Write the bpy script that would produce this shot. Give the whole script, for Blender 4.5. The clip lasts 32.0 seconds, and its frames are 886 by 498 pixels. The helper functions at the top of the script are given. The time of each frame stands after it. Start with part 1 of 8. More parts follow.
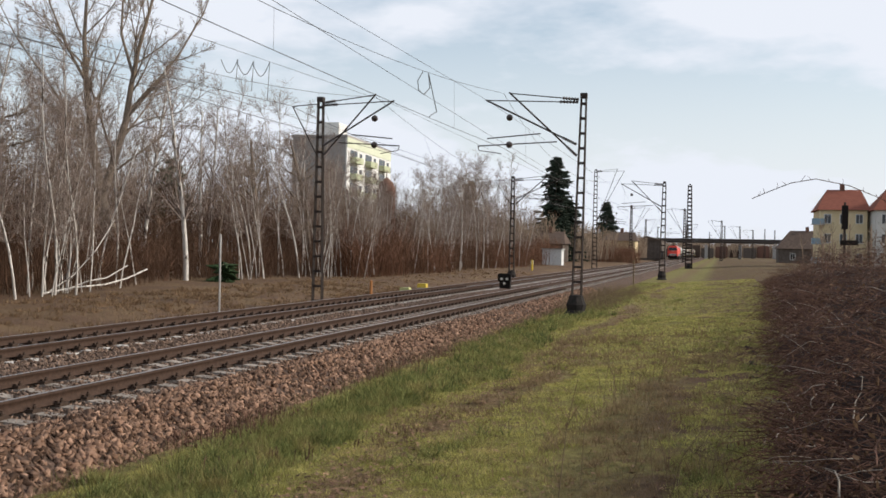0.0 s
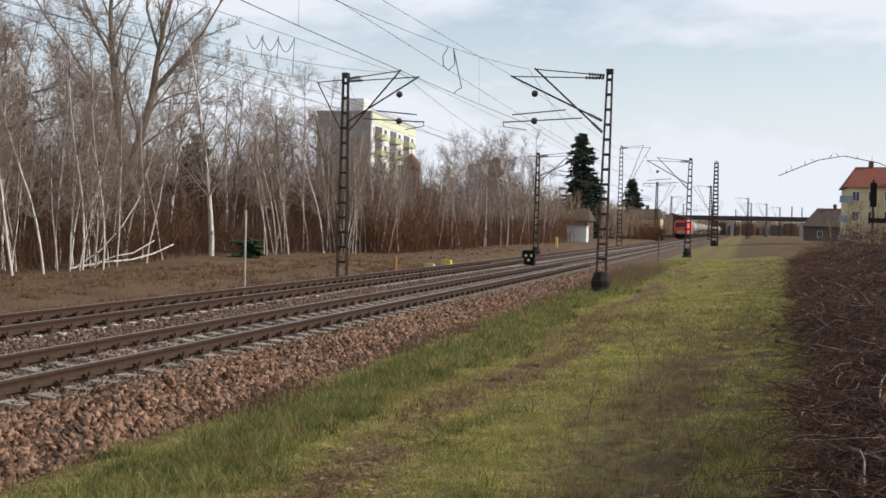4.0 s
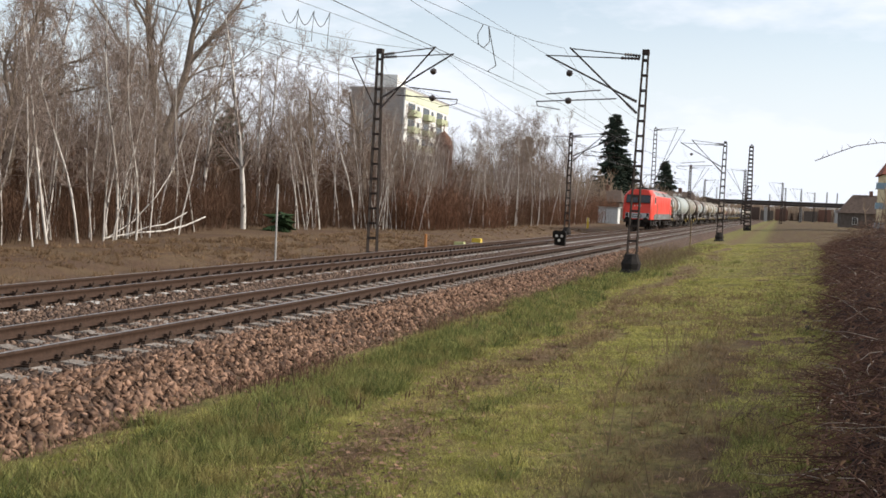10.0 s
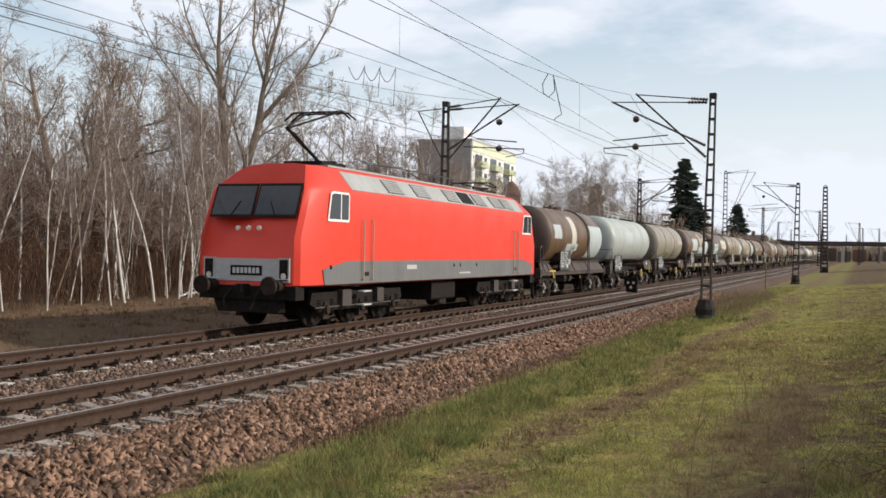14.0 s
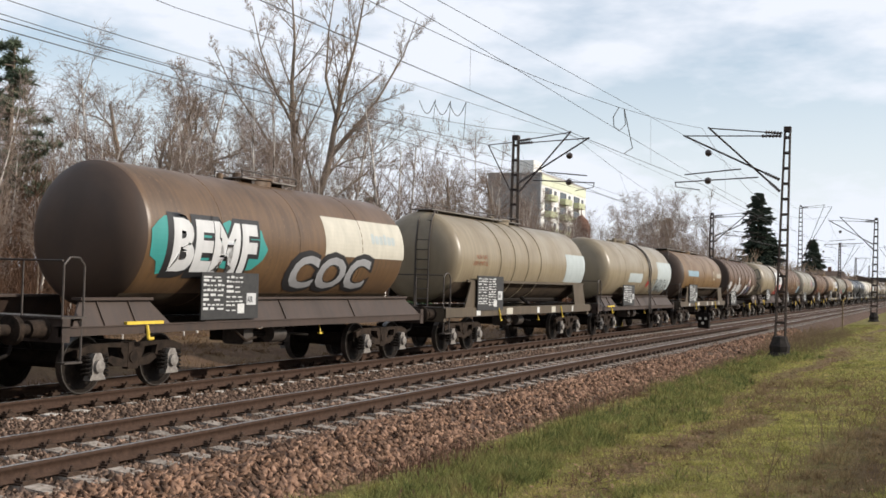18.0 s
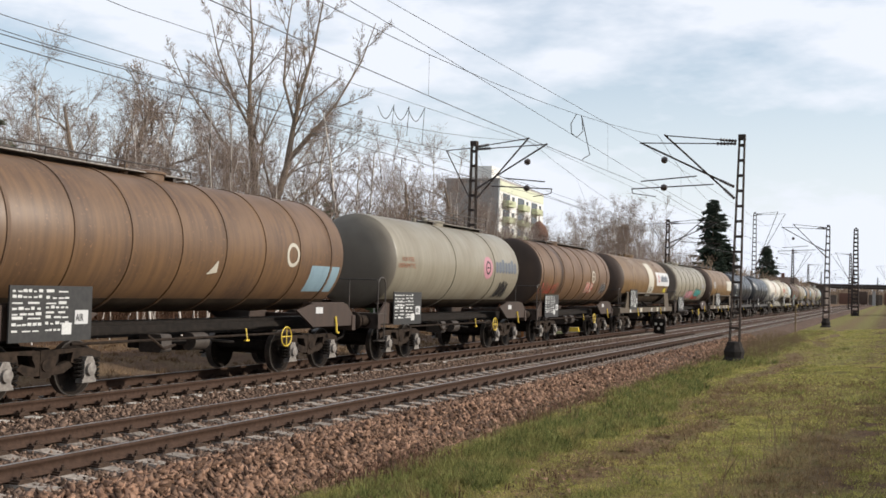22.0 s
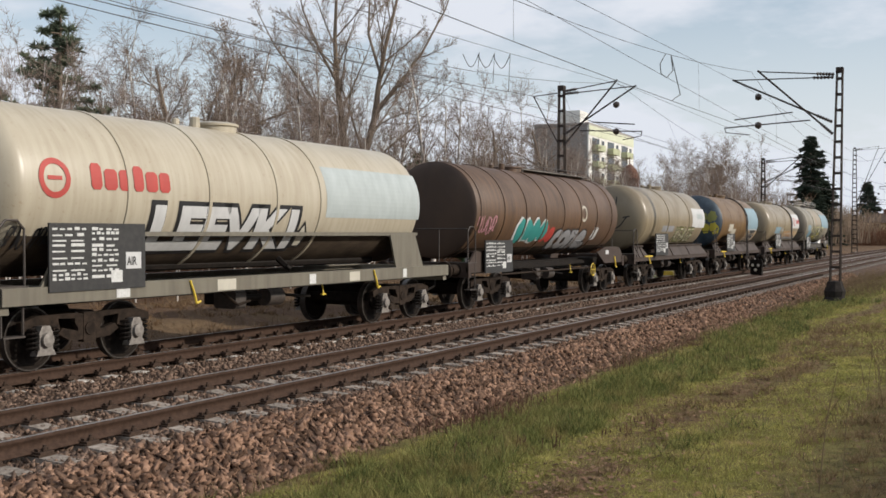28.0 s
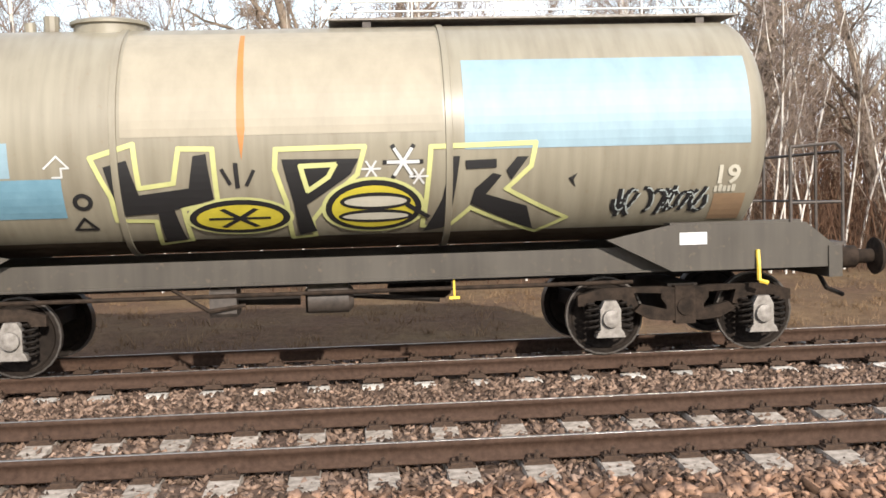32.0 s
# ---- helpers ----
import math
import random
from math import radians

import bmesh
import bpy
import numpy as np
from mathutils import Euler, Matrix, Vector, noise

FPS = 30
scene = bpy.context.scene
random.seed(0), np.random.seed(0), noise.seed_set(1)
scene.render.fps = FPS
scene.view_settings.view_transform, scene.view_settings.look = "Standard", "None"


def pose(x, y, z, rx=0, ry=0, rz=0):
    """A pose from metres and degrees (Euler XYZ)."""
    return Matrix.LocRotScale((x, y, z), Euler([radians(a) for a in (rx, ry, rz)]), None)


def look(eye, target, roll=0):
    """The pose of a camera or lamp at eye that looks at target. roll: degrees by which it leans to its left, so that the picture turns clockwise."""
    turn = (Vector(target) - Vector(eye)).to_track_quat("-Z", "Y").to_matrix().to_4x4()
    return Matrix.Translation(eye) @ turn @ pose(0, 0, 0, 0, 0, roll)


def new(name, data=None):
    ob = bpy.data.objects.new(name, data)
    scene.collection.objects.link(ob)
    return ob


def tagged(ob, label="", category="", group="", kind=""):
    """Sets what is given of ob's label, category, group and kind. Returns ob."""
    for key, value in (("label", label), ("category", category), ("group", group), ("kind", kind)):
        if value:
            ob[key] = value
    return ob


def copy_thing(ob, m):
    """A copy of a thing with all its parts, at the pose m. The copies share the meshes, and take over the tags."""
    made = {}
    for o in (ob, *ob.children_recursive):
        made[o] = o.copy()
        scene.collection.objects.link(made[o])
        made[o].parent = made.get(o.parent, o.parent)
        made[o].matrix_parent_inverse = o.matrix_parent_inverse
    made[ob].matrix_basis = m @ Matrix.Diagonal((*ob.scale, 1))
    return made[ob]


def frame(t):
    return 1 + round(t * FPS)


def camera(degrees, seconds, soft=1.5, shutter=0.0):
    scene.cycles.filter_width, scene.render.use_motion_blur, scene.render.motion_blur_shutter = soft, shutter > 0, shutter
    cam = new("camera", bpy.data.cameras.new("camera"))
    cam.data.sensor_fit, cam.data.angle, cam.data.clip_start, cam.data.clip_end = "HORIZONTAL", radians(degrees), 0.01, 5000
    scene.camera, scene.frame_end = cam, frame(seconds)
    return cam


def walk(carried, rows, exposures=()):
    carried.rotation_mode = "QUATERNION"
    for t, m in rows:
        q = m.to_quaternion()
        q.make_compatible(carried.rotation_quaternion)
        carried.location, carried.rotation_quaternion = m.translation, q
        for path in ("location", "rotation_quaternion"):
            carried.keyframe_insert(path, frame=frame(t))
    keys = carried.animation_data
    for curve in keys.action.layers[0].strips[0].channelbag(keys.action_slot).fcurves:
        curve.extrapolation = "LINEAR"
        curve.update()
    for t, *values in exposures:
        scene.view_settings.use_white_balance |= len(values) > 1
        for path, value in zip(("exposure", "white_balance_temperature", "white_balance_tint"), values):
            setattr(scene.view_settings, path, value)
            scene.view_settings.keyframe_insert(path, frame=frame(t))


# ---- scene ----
# The lens, and the camera's turns at one standpoint beside the line: seconds, yaw, pitch, lean
cam = camera(44.86, 32.0, soft=1.6, shutter=0.0)
EYE = (0.0, 0.0, 1.933)
TURNS = (
    (0.0, 14.50, -0.02, 1.04),
    (0.5, 14.67, 0.15, 1.10),
    (1.0, 15.15, 0.12, 1.01),
    (1.5, 15.34, 0.08, 1.16),
    (2.0, 15.79, -0.81, 0.69),
    (2.5, 15.87, -0.76, 0.88),
    (3.0, 16.03, -0.95, 1.00),
    (3.5, 15.79, -1.61, 1.25),
    (5.5, 16.29, 0.43, 0.55),
    (6.0, 16.97, -0.34, 0.38),
    (6.5, 16.89, -0.76, 0.43),
    (7.0, 18.97, -0.14, 0.94),
    (7.5, 22.49, -2.17, -0.55),
    (8.0, 20.23, -1.97, 0.59),
    (8.5, 19.17, -4.79, 0.64),
    (9.0, 18.73, -4.08, 0.52),
    (9.5, 18.82, -3.26, 2.71),
    (10.0, 17.35, -2.53, 2.50),
    (10.5, 18.43, -1.64, 0.60),
    (11.0, 19.21, -1.18, 0.26),
    (11.5, 19.69, -0.43, 0.71),
    (12.0, 21.84, -0.61, 0.23),
    (12.5, 22.34, -0.51, 0.69),
    (13.0, 22.06, -0.29, 1.98),
    (13.5, 20.98, -1.07, 2.40),
    (14.0, 21.16, 0.05, 0.99),
    (14.5, 22.71, 1.29, 0.45),
    (16.5, 25.14, 2.82, 1.26),
    (17.0, 26.14, 3.22, 1.43),
    (17.5, 25.32, 2.34, 1.88),
    (18.0, 24.88, 1.74, 1.50),
    (18.5, 24.16, 1.23, 0.84),
    (19.0, 23.89, -0.83, 1.33),
    (19.5, 23.07, -1.36, 1.33),
    (20.0, 23.08, -0.87, 1.10),
    (20.5, 22.95, 0.18, 0.90),
    (21.0, 22.57, 0.89, 0.30),
    (21.5, 21.07, 2.24, 2.01),
    (22.0, 22.65, 2.09, 1.60),
    (22.5, 22.48, 1.56, 1.44),
    (23.0, 22.54, 1.12, 1.43),
    (23.5, 23.89, 2.04, 2.18),
    (24.0, 24.43, 2.13, 1.78),
    (24.5, 24.86, 2.23, -0.10),
    (25.0, 25.11, 1.64, -0.09),
    (25.5, 25.47, 0.92, 0.29),
    (27.5, 27.39, -0.17, -0.01),
    (28.0, 27.44, -0.72, -0.12),
    (28.5, 27.68, -0.93, -0.16),
    (29.0, 28.71, -0.63, -0.36),
    (29.5, 28.64, -0.51, -0.44),
    (30.0, 27.84, -1.08, 0.09),
    (30.5, 28.63, -1.66, -0.17),
    (31.0, 29.96, -1.97, -0.39),
    (31.1, 30.71, -1.90, -0.60),
    (31.2, 31.96, -1.80, -1.00),
    (31.3, 35.66, -1.50, -2.00),
    (31.4, 39.81, -1.00, -3.30),
    (31.5, 46.31, -0.90, -3.50),
    (31.6, 53.89, -0.90, -3.60),
    (31.7, 61.47, -1.20, -3.10),
    (31.8, 69.28, -1.70, -2.50),
    (31.9, 76.88, -2.30, -2.00),
    (32.0, 85.07, -2.91, -1.60),

)


def aim(yaw, pitch, lean):
    y, p = radians(yaw), radians(pitch)
    ahead = Vector((-math.sin(y) * math.cos(p), math.cos(y) * math.cos(p), math.sin(p)))
    return look(EYE, Vector(EYE) + ahead, lean)


walk(cam, [(t, aim(y, p, r)) for t, y, p, r in TURNS],
     exposures=[(0, -0.11), (7.8, -0.11), (8.1, -0.05), (8.7, 0.25), (9.5, 0.23), (10.2, 0.02), (11.0, -0.11), (12, -0.01), (14, -0.03), (19, -0.01), (25, -0.01), (27.5, -0.25), (28, -0.25), (29, -0.01), (30, 0.07), (31, 0.17), (32, 0.72)])

# ---- daylight: hazy blue sky with soft white cloud, sun from the right and ahead ----
SUN_AZ, SUN_EL = radians(15), radians(26)   # from +x towards +y, and above the horizon
world = bpy.data.worlds.new("world")
scene.world = world
world.use_nodes = True
wn, wl = world.node_tree.nodes, world.node_tree.links
wn.clear()
sky = wn.new("ShaderNodeTexSky")
sky.sky_type, sky.sun_disc = "NISHITA", False
sky.sun_elevation, sky.sun_rotation = SUN_EL, math.pi / 2 - SUN_AZ
sky.air_density, sky.dust_density, sky.ozone_density = 1.2, 0.8, 1.6
tc = wn.new("ShaderNodeTexCoord")
mp = wn.new("ShaderNodeMapping")
mp.inputs["Scale"].default_value = (2.2, 2.2, 6.5)
mp.inputs["Rotation"].default_value = (0.0, radians(10), 0.3)
cl = wn.new("ShaderNodeTexNoise")
cl.inputs["Scale"].default_value, cl.inputs["Detail"].default_value, cl.inputs["Roughness"].default_value = 1.45, 6.0, 0.55
rp = wn.new("ShaderNodeValToRGB")
rp.color_ramp.elements[0].position, rp.color_ramp.elements[1].position = 0.36, 0.56
# towards the horizon the haze closes up
sx = wn.new("ShaderNodeSeparateXYZ")
hz = wn.new("ShaderNodeMapRange")
hz.inputs["From Min"].default_value, hz.inputs["From Max"].default_value = 0.03, 0.30
hz.inputs["To Min"].default_value, hz.inputs["To Max"].default_value = 0.95, 0.0
mx = wn.new("ShaderNodeMath")
mx.operation = "MAXIMUM"
mix = wn.new("ShaderNodeMixRGB")
mix.inputs["Color2"].default_value = (6.0, 6.3, 6.9, 1)
bg = wn.new("ShaderNodeBackground")
bg.inputs["Strength"].default_value = 0.15
wo = wn.new("ShaderNodeOutputWorld")
wl.new(tc.outputs["Generated"], mp.inputs["Vector"])
wl.new(mp.outputs["Vector"], cl.inputs["Vector"])
wl.new(cl.outputs["Fac"], rp.inputs["Fac"])
wl.new(tc.outputs["Generated"], sx.inputs["Vector"])
wl.new(sx.outputs["Z"], hz.inputs["Value"])
wl.new(rp.outputs["Color"], mx.inputs[0])
wl.new(hz.outputs["Result"], mx.inputs[1])
wl.new(mx.outputs["Value"], mix.inputs["Fac"])
wl.new(sky.outputs["Color"], mix.inputs["Color1"])
wl.new(mix.outputs["Color"], bg.inputs["Color"])
wl.new(bg.outputs["Background"], wo.inputs["Surface"])

sun_data = bpy.data.lights.new("sun", "SUN")
sun_data.energy, sun_data.angle, sun_data.color = 4.7, radians(0.8), (1.0, 0.925, 0.83)
sun = new("sun", sun_data)
to_sun = Vector((math.cos(SUN_AZ) * math.cos(SUN_EL), math.sin(SUN_AZ) * math.cos(SUN_EL), math.sin(SUN_EL)))
sun.matrix_world = look(to_sun * 50, (0, 0, 0))

# ---- materials ----
def node_mat(name, rough=0.8, metal=0.0):
    m = bpy.data.materials.new(name)
    m.use_nodes = True
    b = m.node_tree.nodes["Principled BSDF"]
    b.inputs["Roughness"].default_value, b.inputs["Metallic"].default_value = rough, metal
    b.inputs["Specular IOR Level"].default_value = 0.5 if rough < 0.7 else 0.12
    return m, m.node_tree.nodes, m.node_tree.links, b


def surf(name, c1, c2, scale=6.0, rough=0.8, metal=0.0, bump=0.0, bump_scale=40.0, stretch=(1, 1, 1),
         c3=None, scale3=1.0, t3=(0.55, 0.7), vary=0.0, spec=None, thin=0.0):
    """Two colours mixed by noise, a third as large stains, value varied per object or piece, and a fine relief."""
    m, n, l, b = node_mat(name, rough, metal)
    if spec is not None:
        b.inputs["Specular IOR Level"].default_value = spec
    co = n.new("ShaderNodeTexCoord")
    ma = n.new("ShaderNodeMapping")
    ma.inputs["Scale"].default_value = stretch
    l.new(co.outputs["Object"], ma.inputs["Vector"])
    no = n.new("ShaderNodeTexNoise")
    no.inputs["Scale"].default_value, no.inputs["Detail"].default_value, no.inputs["Roughness"].default_value = scale, 8, 0.62
    l.new(ma.outputs["Vector"], no.inputs["Vector"])
    ra = n.new("ShaderNodeValToRGB")
    ra.color_ramp.elements[0].position, ra.color_ramp.elements[1].position = 0.32, 0.68
    ra.color_ramp.elements[0].color, ra.color_ramp.elements[1].color = (*c1, 1), (*c2, 1)
    l.new(no.outputs["Fac"], ra.inputs["Fac"])
    out = ra.outputs["Color"]
    if c3:
        n3 = n.new("ShaderNodeTexNoise")
        n3.inputs["Scale"].default_value, n3.inputs["Detail"].default_value = scale3, 5
        l.new(ma.outputs["Vector"], n3.inputs["Vector"])
        r3 = n.new("ShaderNodeMapRange")
        r3.inputs["From Min"].default_value, r3.inputs["From Max"].default_value = t3
        l.new(n3.outputs["Fac"], r3.inputs["Value"])
        m3 = n.new("ShaderNodeMixRGB")
        m3.inputs["Color2"].default_value = (*c3, 1)
        l.new(r3.outputs["Result"], m3.inputs["Fac"])
        l.new(out, m3.inputs["Color1"])
        out = m3.outputs["Color"]
    if vary:
        oi = n.new("ShaderNodeObjectInfo")
        ge = n.new("ShaderNodeNewGeometry")
        ad = n.new("ShaderNodeMath")
        ad.operation = "ADD"
        fr = n.new("ShaderNodeMath")
        fr.operation = "FRACT"
        l.new(oi.outputs["Random"], ad.inputs[0])
        l.new(ge.outputs["Random Per Island"], ad.inputs[1])
        l.new(ad.outputs["Value"], fr.inputs[0])
        mr = n.new("ShaderNodeMapRange")
        mr.inputs["To Min"].default_value, mr.inputs["To Max"].default_value = 1 - vary, 1 + vary
        l.new(fr.outputs["Value"], mr.inputs["Value"])
        hs = n.new("ShaderNodeHueSaturation")
        l.new(mr.outputs["Result"], hs.inputs["Value"])
        l.new(out, hs.inputs["Color"])
        out = hs.outputs["Color"]
    l.new(out, b.inputs["Base Color"])
    if thin:                       # blades and leaves let light through
        tr = n.new("ShaderNodeBsdfTranslucent")
        l.new(out, tr.inputs["Color"])
        ms = n.new("ShaderNodeMixShader")
        ms.inputs["Fac"].default_value = thin
        l.new(b.outputs["BSDF"], ms.inputs[1])
        l.new(tr.outputs["BSDF"], ms.inputs[2])
        l.new(ms.outputs["Shader"], n["Material Output"].inputs["Surface"])
    if bump:
        nb = n.new("ShaderNodeTexNoise")
        nb.inputs["Scale"].default_value, nb.inputs["Detail"].default_value = bump_scale, 6
        l.new(co.outputs["Object"], nb.inputs["Vector"])
        bu = n.new("ShaderNodeBump")
        bu.inputs["Strength"].default_value, bu.inputs["Distance"].default_value = bump, 0.02
        l.new(nb.outputs["Fac"], bu.inputs["Height"])
        l.new(bu.outputs["Normal"], b.inputs["Normal"])
    return m


def tank_paint(name, base, dirt, stain=None, rough=0.42, amount=0.5, metal=0.0):
    """Worn wagon paint: cloudy grime, streaks that run down the sides, fine chips."""
    m, n, l, b = node_mat(name, rough, metal)
    co = n.new("ShaderNodeTexCoord")
    big = n.new("ShaderNodeTexNoise")
    big.inputs["Scale"].default_value, big.inputs["Detail"].default_value = 0.9, 6
    l.new(co.outputs["Object"], big.inputs["Vector"])
    ma = n.new("ShaderNodeMapping")
    ma.inputs["Scale"].default_value = (1.0, 5.0, 0.35)
    l.new(co.outputs["Object"], ma.inputs["Vector"])
    stk = n.new("ShaderNodeTexNoise")
    stk.inputs["Scale"].default_value, stk.inputs["Detail"].default_value = 1.6, 9
    l.new(ma.outputs["Vector"], stk.inputs["Vector"])
    fine = n.new("ShaderNodeTexNoise")
    fine.inputs["Scale"].default_value, fine.inputs["Detail"].default_value = 14, 8
    l.new(co.outputs["Object"], fine.inputs["Vector"])
    s1 = n.new("ShaderNodeMath")
    s1.operation = "MULTIPLY_ADD"
    s1.inputs[1].default_value = 0.55
    l.new(stk.outputs["Fac"], s1.inputs[0])
    s0 = n.new("ShaderNodeMath")
    s0.operation = "MULTIPLY"
    s0.inputs[1].default_value = 0.45
    l.new(big.outputs["Fac"], s0.inputs[0])
    l.new(s0.outputs["Value"], s1.inputs[2])
    mr = n.new("ShaderNodeMapRange")
    mr.inputs["From Min"].default_value, mr.inputs["From Max"].default_value = 0.40, 0.66
    mr.inputs["To Max"].default_value = amount
    l.new(s1.outputs["Value"], mr.inputs["Value"])
    mi = n.new("ShaderNodeMixRGB")
    mi.inputs["Color1"].default_value, mi.inputs["Color2"].default_value = (*base, 1), (*dirt, 1)
    l.new(mr.outputs["Result"], mi.inputs["Fac"])
    out = mi.outputs["Color"]
    if stain:
        m2 = n.new("ShaderNodeMapRange")
        m2.inputs["From Min"].default_value, m2.inputs["From Max"].default_value = 0.60, 0.72
        l.new(fine.outputs["Fac"], m2.inputs["Value"])
        mm = n.new("ShaderNodeMath")
        mm.operation = "MULTIPLY"
        l.new(m2.outputs["Result"], mm.inputs[0])
        l.new(mr.outputs["Result"], mm.inputs[1])
        m3 = n.new("ShaderNodeMixRGB")
        m3.inputs["Color2"].default_value = (*stain, 1)
        l.new(mm.outputs["Value"], m3.inputs["Fac"])
        l.new(out, m3.inputs["Color1"])
        out = m3.outputs["Color"]
    l.new(out, b.inputs["Base Color"])
    rr = n.new("ShaderNodeMapRange")
    rr.inputs["To Min"].default_value, rr.inputs["To Max"].default_value = rough - 0.08, min(1, rough + 0.3)
    l.new(big.outputs["Fac"], rr.inputs["Value"])
    l.new(rr.outputs["Result"], b.inputs["Roughness"])
    bu = n.new("ShaderNodeBump")
    bu.inputs["Strength"].default_value, bu.inputs["Distance"].default_value = 0.12, 0.02
    l.new(big.outputs["Fac"], bu.inputs["Height"])
    l.new(bu.outputs["Normal"], b.inputs["Normal"])
    return m


M = {}
M["rail"] = surf("rail_rust", (0.034, 0.020, 0.014), (0.066, 0.040, 0.028), 18, 0.8, 0.0, 0.2, 60)
M["rail_top"] = surf("rail_polished", (0.35, 0.33, 0.31), (0.5, 0.48, 0.46), 30, 0.32, 0.9)
M["sleeper"] = surf("sleeper_concrete", (0.15, 0.125, 0.10), (0.36, 0.31, 0.265), 14, 0.9, 0, 0.35, 60, vary=0.2)
M["sleeper_pale"] = surf("sleeper_pale", (0.30, 0.27, 0.235), (0.54, 0.50, 0.45), 8, 0.85, 0, 0.3, 60, vary=0.2)
M["clip"] = surf("clip_rust", (0.035, 0.024, 0.018), (0.07, 0.045, 0.032), 30, 0.8)
M["stone"] = surf("ballast_stone", (0.100, 0.056, 0.037), (0.250, 0.157, 0.108), 7, 0.9, 0, 0.3, 80, vary=0.72)
M["stone_grey"] = surf("ballast_grey", (0.085, 0.055, 0.040), (0.21, 0.145, 0.108), 8, 0.9, 0, 0.3, 80, vary=0.65)
M["bed"] = surf("ballast_bed", (0.028, 0.019, 0.014), (0.15, 0.098, 0.073), 13, 0.95, 0, 1.0, 22, c3=(0.06, 0.042, 0.03), scale3=0.5)
M["mast"] = surf("mast_steel", (0.030, 0.024, 0.021), (0.065, 0.05, 0.042), 10, 0.75, 0.1, 0.2, 50)
M["mast_base"] = surf("mast_base", (0.018, 0.016, 0.015), (0.04, 0.034, 0.03), 6, 0.9)
M["wire"] = surf("wire_copper", (0.03, 0.028, 0.027), (0.06, 0.055, 0.05), 10, 0.6, 0.2)
M["insulator"] = surf("insulator", (0.03, 0.02, 0.016), (0.06, 0.04, 0.03), 20, 0.3)
M["birch"] = surf("birch_bark", (0.40, 0.36, 0.32), (0.70, 0.66, 0.60), 5, 0.85, 0, 0.2, 30, stretch=(1, 1, 0.25), c3=(0.08, 0.065, 0.055), scale3=5.5, t3=(0.58, 0.64))
M["twig"] = surf("birch_twig", (0.18, 0.137, 0.113), (0.305, 0.245, 0.207), 3, 0.9, vary=0.3)
M["bark"] = surf("grey_bark", (0.12, 0.092, 0.068), (0.26, 0.205, 0.155), 7, 0.95, 0, 0.4, 25, stretch=(1, 1, 0.3))
M["bark_twig"] = surf("grey_twig", (0.172, 0.126, 0.090), (0.30, 0.227, 0.165), 3, 0.9, vary=0.3)
M["brush"] = surf("undergrowth", (0.072, 0.039, 0.025), (0.152, 0.088, 0.056), 0.6, 0.95, vary=0.4)
M["brush_red"] = surf("russet_leaves", (0.10, 0.050, 0.030), (0.19, 0.10, 0.062), 2, 0.9, vary=0.35)
M["needle"] = surf("conifer_needles", (0.014, 0.022, 0.015), (0.038, 0.050, 0.034), 1.5, 0.85, vary=0.3)
M["pine"] = surf("pine_needles", (0.065, 0.085, 0.055), (0.13, 0.155, 0.10), 1.5, 0.85, vary=0.3)
M["pine_dark"] = surf("bush_needles", (0.016, 0.03, 0.012), (0.04, 0.065, 0.028), 2, 0.85, vary=0.3)
M["bramble"] = surf("bramble_stems", (0.060, 0.031, 0.023), (0.165, 0.090, 0.063), 1.5, 0.8, vary=0.5)
M["bramble_leaf"] = surf("bramble_leaves", (0.09, 0.052, 0.032), (0.19, 0.12, 0.07), 3, 0.8, vary=0.5, thin=0.4)
M["bramble_pale"] = surf("bramble_pale", (0.30, 0.25, 0.2), (0.42, 0.36, 0.3), 3, 0.8, vary=0.3)
M["grass"] = surf("grass_blades", (0.215, 0.212, 0.058), (0.46, 0.42, 0.145), 2.2, 0.75, c3=(0.44, 0.35, 0.15), scale3=0.9, t3=(0.54, 0.72), vary=0.45, thin=0.4)
M["fresh_grass"] = surf("fresh_grass", (0.095, 0.118, 0.036), (0.28, 0.275, 0.095), 4.5, 0.7, c3=(0.27, 0.22, 0.085), scale3=1.9, t3=(0.47, 0.66), vary=0.65, thin=0.4)
M["dry_grass"] = surf("dry_grass", (0.15, 0.105, 0.055), (0.28, 0.205, 0.115), 0.8, 0.9, vary=0.35, thin=0.4)
M["dead_grass"] = surf("dead_grass", (0.13, 0.08, 0.045), (0.29, 0.195, 0.115), 0.8, 0.9, vary=0.4, thin=0.35)
M["stem"] = surf("dry_stem", (0.12, 0.085, 0.05), (0.2, 0.15, 0.09), 3, 0.9)
M["white_paint"] = surf("white_paint", (0.62, 0.61, 0.58), (0.76, 0.75, 0.72), 8, 0.6)
M["yellow_paint"] = surf("yellow_paint", (0.55, 0.38, 0.03), (0.7, 0.5, 0.06), 10, 0.5)
M["concrete"] = surf("concrete", (0.27, 0.25, 0.23), (0.42, 0.4, 0.37), 5, 0.9, 0, 0.2, 30)
M["black"] = surf("black_underframe", (0.007, 0.006, 0.005), (0.022, 0.017, 0.014), 9, 0.7, 0, 0.15, 40)
M["bogie"] = surf("bogie_grime", (0.012, 0.009, 0.007), (0.042, 0.029, 0.021), 8, 0.85, 0, 0.3, 40, vary=0.2)
M["axlebox"] = surf("axlebox", (0.12, 0.105, 0.09), (0.27, 0.245, 0.22), 12, 0.6, 0.2)
M["wheel"] = surf("wheel_steel", (0.008, 0.006, 0.005), (0.024, 0.018, 0.014), 12, 0.7, 0.1)
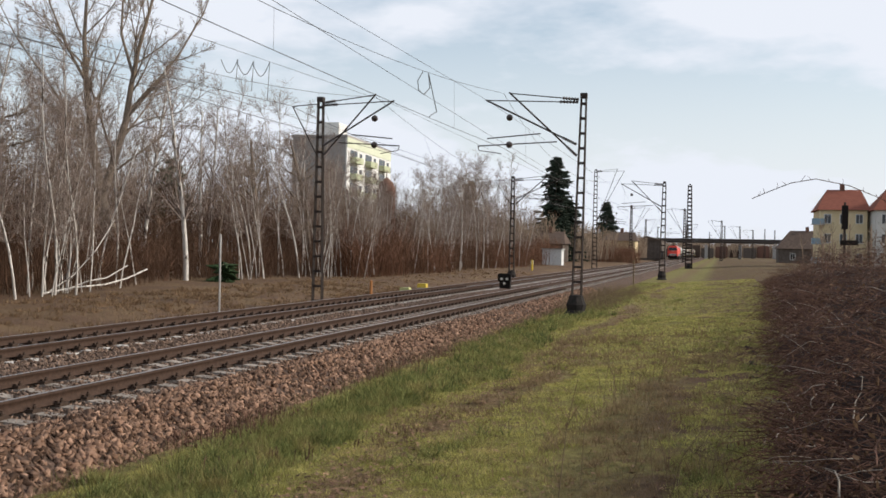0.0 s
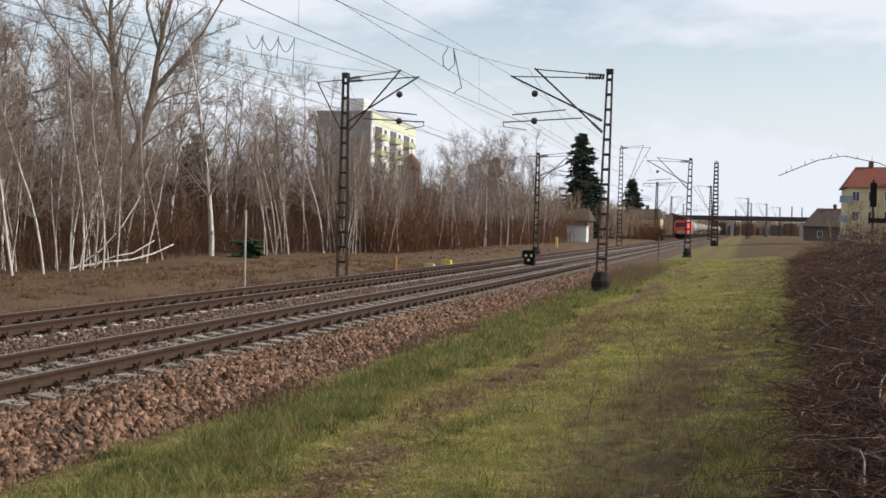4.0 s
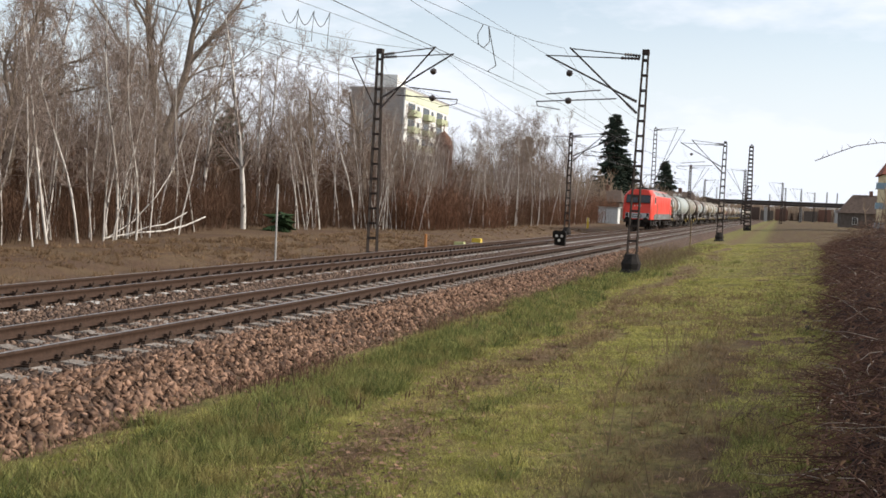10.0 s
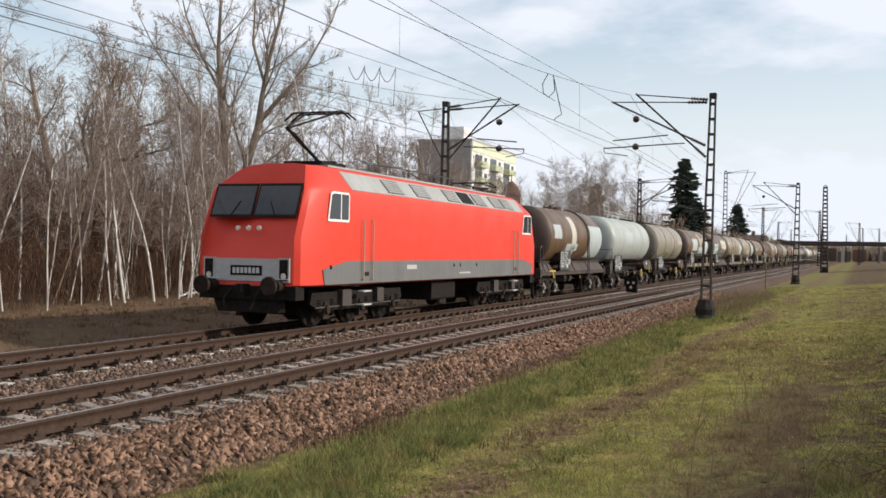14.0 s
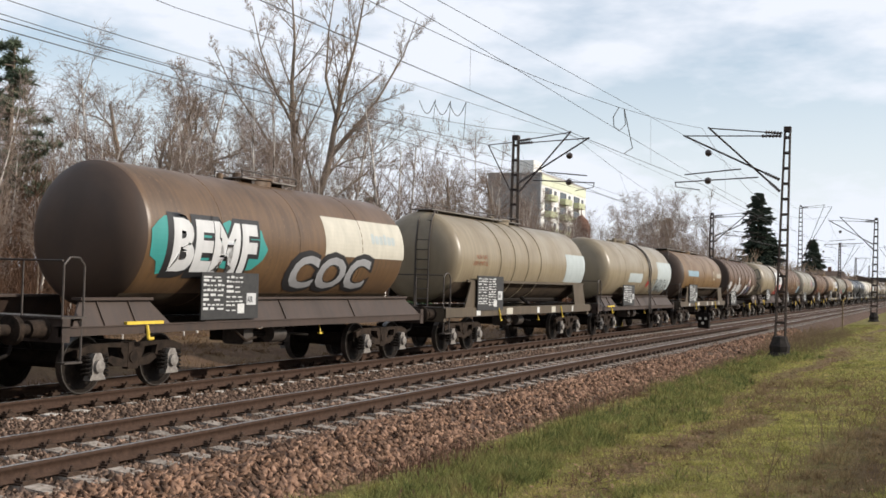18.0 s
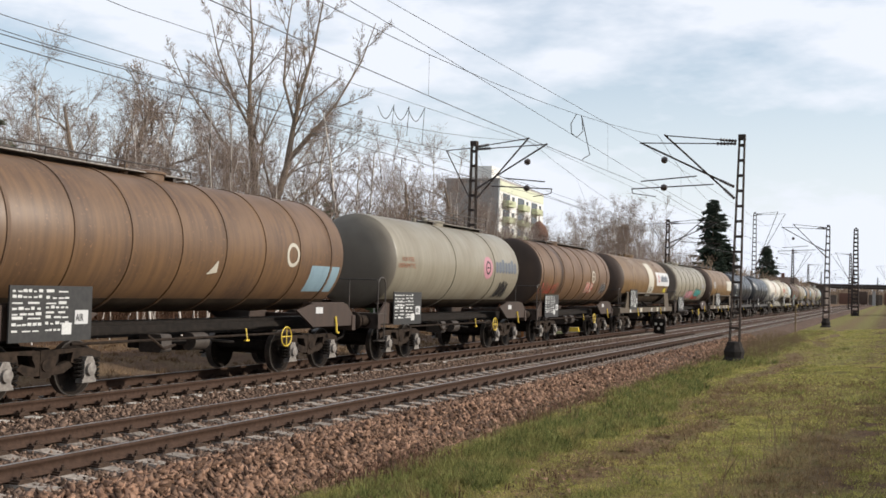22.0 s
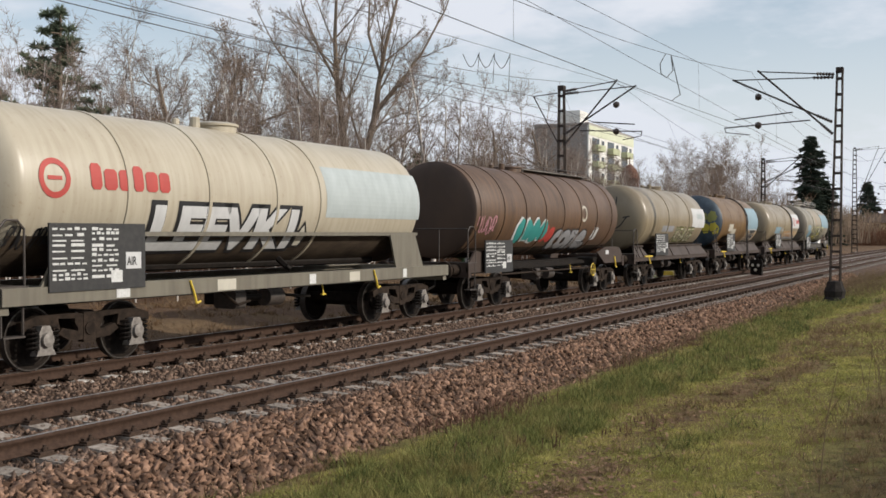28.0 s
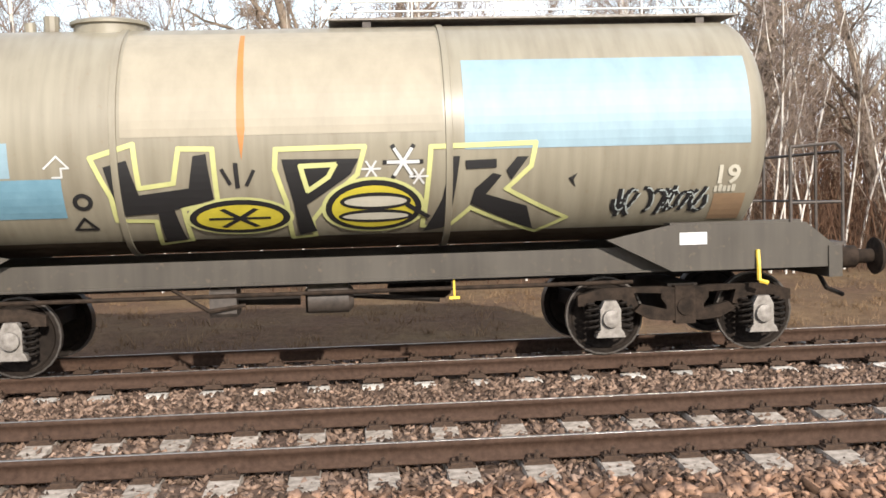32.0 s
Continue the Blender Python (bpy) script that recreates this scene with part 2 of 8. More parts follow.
M["tread"] = surf("wheel_tread", (0.05, 0.043, 0.037), (0.11, 0.098, 0.088), 20, 0.4, 0.6)
M["dark_steel"] = surf("dark_steel", (0.03, 0.024, 0.02), (0.07, 0.055, 0.045), 10, 0.6, 0.1)
M["board"] = surf("data_board", (0.014, 0.014, 0.014), (0.032, 0.030, 0.028), 9, 0.6)
M["bars"] = surf("board_writing", (0.45, 0.45, 0.43), (0.6, 0.6, 0.58), 30, 0.7)
M["glass"] = surf("cab_glass", (0.010, 0.012, 0.014), (0.024, 0.027, 0.03), 3, 0.06)
M["red"] = tank_paint("loco_red", (0.62, 0.032, 0.009), (0.48, 0.027, 0.009), None, 0.42, 0.35)
M["loco_grey"] = tank_paint("loco_grey", (0.13, 0.13, 0.125), (0.07, 0.064, 0.058), None, 0.5, 0.5)
M["roof_grey"] = tank_paint("roof_grey", (0.33, 0.33, 0.31), (0.16, 0.15, 0.14), None, 0.5, 0.5)
M["plate_grey"] = surf("front_plate", (0.36, 0.35, 0.33), (0.44, 0.43, 0.41), 8, 0.5)
M["lamp"] = surf("lamp_lens", (0.55, 0.5, 0.42), (0.75, 0.7, 0.6), 8, 0.15)
DULL = 0.8
for key, col in (("g_white", (0.66, 0.66, 0.65)), ("g_black", (0.018, 0.017, 0.018)), ("g_teal", (0.04, 0.30, 0.27)), ("g_pink", (0.55, 0.26, 0.30)),
                 ("g_red", (0.50, 0.06, 0.045)), ("g_yellow", (0.62, 0.52, 0.05)), ("g_lime", (0.62, 0.62, 0.26)), ("g_silver", (0.34, 0.34, 0.345)), ("g_green", (0.15, 0.22, 0.07)),
                 ("g_blue", (0.27, 0.39, 0.455)), ("g_pale", (0.48, 0.53, 0.52)), ("g_cream", (0.60, 0.56, 0.46)), ("g_rust", (0.30, 0.10, 0.035)),
                 ("g_peach", (0.44, 0.36, 0.27)), ("g_clay", (0.36, 0.315, 0.235)), ("g_orange", (0.50, 0.20, 0.05)), ("g_navy", (0.035, 0.07, 0.11)), ("g_olive", (0.25, 0.26, 0.06)), ("g_brand", (0.15, 0.17, 0.20))):
    M[key] = surf("paint_" + key[2:], tuple(c * DULL * 0.82 for c in col), tuple(c * DULL for c in col), 4, 0.55, stretch=(1, 1, 0.4))

# ---- mesh helpers ----
def mesh_np(name, verts, faces, smooth=False):
    """A mesh from arrays of vertices and of equal-sided faces."""
    verts, faces = np.asarray(verts, np.float32), np.asarray(faces, np.int32)
    me = bpy.data.meshes.new(name)
    k = faces.shape[1]
    me.vertices.add(len(verts))
    me.vertices.foreach_set("co", verts.ravel())
    me.loops.add(faces.size)
    me.loops.foreach_set("vertex_index", faces.ravel())
    me.polygons.add(len(faces))
    me.polygons.foreach_set("loop_start", np.arange(0, faces.size, k, dtype=np.int32))
    if smooth:
        me.polygons.foreach_set("use_smooth", np.ones(len(faces), bool))
    me.update(calc_edges=True)
    me.validate()
    return me


def tubes(segs, sides=3):
    """Prisms round the segments (x0 y0 z0 x1 y1 z1 r0 r1)."""
    s = np.asarray(segs, np.float64)
    a, b, r0, r1 = s[:, :3], s[:, 3:6], s[:, 6], s[:, 7]
    d = b - a
    d /= np.linalg.norm(d, axis=1, keepdims=True) + 1e-9
    ref = np.where(np.abs(d[:, 2:3]) > 0.9, np.array([[1.0, 0, 0]]), np.array([[0, 0, 1.0]]))
    u = np.cross(d, ref)
    u /= np.linalg.norm(u, axis=1, keepdims=True)
    w = np.cross(d, u)
    ang = np.arange(sides) * 2 * np.pi / sides
    ring = u[:, None] * np.cos(ang)[None, :, None] + w[:, None] * np.sin(ang)[None, :, None]
    v = np.concatenate([a[:, None] + ring * r0[:, None, None], b[:, None] + ring * r1[:, None, None]], 1)
    base = (np.arange(len(s)) * 2 * sides)[:, None, None]
    i = np.arange(sides)
    q = np.stack([i, (i + 1) % sides, sides + (i + 1) % sides, sides + i], -1)[None]
    return v.reshape(-1, 3), (base + q).reshape(-1, 4)


class Build:
    """Collects simple solids into one mesh."""
    def __init__(self):
        self.v, self.f = [], []

    def add(self, v, f):
        n = len(self.v)
        self.v += [tuple(p) for p in v]
        self.f += [tuple(n + i for i in q) for q in f]
        return self

    def box(self, x0, x1, y0, y1, z0, z1, ch=0.0):
        """A box; ch cuts its long edges along y."""
        if ch:
            pr = [(x0 + ch, z0), (x1 - ch, z0), (x1, z0 + ch), (x1, z1 - ch), (x1 - ch, z1), (x0 + ch, z1), (x0, z1 - ch), (x0, z0 + ch)]
        else:
            pr = [(x0, z0), (x1, z0), (x1, z1), (x0, z1)]
        return self.prism(pr, y0, y1)

    def prism(self, pr, y0, y1):
        """A profile in x, z drawn along y."""
        n = len(pr)
        v = [(x, y0, z) for x, z in pr] + [(x, y1, z) for x, z in pr]
        f = [(i, (i + 1) % n, n + (i + 1) % n, n + i) for i in range(n)] + [tuple(range(n))[::-1], tuple(range(n, 2 * n))]
        return self.add(v, f)

    def prism_x(self, pr, x0, x1):
        """A profile in y, z drawn along x."""
        n = len(pr)
        v = [(x0, y, z) for y, z in pr] + [(x1, y, z) for y, z in pr]
        f = [(i, (i + 1) % n, n + (i + 1) % n, n + i) for i in range(n)] + [tuple(range(n))[::-1], tuple(range(n, 2 * n))]
        return self.add(v, f)

    def rod(self, a, b, r0, r1=None, n=8):
        v, f = tubes([(*a, *b, r0, r0 if r1 is None else r1)], n)
        self.add(v, f.tolist())
        return self.add([], []) if False else self.cap(v, n)

    def cap(self, v, n):
        self.add(v[:n], [tuple(range(n))])
        return self.add(v[n:], [tuple(range(n))])

    def lathe(self, prof, axis, n=24, at=(0, 0, 0)):
        """A profile (distance along the axis, radius) turned round it."""
        v, f, k = [], [], len(prof)
        for j in range(n):
            c, s = math.cos(2 * math.pi * j / n), math.sin(2 * math.pi * j / n)
            for d, r in prof:
                p = {"x": (d, r * c, r * s), "y": (r * c, d, r * s), "z": (r * c, r * s, d)}[axis]
                v.append((p[0] + at[0], p[1] + at[1], p[2] + at[2]))
        for j in range(n):
            for i in range(k - 1):
                a, b = j * k + i, ((j + 1) % n) * k + i
                f.append((a, b, b + 1, a + 1))
        return self.add(v, f)

    def path(self, pts, r, n=6):
        for a, b in zip(pts[:-1], pts[1:]):
            self.rod(a, b, r, None, n)
        return self

    def mesh(self, name, smooth=False):
        me = bpy.data.meshes.new(name)
        me.from_pydata(self.v, [], self.f)
        bm = bmesh.new()
        bm.from_mesh(me)
        bmesh.ops.remove_doubles(bm, verts=bm.verts, dist=1e-5)
        bmesh.ops.recalc_face_normals(bm, faces=bm.faces)
        if smooth:
            for fc in bm.faces:
                fc.smooth = True
            for e in bm.edges:
                if len(e.link_faces) == 2 and e.calc_face_angle(0) > 0.6:
                    e.smooth = False
        bm.to_mesh(me)
        bm.free()
        return me


def part(name, what, material, parent, label="", smooth=False, at=None):
    """One mesh object under a thing or a part."""
    me = what.mesh(name, smooth) if isinstance(what, Build) else what
    if material and not me.materials:
        me.materials.append(material)
    ob = new(name, me)
    ob.parent = parent
    if at is not None:
        ob.matrix_basis = at
    if label:
        ob["label"] = label
    return ob


def thing(name, label, category, group="", at=None):
    ob = new(name)
    ob.empty_display_size = 0.2
    if at is not None:
        ob.matrix_basis = at
    return tagged(ob, label, category, group)


def solid(name, what, material, label, category, group="", kind="", smooth=False):
    me = what.mesh(name, smooth) if isinstance(what, Build) else what
    me.materials.append(material)
    return tagged(new(name, me), label, category, group, kind)


rnd = random.Random(11)
rng = np.random.default_rng(5)
X1, X2 = -9.084, -13.142          # centres of the near and of the far track


def ground_z(x, y):
    return float(np.interp(x, GX, GZ))


def vnoise(x, y, seed=0):
    """Smooth random values from 0 to 1 over the plan."""
    x, y = np.asarray(x, float), np.asarray(y, float)
    ix, iy = np.floor(x), np.floor(y)
    fx, fy = x - ix, y - iy
    fx, fy = fx * fx * (3 - 2 * fx), fy * fy * (3 - 2 * fy)

    def corner(a, c):
        h = np.sin(a * 127.1 + c * 311.7 + seed * 74.7) * 43758.5453
        return h - np.floor(h)
    top = corner(ix, iy) * (1 - fx) + corner(ix + 1, iy) * fx
    low = corner(ix, iy + 1) * (1 - fx) + corner(ix + 1, iy + 1) * fx
    return top * (1 - fy) + low * fy


def fbm(x, y, seed=0):
    return (vnoise(x, y, seed) + 0.5 * vnoise(x * 2.1, y * 2.1, seed + 3) + 0.25 * vnoise(x * 4.3, y * 4.3, seed + 7)) / 1.75


GX = np.array([-400, -60, -34, -27, -22, -19.2, -18.6, -17.4, -16.3, -14.4, -8.0, -6.5, -4.0, -1.5, 0.6, 3.0, 8, 400], float)
GZ = np.array([1.2, 0.5, 0.0, -0.2, -0.3, -0.34, -0.48, -0.54, -0.62, -0.72, -0.75, -0.64, -0.52, -0.36, -0.2, 0.0, 0.1, 0.6], float)


def lawn_z(x, y):
    """The ground's height with its humps, for many points at once."""
    x, y = np.asarray(x, float), np.asarray(y, float)
    calm = np.where((x > -17.2) & (x < -6.6), 0.25, 1.0) * np.clip((90 - y) / 30, 0, 1) * np.clip((60 - np.abs(x + 15)) / 20, 0, 1)
    hump = 0.13 * (fbm(x * 0.55, y * 0.4, 3) - 0.5) + 0.10 * (fbm(x * 1.9, y * 1.5, 9) - 0.5)
    return np.interp(x, GX, GZ) + hump * calm


# ---- the ground: one sheet, grass beside the line, dry litter under the wood ----
STRIP = -3.55          # middle of the trodden strip


def ground_material():
    m, n, l, b = node_mat("ground_cover", 0.95)
    co = n.new("ShaderNodeTexCoord")
    se = n.new("ShaderNodeSeparateXYZ")
    l.new(co.outputs["Object"], se.inputs["Vector"])

    def noise_fac(scale, detail=6, rough=0.6):
        t = n.new("ShaderNodeTexNoise")
        t.inputs["Scale"].default_value, t.inputs["Detail"].default_value, t.inputs["Roughness"].default_value = scale, detail, rough
        l.new(co.outputs["Object"], t.inputs["Vector"])
        return t.outputs["Fac"]

    def ramp(src, a, ca, c, cc):
        r = n.new("ShaderNodeValToRGB")
        r.color_ramp.elements[0].position, r.color_ramp.elements[1].position = a, c
        r.color_ramp.elements[0].color, r.color_ramp.elements[1].color = (*ca, 1), (*cc, 1)
        l.new(src, r.inputs["Fac"])
        return r.outputs["Color"]

    def mixed(fac, c1, c2):
        x = n.new("ShaderNodeMixRGB")
        l.new(fac, x.inputs["Fac"])
        l.new(c1, x.inputs["Color1"])
        l.new(c2, x.inputs["Color2"])
        return x.outputs["Color"]

    def edge(at, soft, wob):
        a = n.new("ShaderNodeMath")
        a.operation = "MULTIPLY_ADD"
        l.new(noise_fac(0.9, 5), a.inputs[0])
        a.inputs[1].default_value = wob
        l.new(se.outputs["X"], a.inputs[2])
        r = n.new("ShaderNodeMapRange")
        r.inputs["From Min"].default_value, r.inputs["From Max"].default_value = at + wob / 2 - soft, at + wob / 2 + soft
        l.new(a.outputs["Value"], r.inputs["Value"])
        return r.outputs["Result"]

    green = ramp(noise_fac(4.5, 10, 0.8), 0.34, (0.058, 0.056, 0.018), 0.62, (0.255, 0.215, 0.075))
    straw = ramp(noise_fac(9, 8, 0.7), 0.3, (0.090, 0.056, 0.034), 0.7, (0.26, 0.175, 0.100))
    lawn = mixed(ramp(noise_fac(0.55, 6, 0.65), 0.58, (0, 0, 0), 0.74, (1, 1, 1)), green, straw)
    strip = n.new("ShaderNodeMapRange")        # trodden earth along the ballast side of the lawn
    wob = n.new("ShaderNodeMath")
    wob.operation = "MULTIPLY_ADD"
    l.new(noise_fac(0.45, 6, 0.7), wob.inputs[0])
    wob.inputs[1].default_value = 3.4
    l.new(se.outputs["X"], wob.inputs[2])
    far = n.new("ShaderNodeMath")
    far.operation = "SUBTRACT"
    l.new(wob.outputs["Value"], far.inputs[0])
    far.inputs[1].default_value = STRIP + 1.7
    band = n.new("ShaderNodeMath")
    band.operation = "ABSOLUTE"
    l.new(far.outputs["Value"], band.inputs[0])
    strip.inputs["From Min"].default_value, strip.inputs["From Max"].default_value = 0.0, 1.15
    strip.inputs["To Min"].default_value, strip.inputs["To Max"].default_value = 0.9, 0.0
    l.new(band.outputs["Value"], strip.inputs["Value"])
    patchy = n.new("ShaderNodeMath")
    patchy.operation = "MULTIPLY"
    l.new(strip.outputs["Result"], patchy.inputs[0])
    l.new(ramp(noise_fac(1.3, 7, 0.75), 0.36, (0, 0, 0), 0.5, (1, 1, 1)), patchy.inputs[1])
    lawn = mixed(patchy.outputs["Value"], lawn, ramp(noise_fac(11, 8, 0.75), 0.3, (0.085, 0.052, 0.032), 0.7, (0.24, 0.152, 0.088)))
    # hedge side: bare earth and grass, darkened for the hedge's shadow
    earth = ramp(noise_fac(10, 8, 0.75), 0.3, (0.055, 0.033, 0.02), 0.7, (0.15, 0.092, 0.054))
    rough_shaded_side = mixed(ramp(noise_fac(0.9, 7, 0.7), 0.36, (0, 0, 0), 0.5, (1, 1, 1)), green, earth)
    lawn = mixed(edge(-1.1, 0.6, 1.2), lawn, rough_shaded_side)
    litter = mixed(ramp(noise_fac(0.35, 6), 0.42, (0, 0, 0), 0.6, (1, 1, 1)),
                   ramp(noise_fac(6, 9, 0.75), 0.3, (0.06, 0.036, 0.023), 0.7, (0.17, 0.106, 0.067)),
                   ramp(noise_fac(4, 9, 0.75), 0.3, (0.09, 0.057, 0.032), 0.7, (0.20, 0.135, 0.077)))
    gravel = ramp(noise_fac(12, 9, 0.8), 0.3, (0.045, 0.031, 0.023), 0.7, (0.16, 0.112, 0.085))
    col = mixed(edge(-17.6, 0.5, 1.6), litter, gravel)
    col = mixed(edge(-6.9, 0.3, 0.9), col, lawn)
    l.new(col, b.inputs["Base Color"])
    bu = n.new("ShaderNodeBump")
    bu.inputs["Strength"].default_value, bu.inputs["Distance"].default_value = 1.0, 0.06
    l.new(noise_fac(16, 8, 0.7), bu.inputs["Height"])
    l.new(bu.outputs["Normal"], b.inputs["Normal"])
    return m


def make_ground():
    xs = sorted({-1500, -800, -400, -200, -120, -80, -60, -48, *np.arange(-42, -24, 0.9).round(2).tolist(), *np.arange(-24, -16, 0.4).round(2).tolist(), *np.arange(-16, -7, 1.0).tolist(),
                 *np.arange(-7, 2.4, 0.22).round(2).tolist(), *np.arange(2.6, 8.1, 0.9).round(2).tolist(), 12, 20, 40, 80, 160, 400, 800, 1500})
    ys = sorted({-600, -300, -150, -80, -40, *np.arange(-20, 5, 1.2).round(2).tolist(), *np.arange(5, 32, 0.3).round(2).tolist(), *np.arange(32, 62, 0.8).round(2).tolist(), *range(66, 160, 8), *range(170, 640, 30), 800, 1200, 2500})
    gx, gy = np.meshgrid(np.array(xs, float), np.array(ys, float))
    v = np.stack([gx, gy, lawn_z(gx, gy)], -1).reshape(-1, 3)
    w = len(xs)
    i, j = np.meshgrid(np.arange(w - 1), np.arange(len(ys) - 1))
    a = (j * w + i).ravel()
    f = np.stack([a, a + 1, a + w + 1, a + w], -1)
    return solid("ground", mesh_np("ground", v, f, True), ground_material(), "grass, gravel and dry leaf litter beside a railway line", "ground", kind="structure")


make_ground()

# ---- ballast bed and track ----
BED = ((-16.4, -0.80), (-15.35, -0.27), (-14.9, -0.235), (X2 - 1.35, -0.225), (X2, -0.235), (X2 + 1.35, -0.225), (-11.3, -0.27), (-10.9, -0.28),
       (X1 - 1.35, -0.225), (X1, -0.235), (X1 + 1.35, -0.225), (-7.35, -0.25), (-6.6, -0.72), (-6.4, -0.85))


def make_bed():
    ys = [*np.arange(-60, 60, 2.0).tolist(), *range(60, 640, 10)]
    v, f, w = [], [], len(BED)
    for y in ys:
        for x, z in BED:
            v.append((x, y, z))
    for j in range(len(ys) - 1):
        for i in range(w - 1):
            f.append((j * w + i, j * w + i + 1, (j + 1) * w + i + 1, (j + 1) * w + i))
    return solid("ballast", mesh_np("ballast", v, f), M["bed"], "reddish-brown crushed stone ballast bed of a double track", "ballast", kind="structure")


bed = make_bed()


def bed_z(x):
    for (a, za), (b, zb) in zip(BED[:-1], BED[1:]):
        if a <= x <= b:
            return za + (zb - za) * (x - a) / (b - a)
    return -0.8


def sweep(profile, xc, y0=-60.0, y1=630.0):
    ys = [y0, *np.arange(-40, 60.1, 20).tolist(), *np.arange(70, y1, 10).tolist(), y1]
    n = len(profile)
    v = [(xc + px, y, pz) for y in ys for px, pz in profile]
    f = [(j * n + i, j * n + (i + 1) % n, (j + 1) * n + (i + 1) % n, (j + 1) * n + i) for j in range(len(ys) - 1) for i in range(n)]
    return v, f


RAIL = ((-0.07, -0.165), (0.07, -0.165), (0.07, -0.152), (0.012, -0.125), (0.009, -0.055), (0.034, -0.042), (0.035, -0.008), (0.025, 0.0),
        (-0.025, 0.0), (-0.035, -0.008), (-0.034, -0.042), (-0.009, -0.055), (-0.012, -0.125), (-0.07, -0.152))


def make_track(xc, name, label):
    tr = thing(name, label, "railway track", "railway tracks")
    tr["kind"] = "structure"
    for side in (-0.7525, 0.7525):
        rail = part("rail", mesh_np("rail", *sweep(RAIL, xc + side)), M["rail"], tr, "rust-brown steel rail")
        top = sweep(((-0.024, 0.0005), (0.024, 0.0005), (0.024, 0.003), (-0.024, 0.003)), xc + side)
        part("running_surface", mesh_np("running_surface", *top), M["rail_top"], rail, "polished rail head")
    return tr


track_near = make_track(X1, "track_near", "rusty steel rails on grey concrete sleepers in reddish ballast")
track_far = make_track(X2, "track_far", "rusty steel rails on pale concrete sleepers, sunk deep in ballast")

# ---- loose stones, the nearest as single stones ----
def make_stones(name, zones, size, material, label):
    """zones: x0, x1, y0, y1, stones to the square metre."""
    pts = []
    for x0, x1, y0, y1, dens in zones:
        k = int((x1 - x0) * (y1 - y0) * dens)
        p = np.column_stack([rng.uniform(x0, x1, k), rng.uniform(y0, y1, k)])
        pts.append(p)
    p = np.concatenate(pts)
    bx, bz = np.array([a for a, _ in BED]), np.array([b for _, b in BED])
    z = np.interp(p[:, 0], bx, bz)
    k = len(p)
    # a chipped stone of eight corners
    base = np.array([(-1, -.8, -.6), (1, -.7, -.7), (.9, .8, -.6), (-.8, .9, -.7), (-.7, -.6, .6), (.6, -.8, .7), (.8, .5, .5), (-.5, .8, .8)], float)
    q = np.array([(0, 3, 2, 1), (4, 5, 6, 7), (0, 1, 5, 4), (1, 2, 6, 5), (2, 3, 7, 6), (3, 0, 4, 7)])
    r = rng.uniform(size[0], size[1], k)
    jit = base[None] + rng.uniform(-.5, .5, (k, 8, 3))
    jit *= (r[:, None] * np.column_stack([rng.uniform(.6, 1.35, k), rng.uniform(.6, 1.35, k), rng.uniform(.5, .9, k)]))[:, None, :]
    a = rng.uniform(0, 6.283, k)
    tl = rng.uniform(-.9, .9, (k, 2))
    ca, sa = np.cos(a), np.sin(a)
    x, y, zz = jit[..., 0], jit[..., 1], jit[..., 2]
    x, y = x * ca[:, None] - y * sa[:, None], x * sa[:, None] + y * ca[:, None]
    zz = zz + x * tl[:, :1] + y * tl[:, 1:]
    v = np.stack([x + p[:, :1], y + p[:, 1:], zz + (z + r * 0.22)[:, None]], -1).reshape(-1, 3)
    f = (np.arange(k)[:, None, None] * 8 + q[None]).reshape(-1, 4)
    ob = part(name, mesh_np(name, v, f), material, bed, label)
    ob["kind"] = "stuff"
    return ob


make_stones("stones", [(-7.7, -6.25, 3, 16, 430), (-7.7, -6.35, 16, 34, 260), (-7.7, -6.4, 34, 64, 110), (-7.7, -6.7, -4, 3, 330)], (0.022, 0.050), M["stone"], "reddish-brown crushed stones of the shoulder")
make_stones("stones", [(-10.35, -7.65, -5, 16, 240), (-10.35, -7.65, 16, 34, 120), (-12.0, -10.3, -5, 16, 300), (-12.0, -10.3, 16, 34, 170), (-12.0, -7.65, 34, 55, 40),
                       (-15.7, -12.0, -5, 30, 90)], (0.020, 0.037), M["stone_grey"], "grey-brown crushed stones between the rails")

# ---- overhead line: lattice masts, brackets, wires ----
def lattice(b, x, y, z0, z1, w0, w1, depth=0.16, lean=0.0, rungs=True, fat=1.0):
    """Two channels with flat rungs between them."""
    for sgn in (-1, 1):
        b.add(*tubes([(x + sgn * w0 / 2, y, z0, x + sgn * w1 / 2 + lean, y, z1, 0.040 * fat, 0.032 * fat)], 4))
        b.add(*tubes([(x + sgn * w0 / 2, y + depth, z0, x + sgn * w1 / 2 + lean, y + depth, z1, 0.036 * fat, 0.03 * fat)], 4))
    if rungs:
        k = max(4, int((z1 - z0) / 0.62))
        for i in range(k + 1):
            t = (i + 0.4) / (k + 0.8)
            hw, zz, xx = (w0 + (w1 - w0) * t) / 2, z0 + (z1 - z0) * t, x + lean * t
            b.box(xx - hw, xx + hw, y - 0.03, y - 0.012, zz - 0.045 * fat, zz + 0.045 * fat)
            b.box(xx - hw, xx + hw, y + depth + 0.012, y + depth + 0.03, zz - 0.045 * fat, zz + 0.045 * fat)
    return b


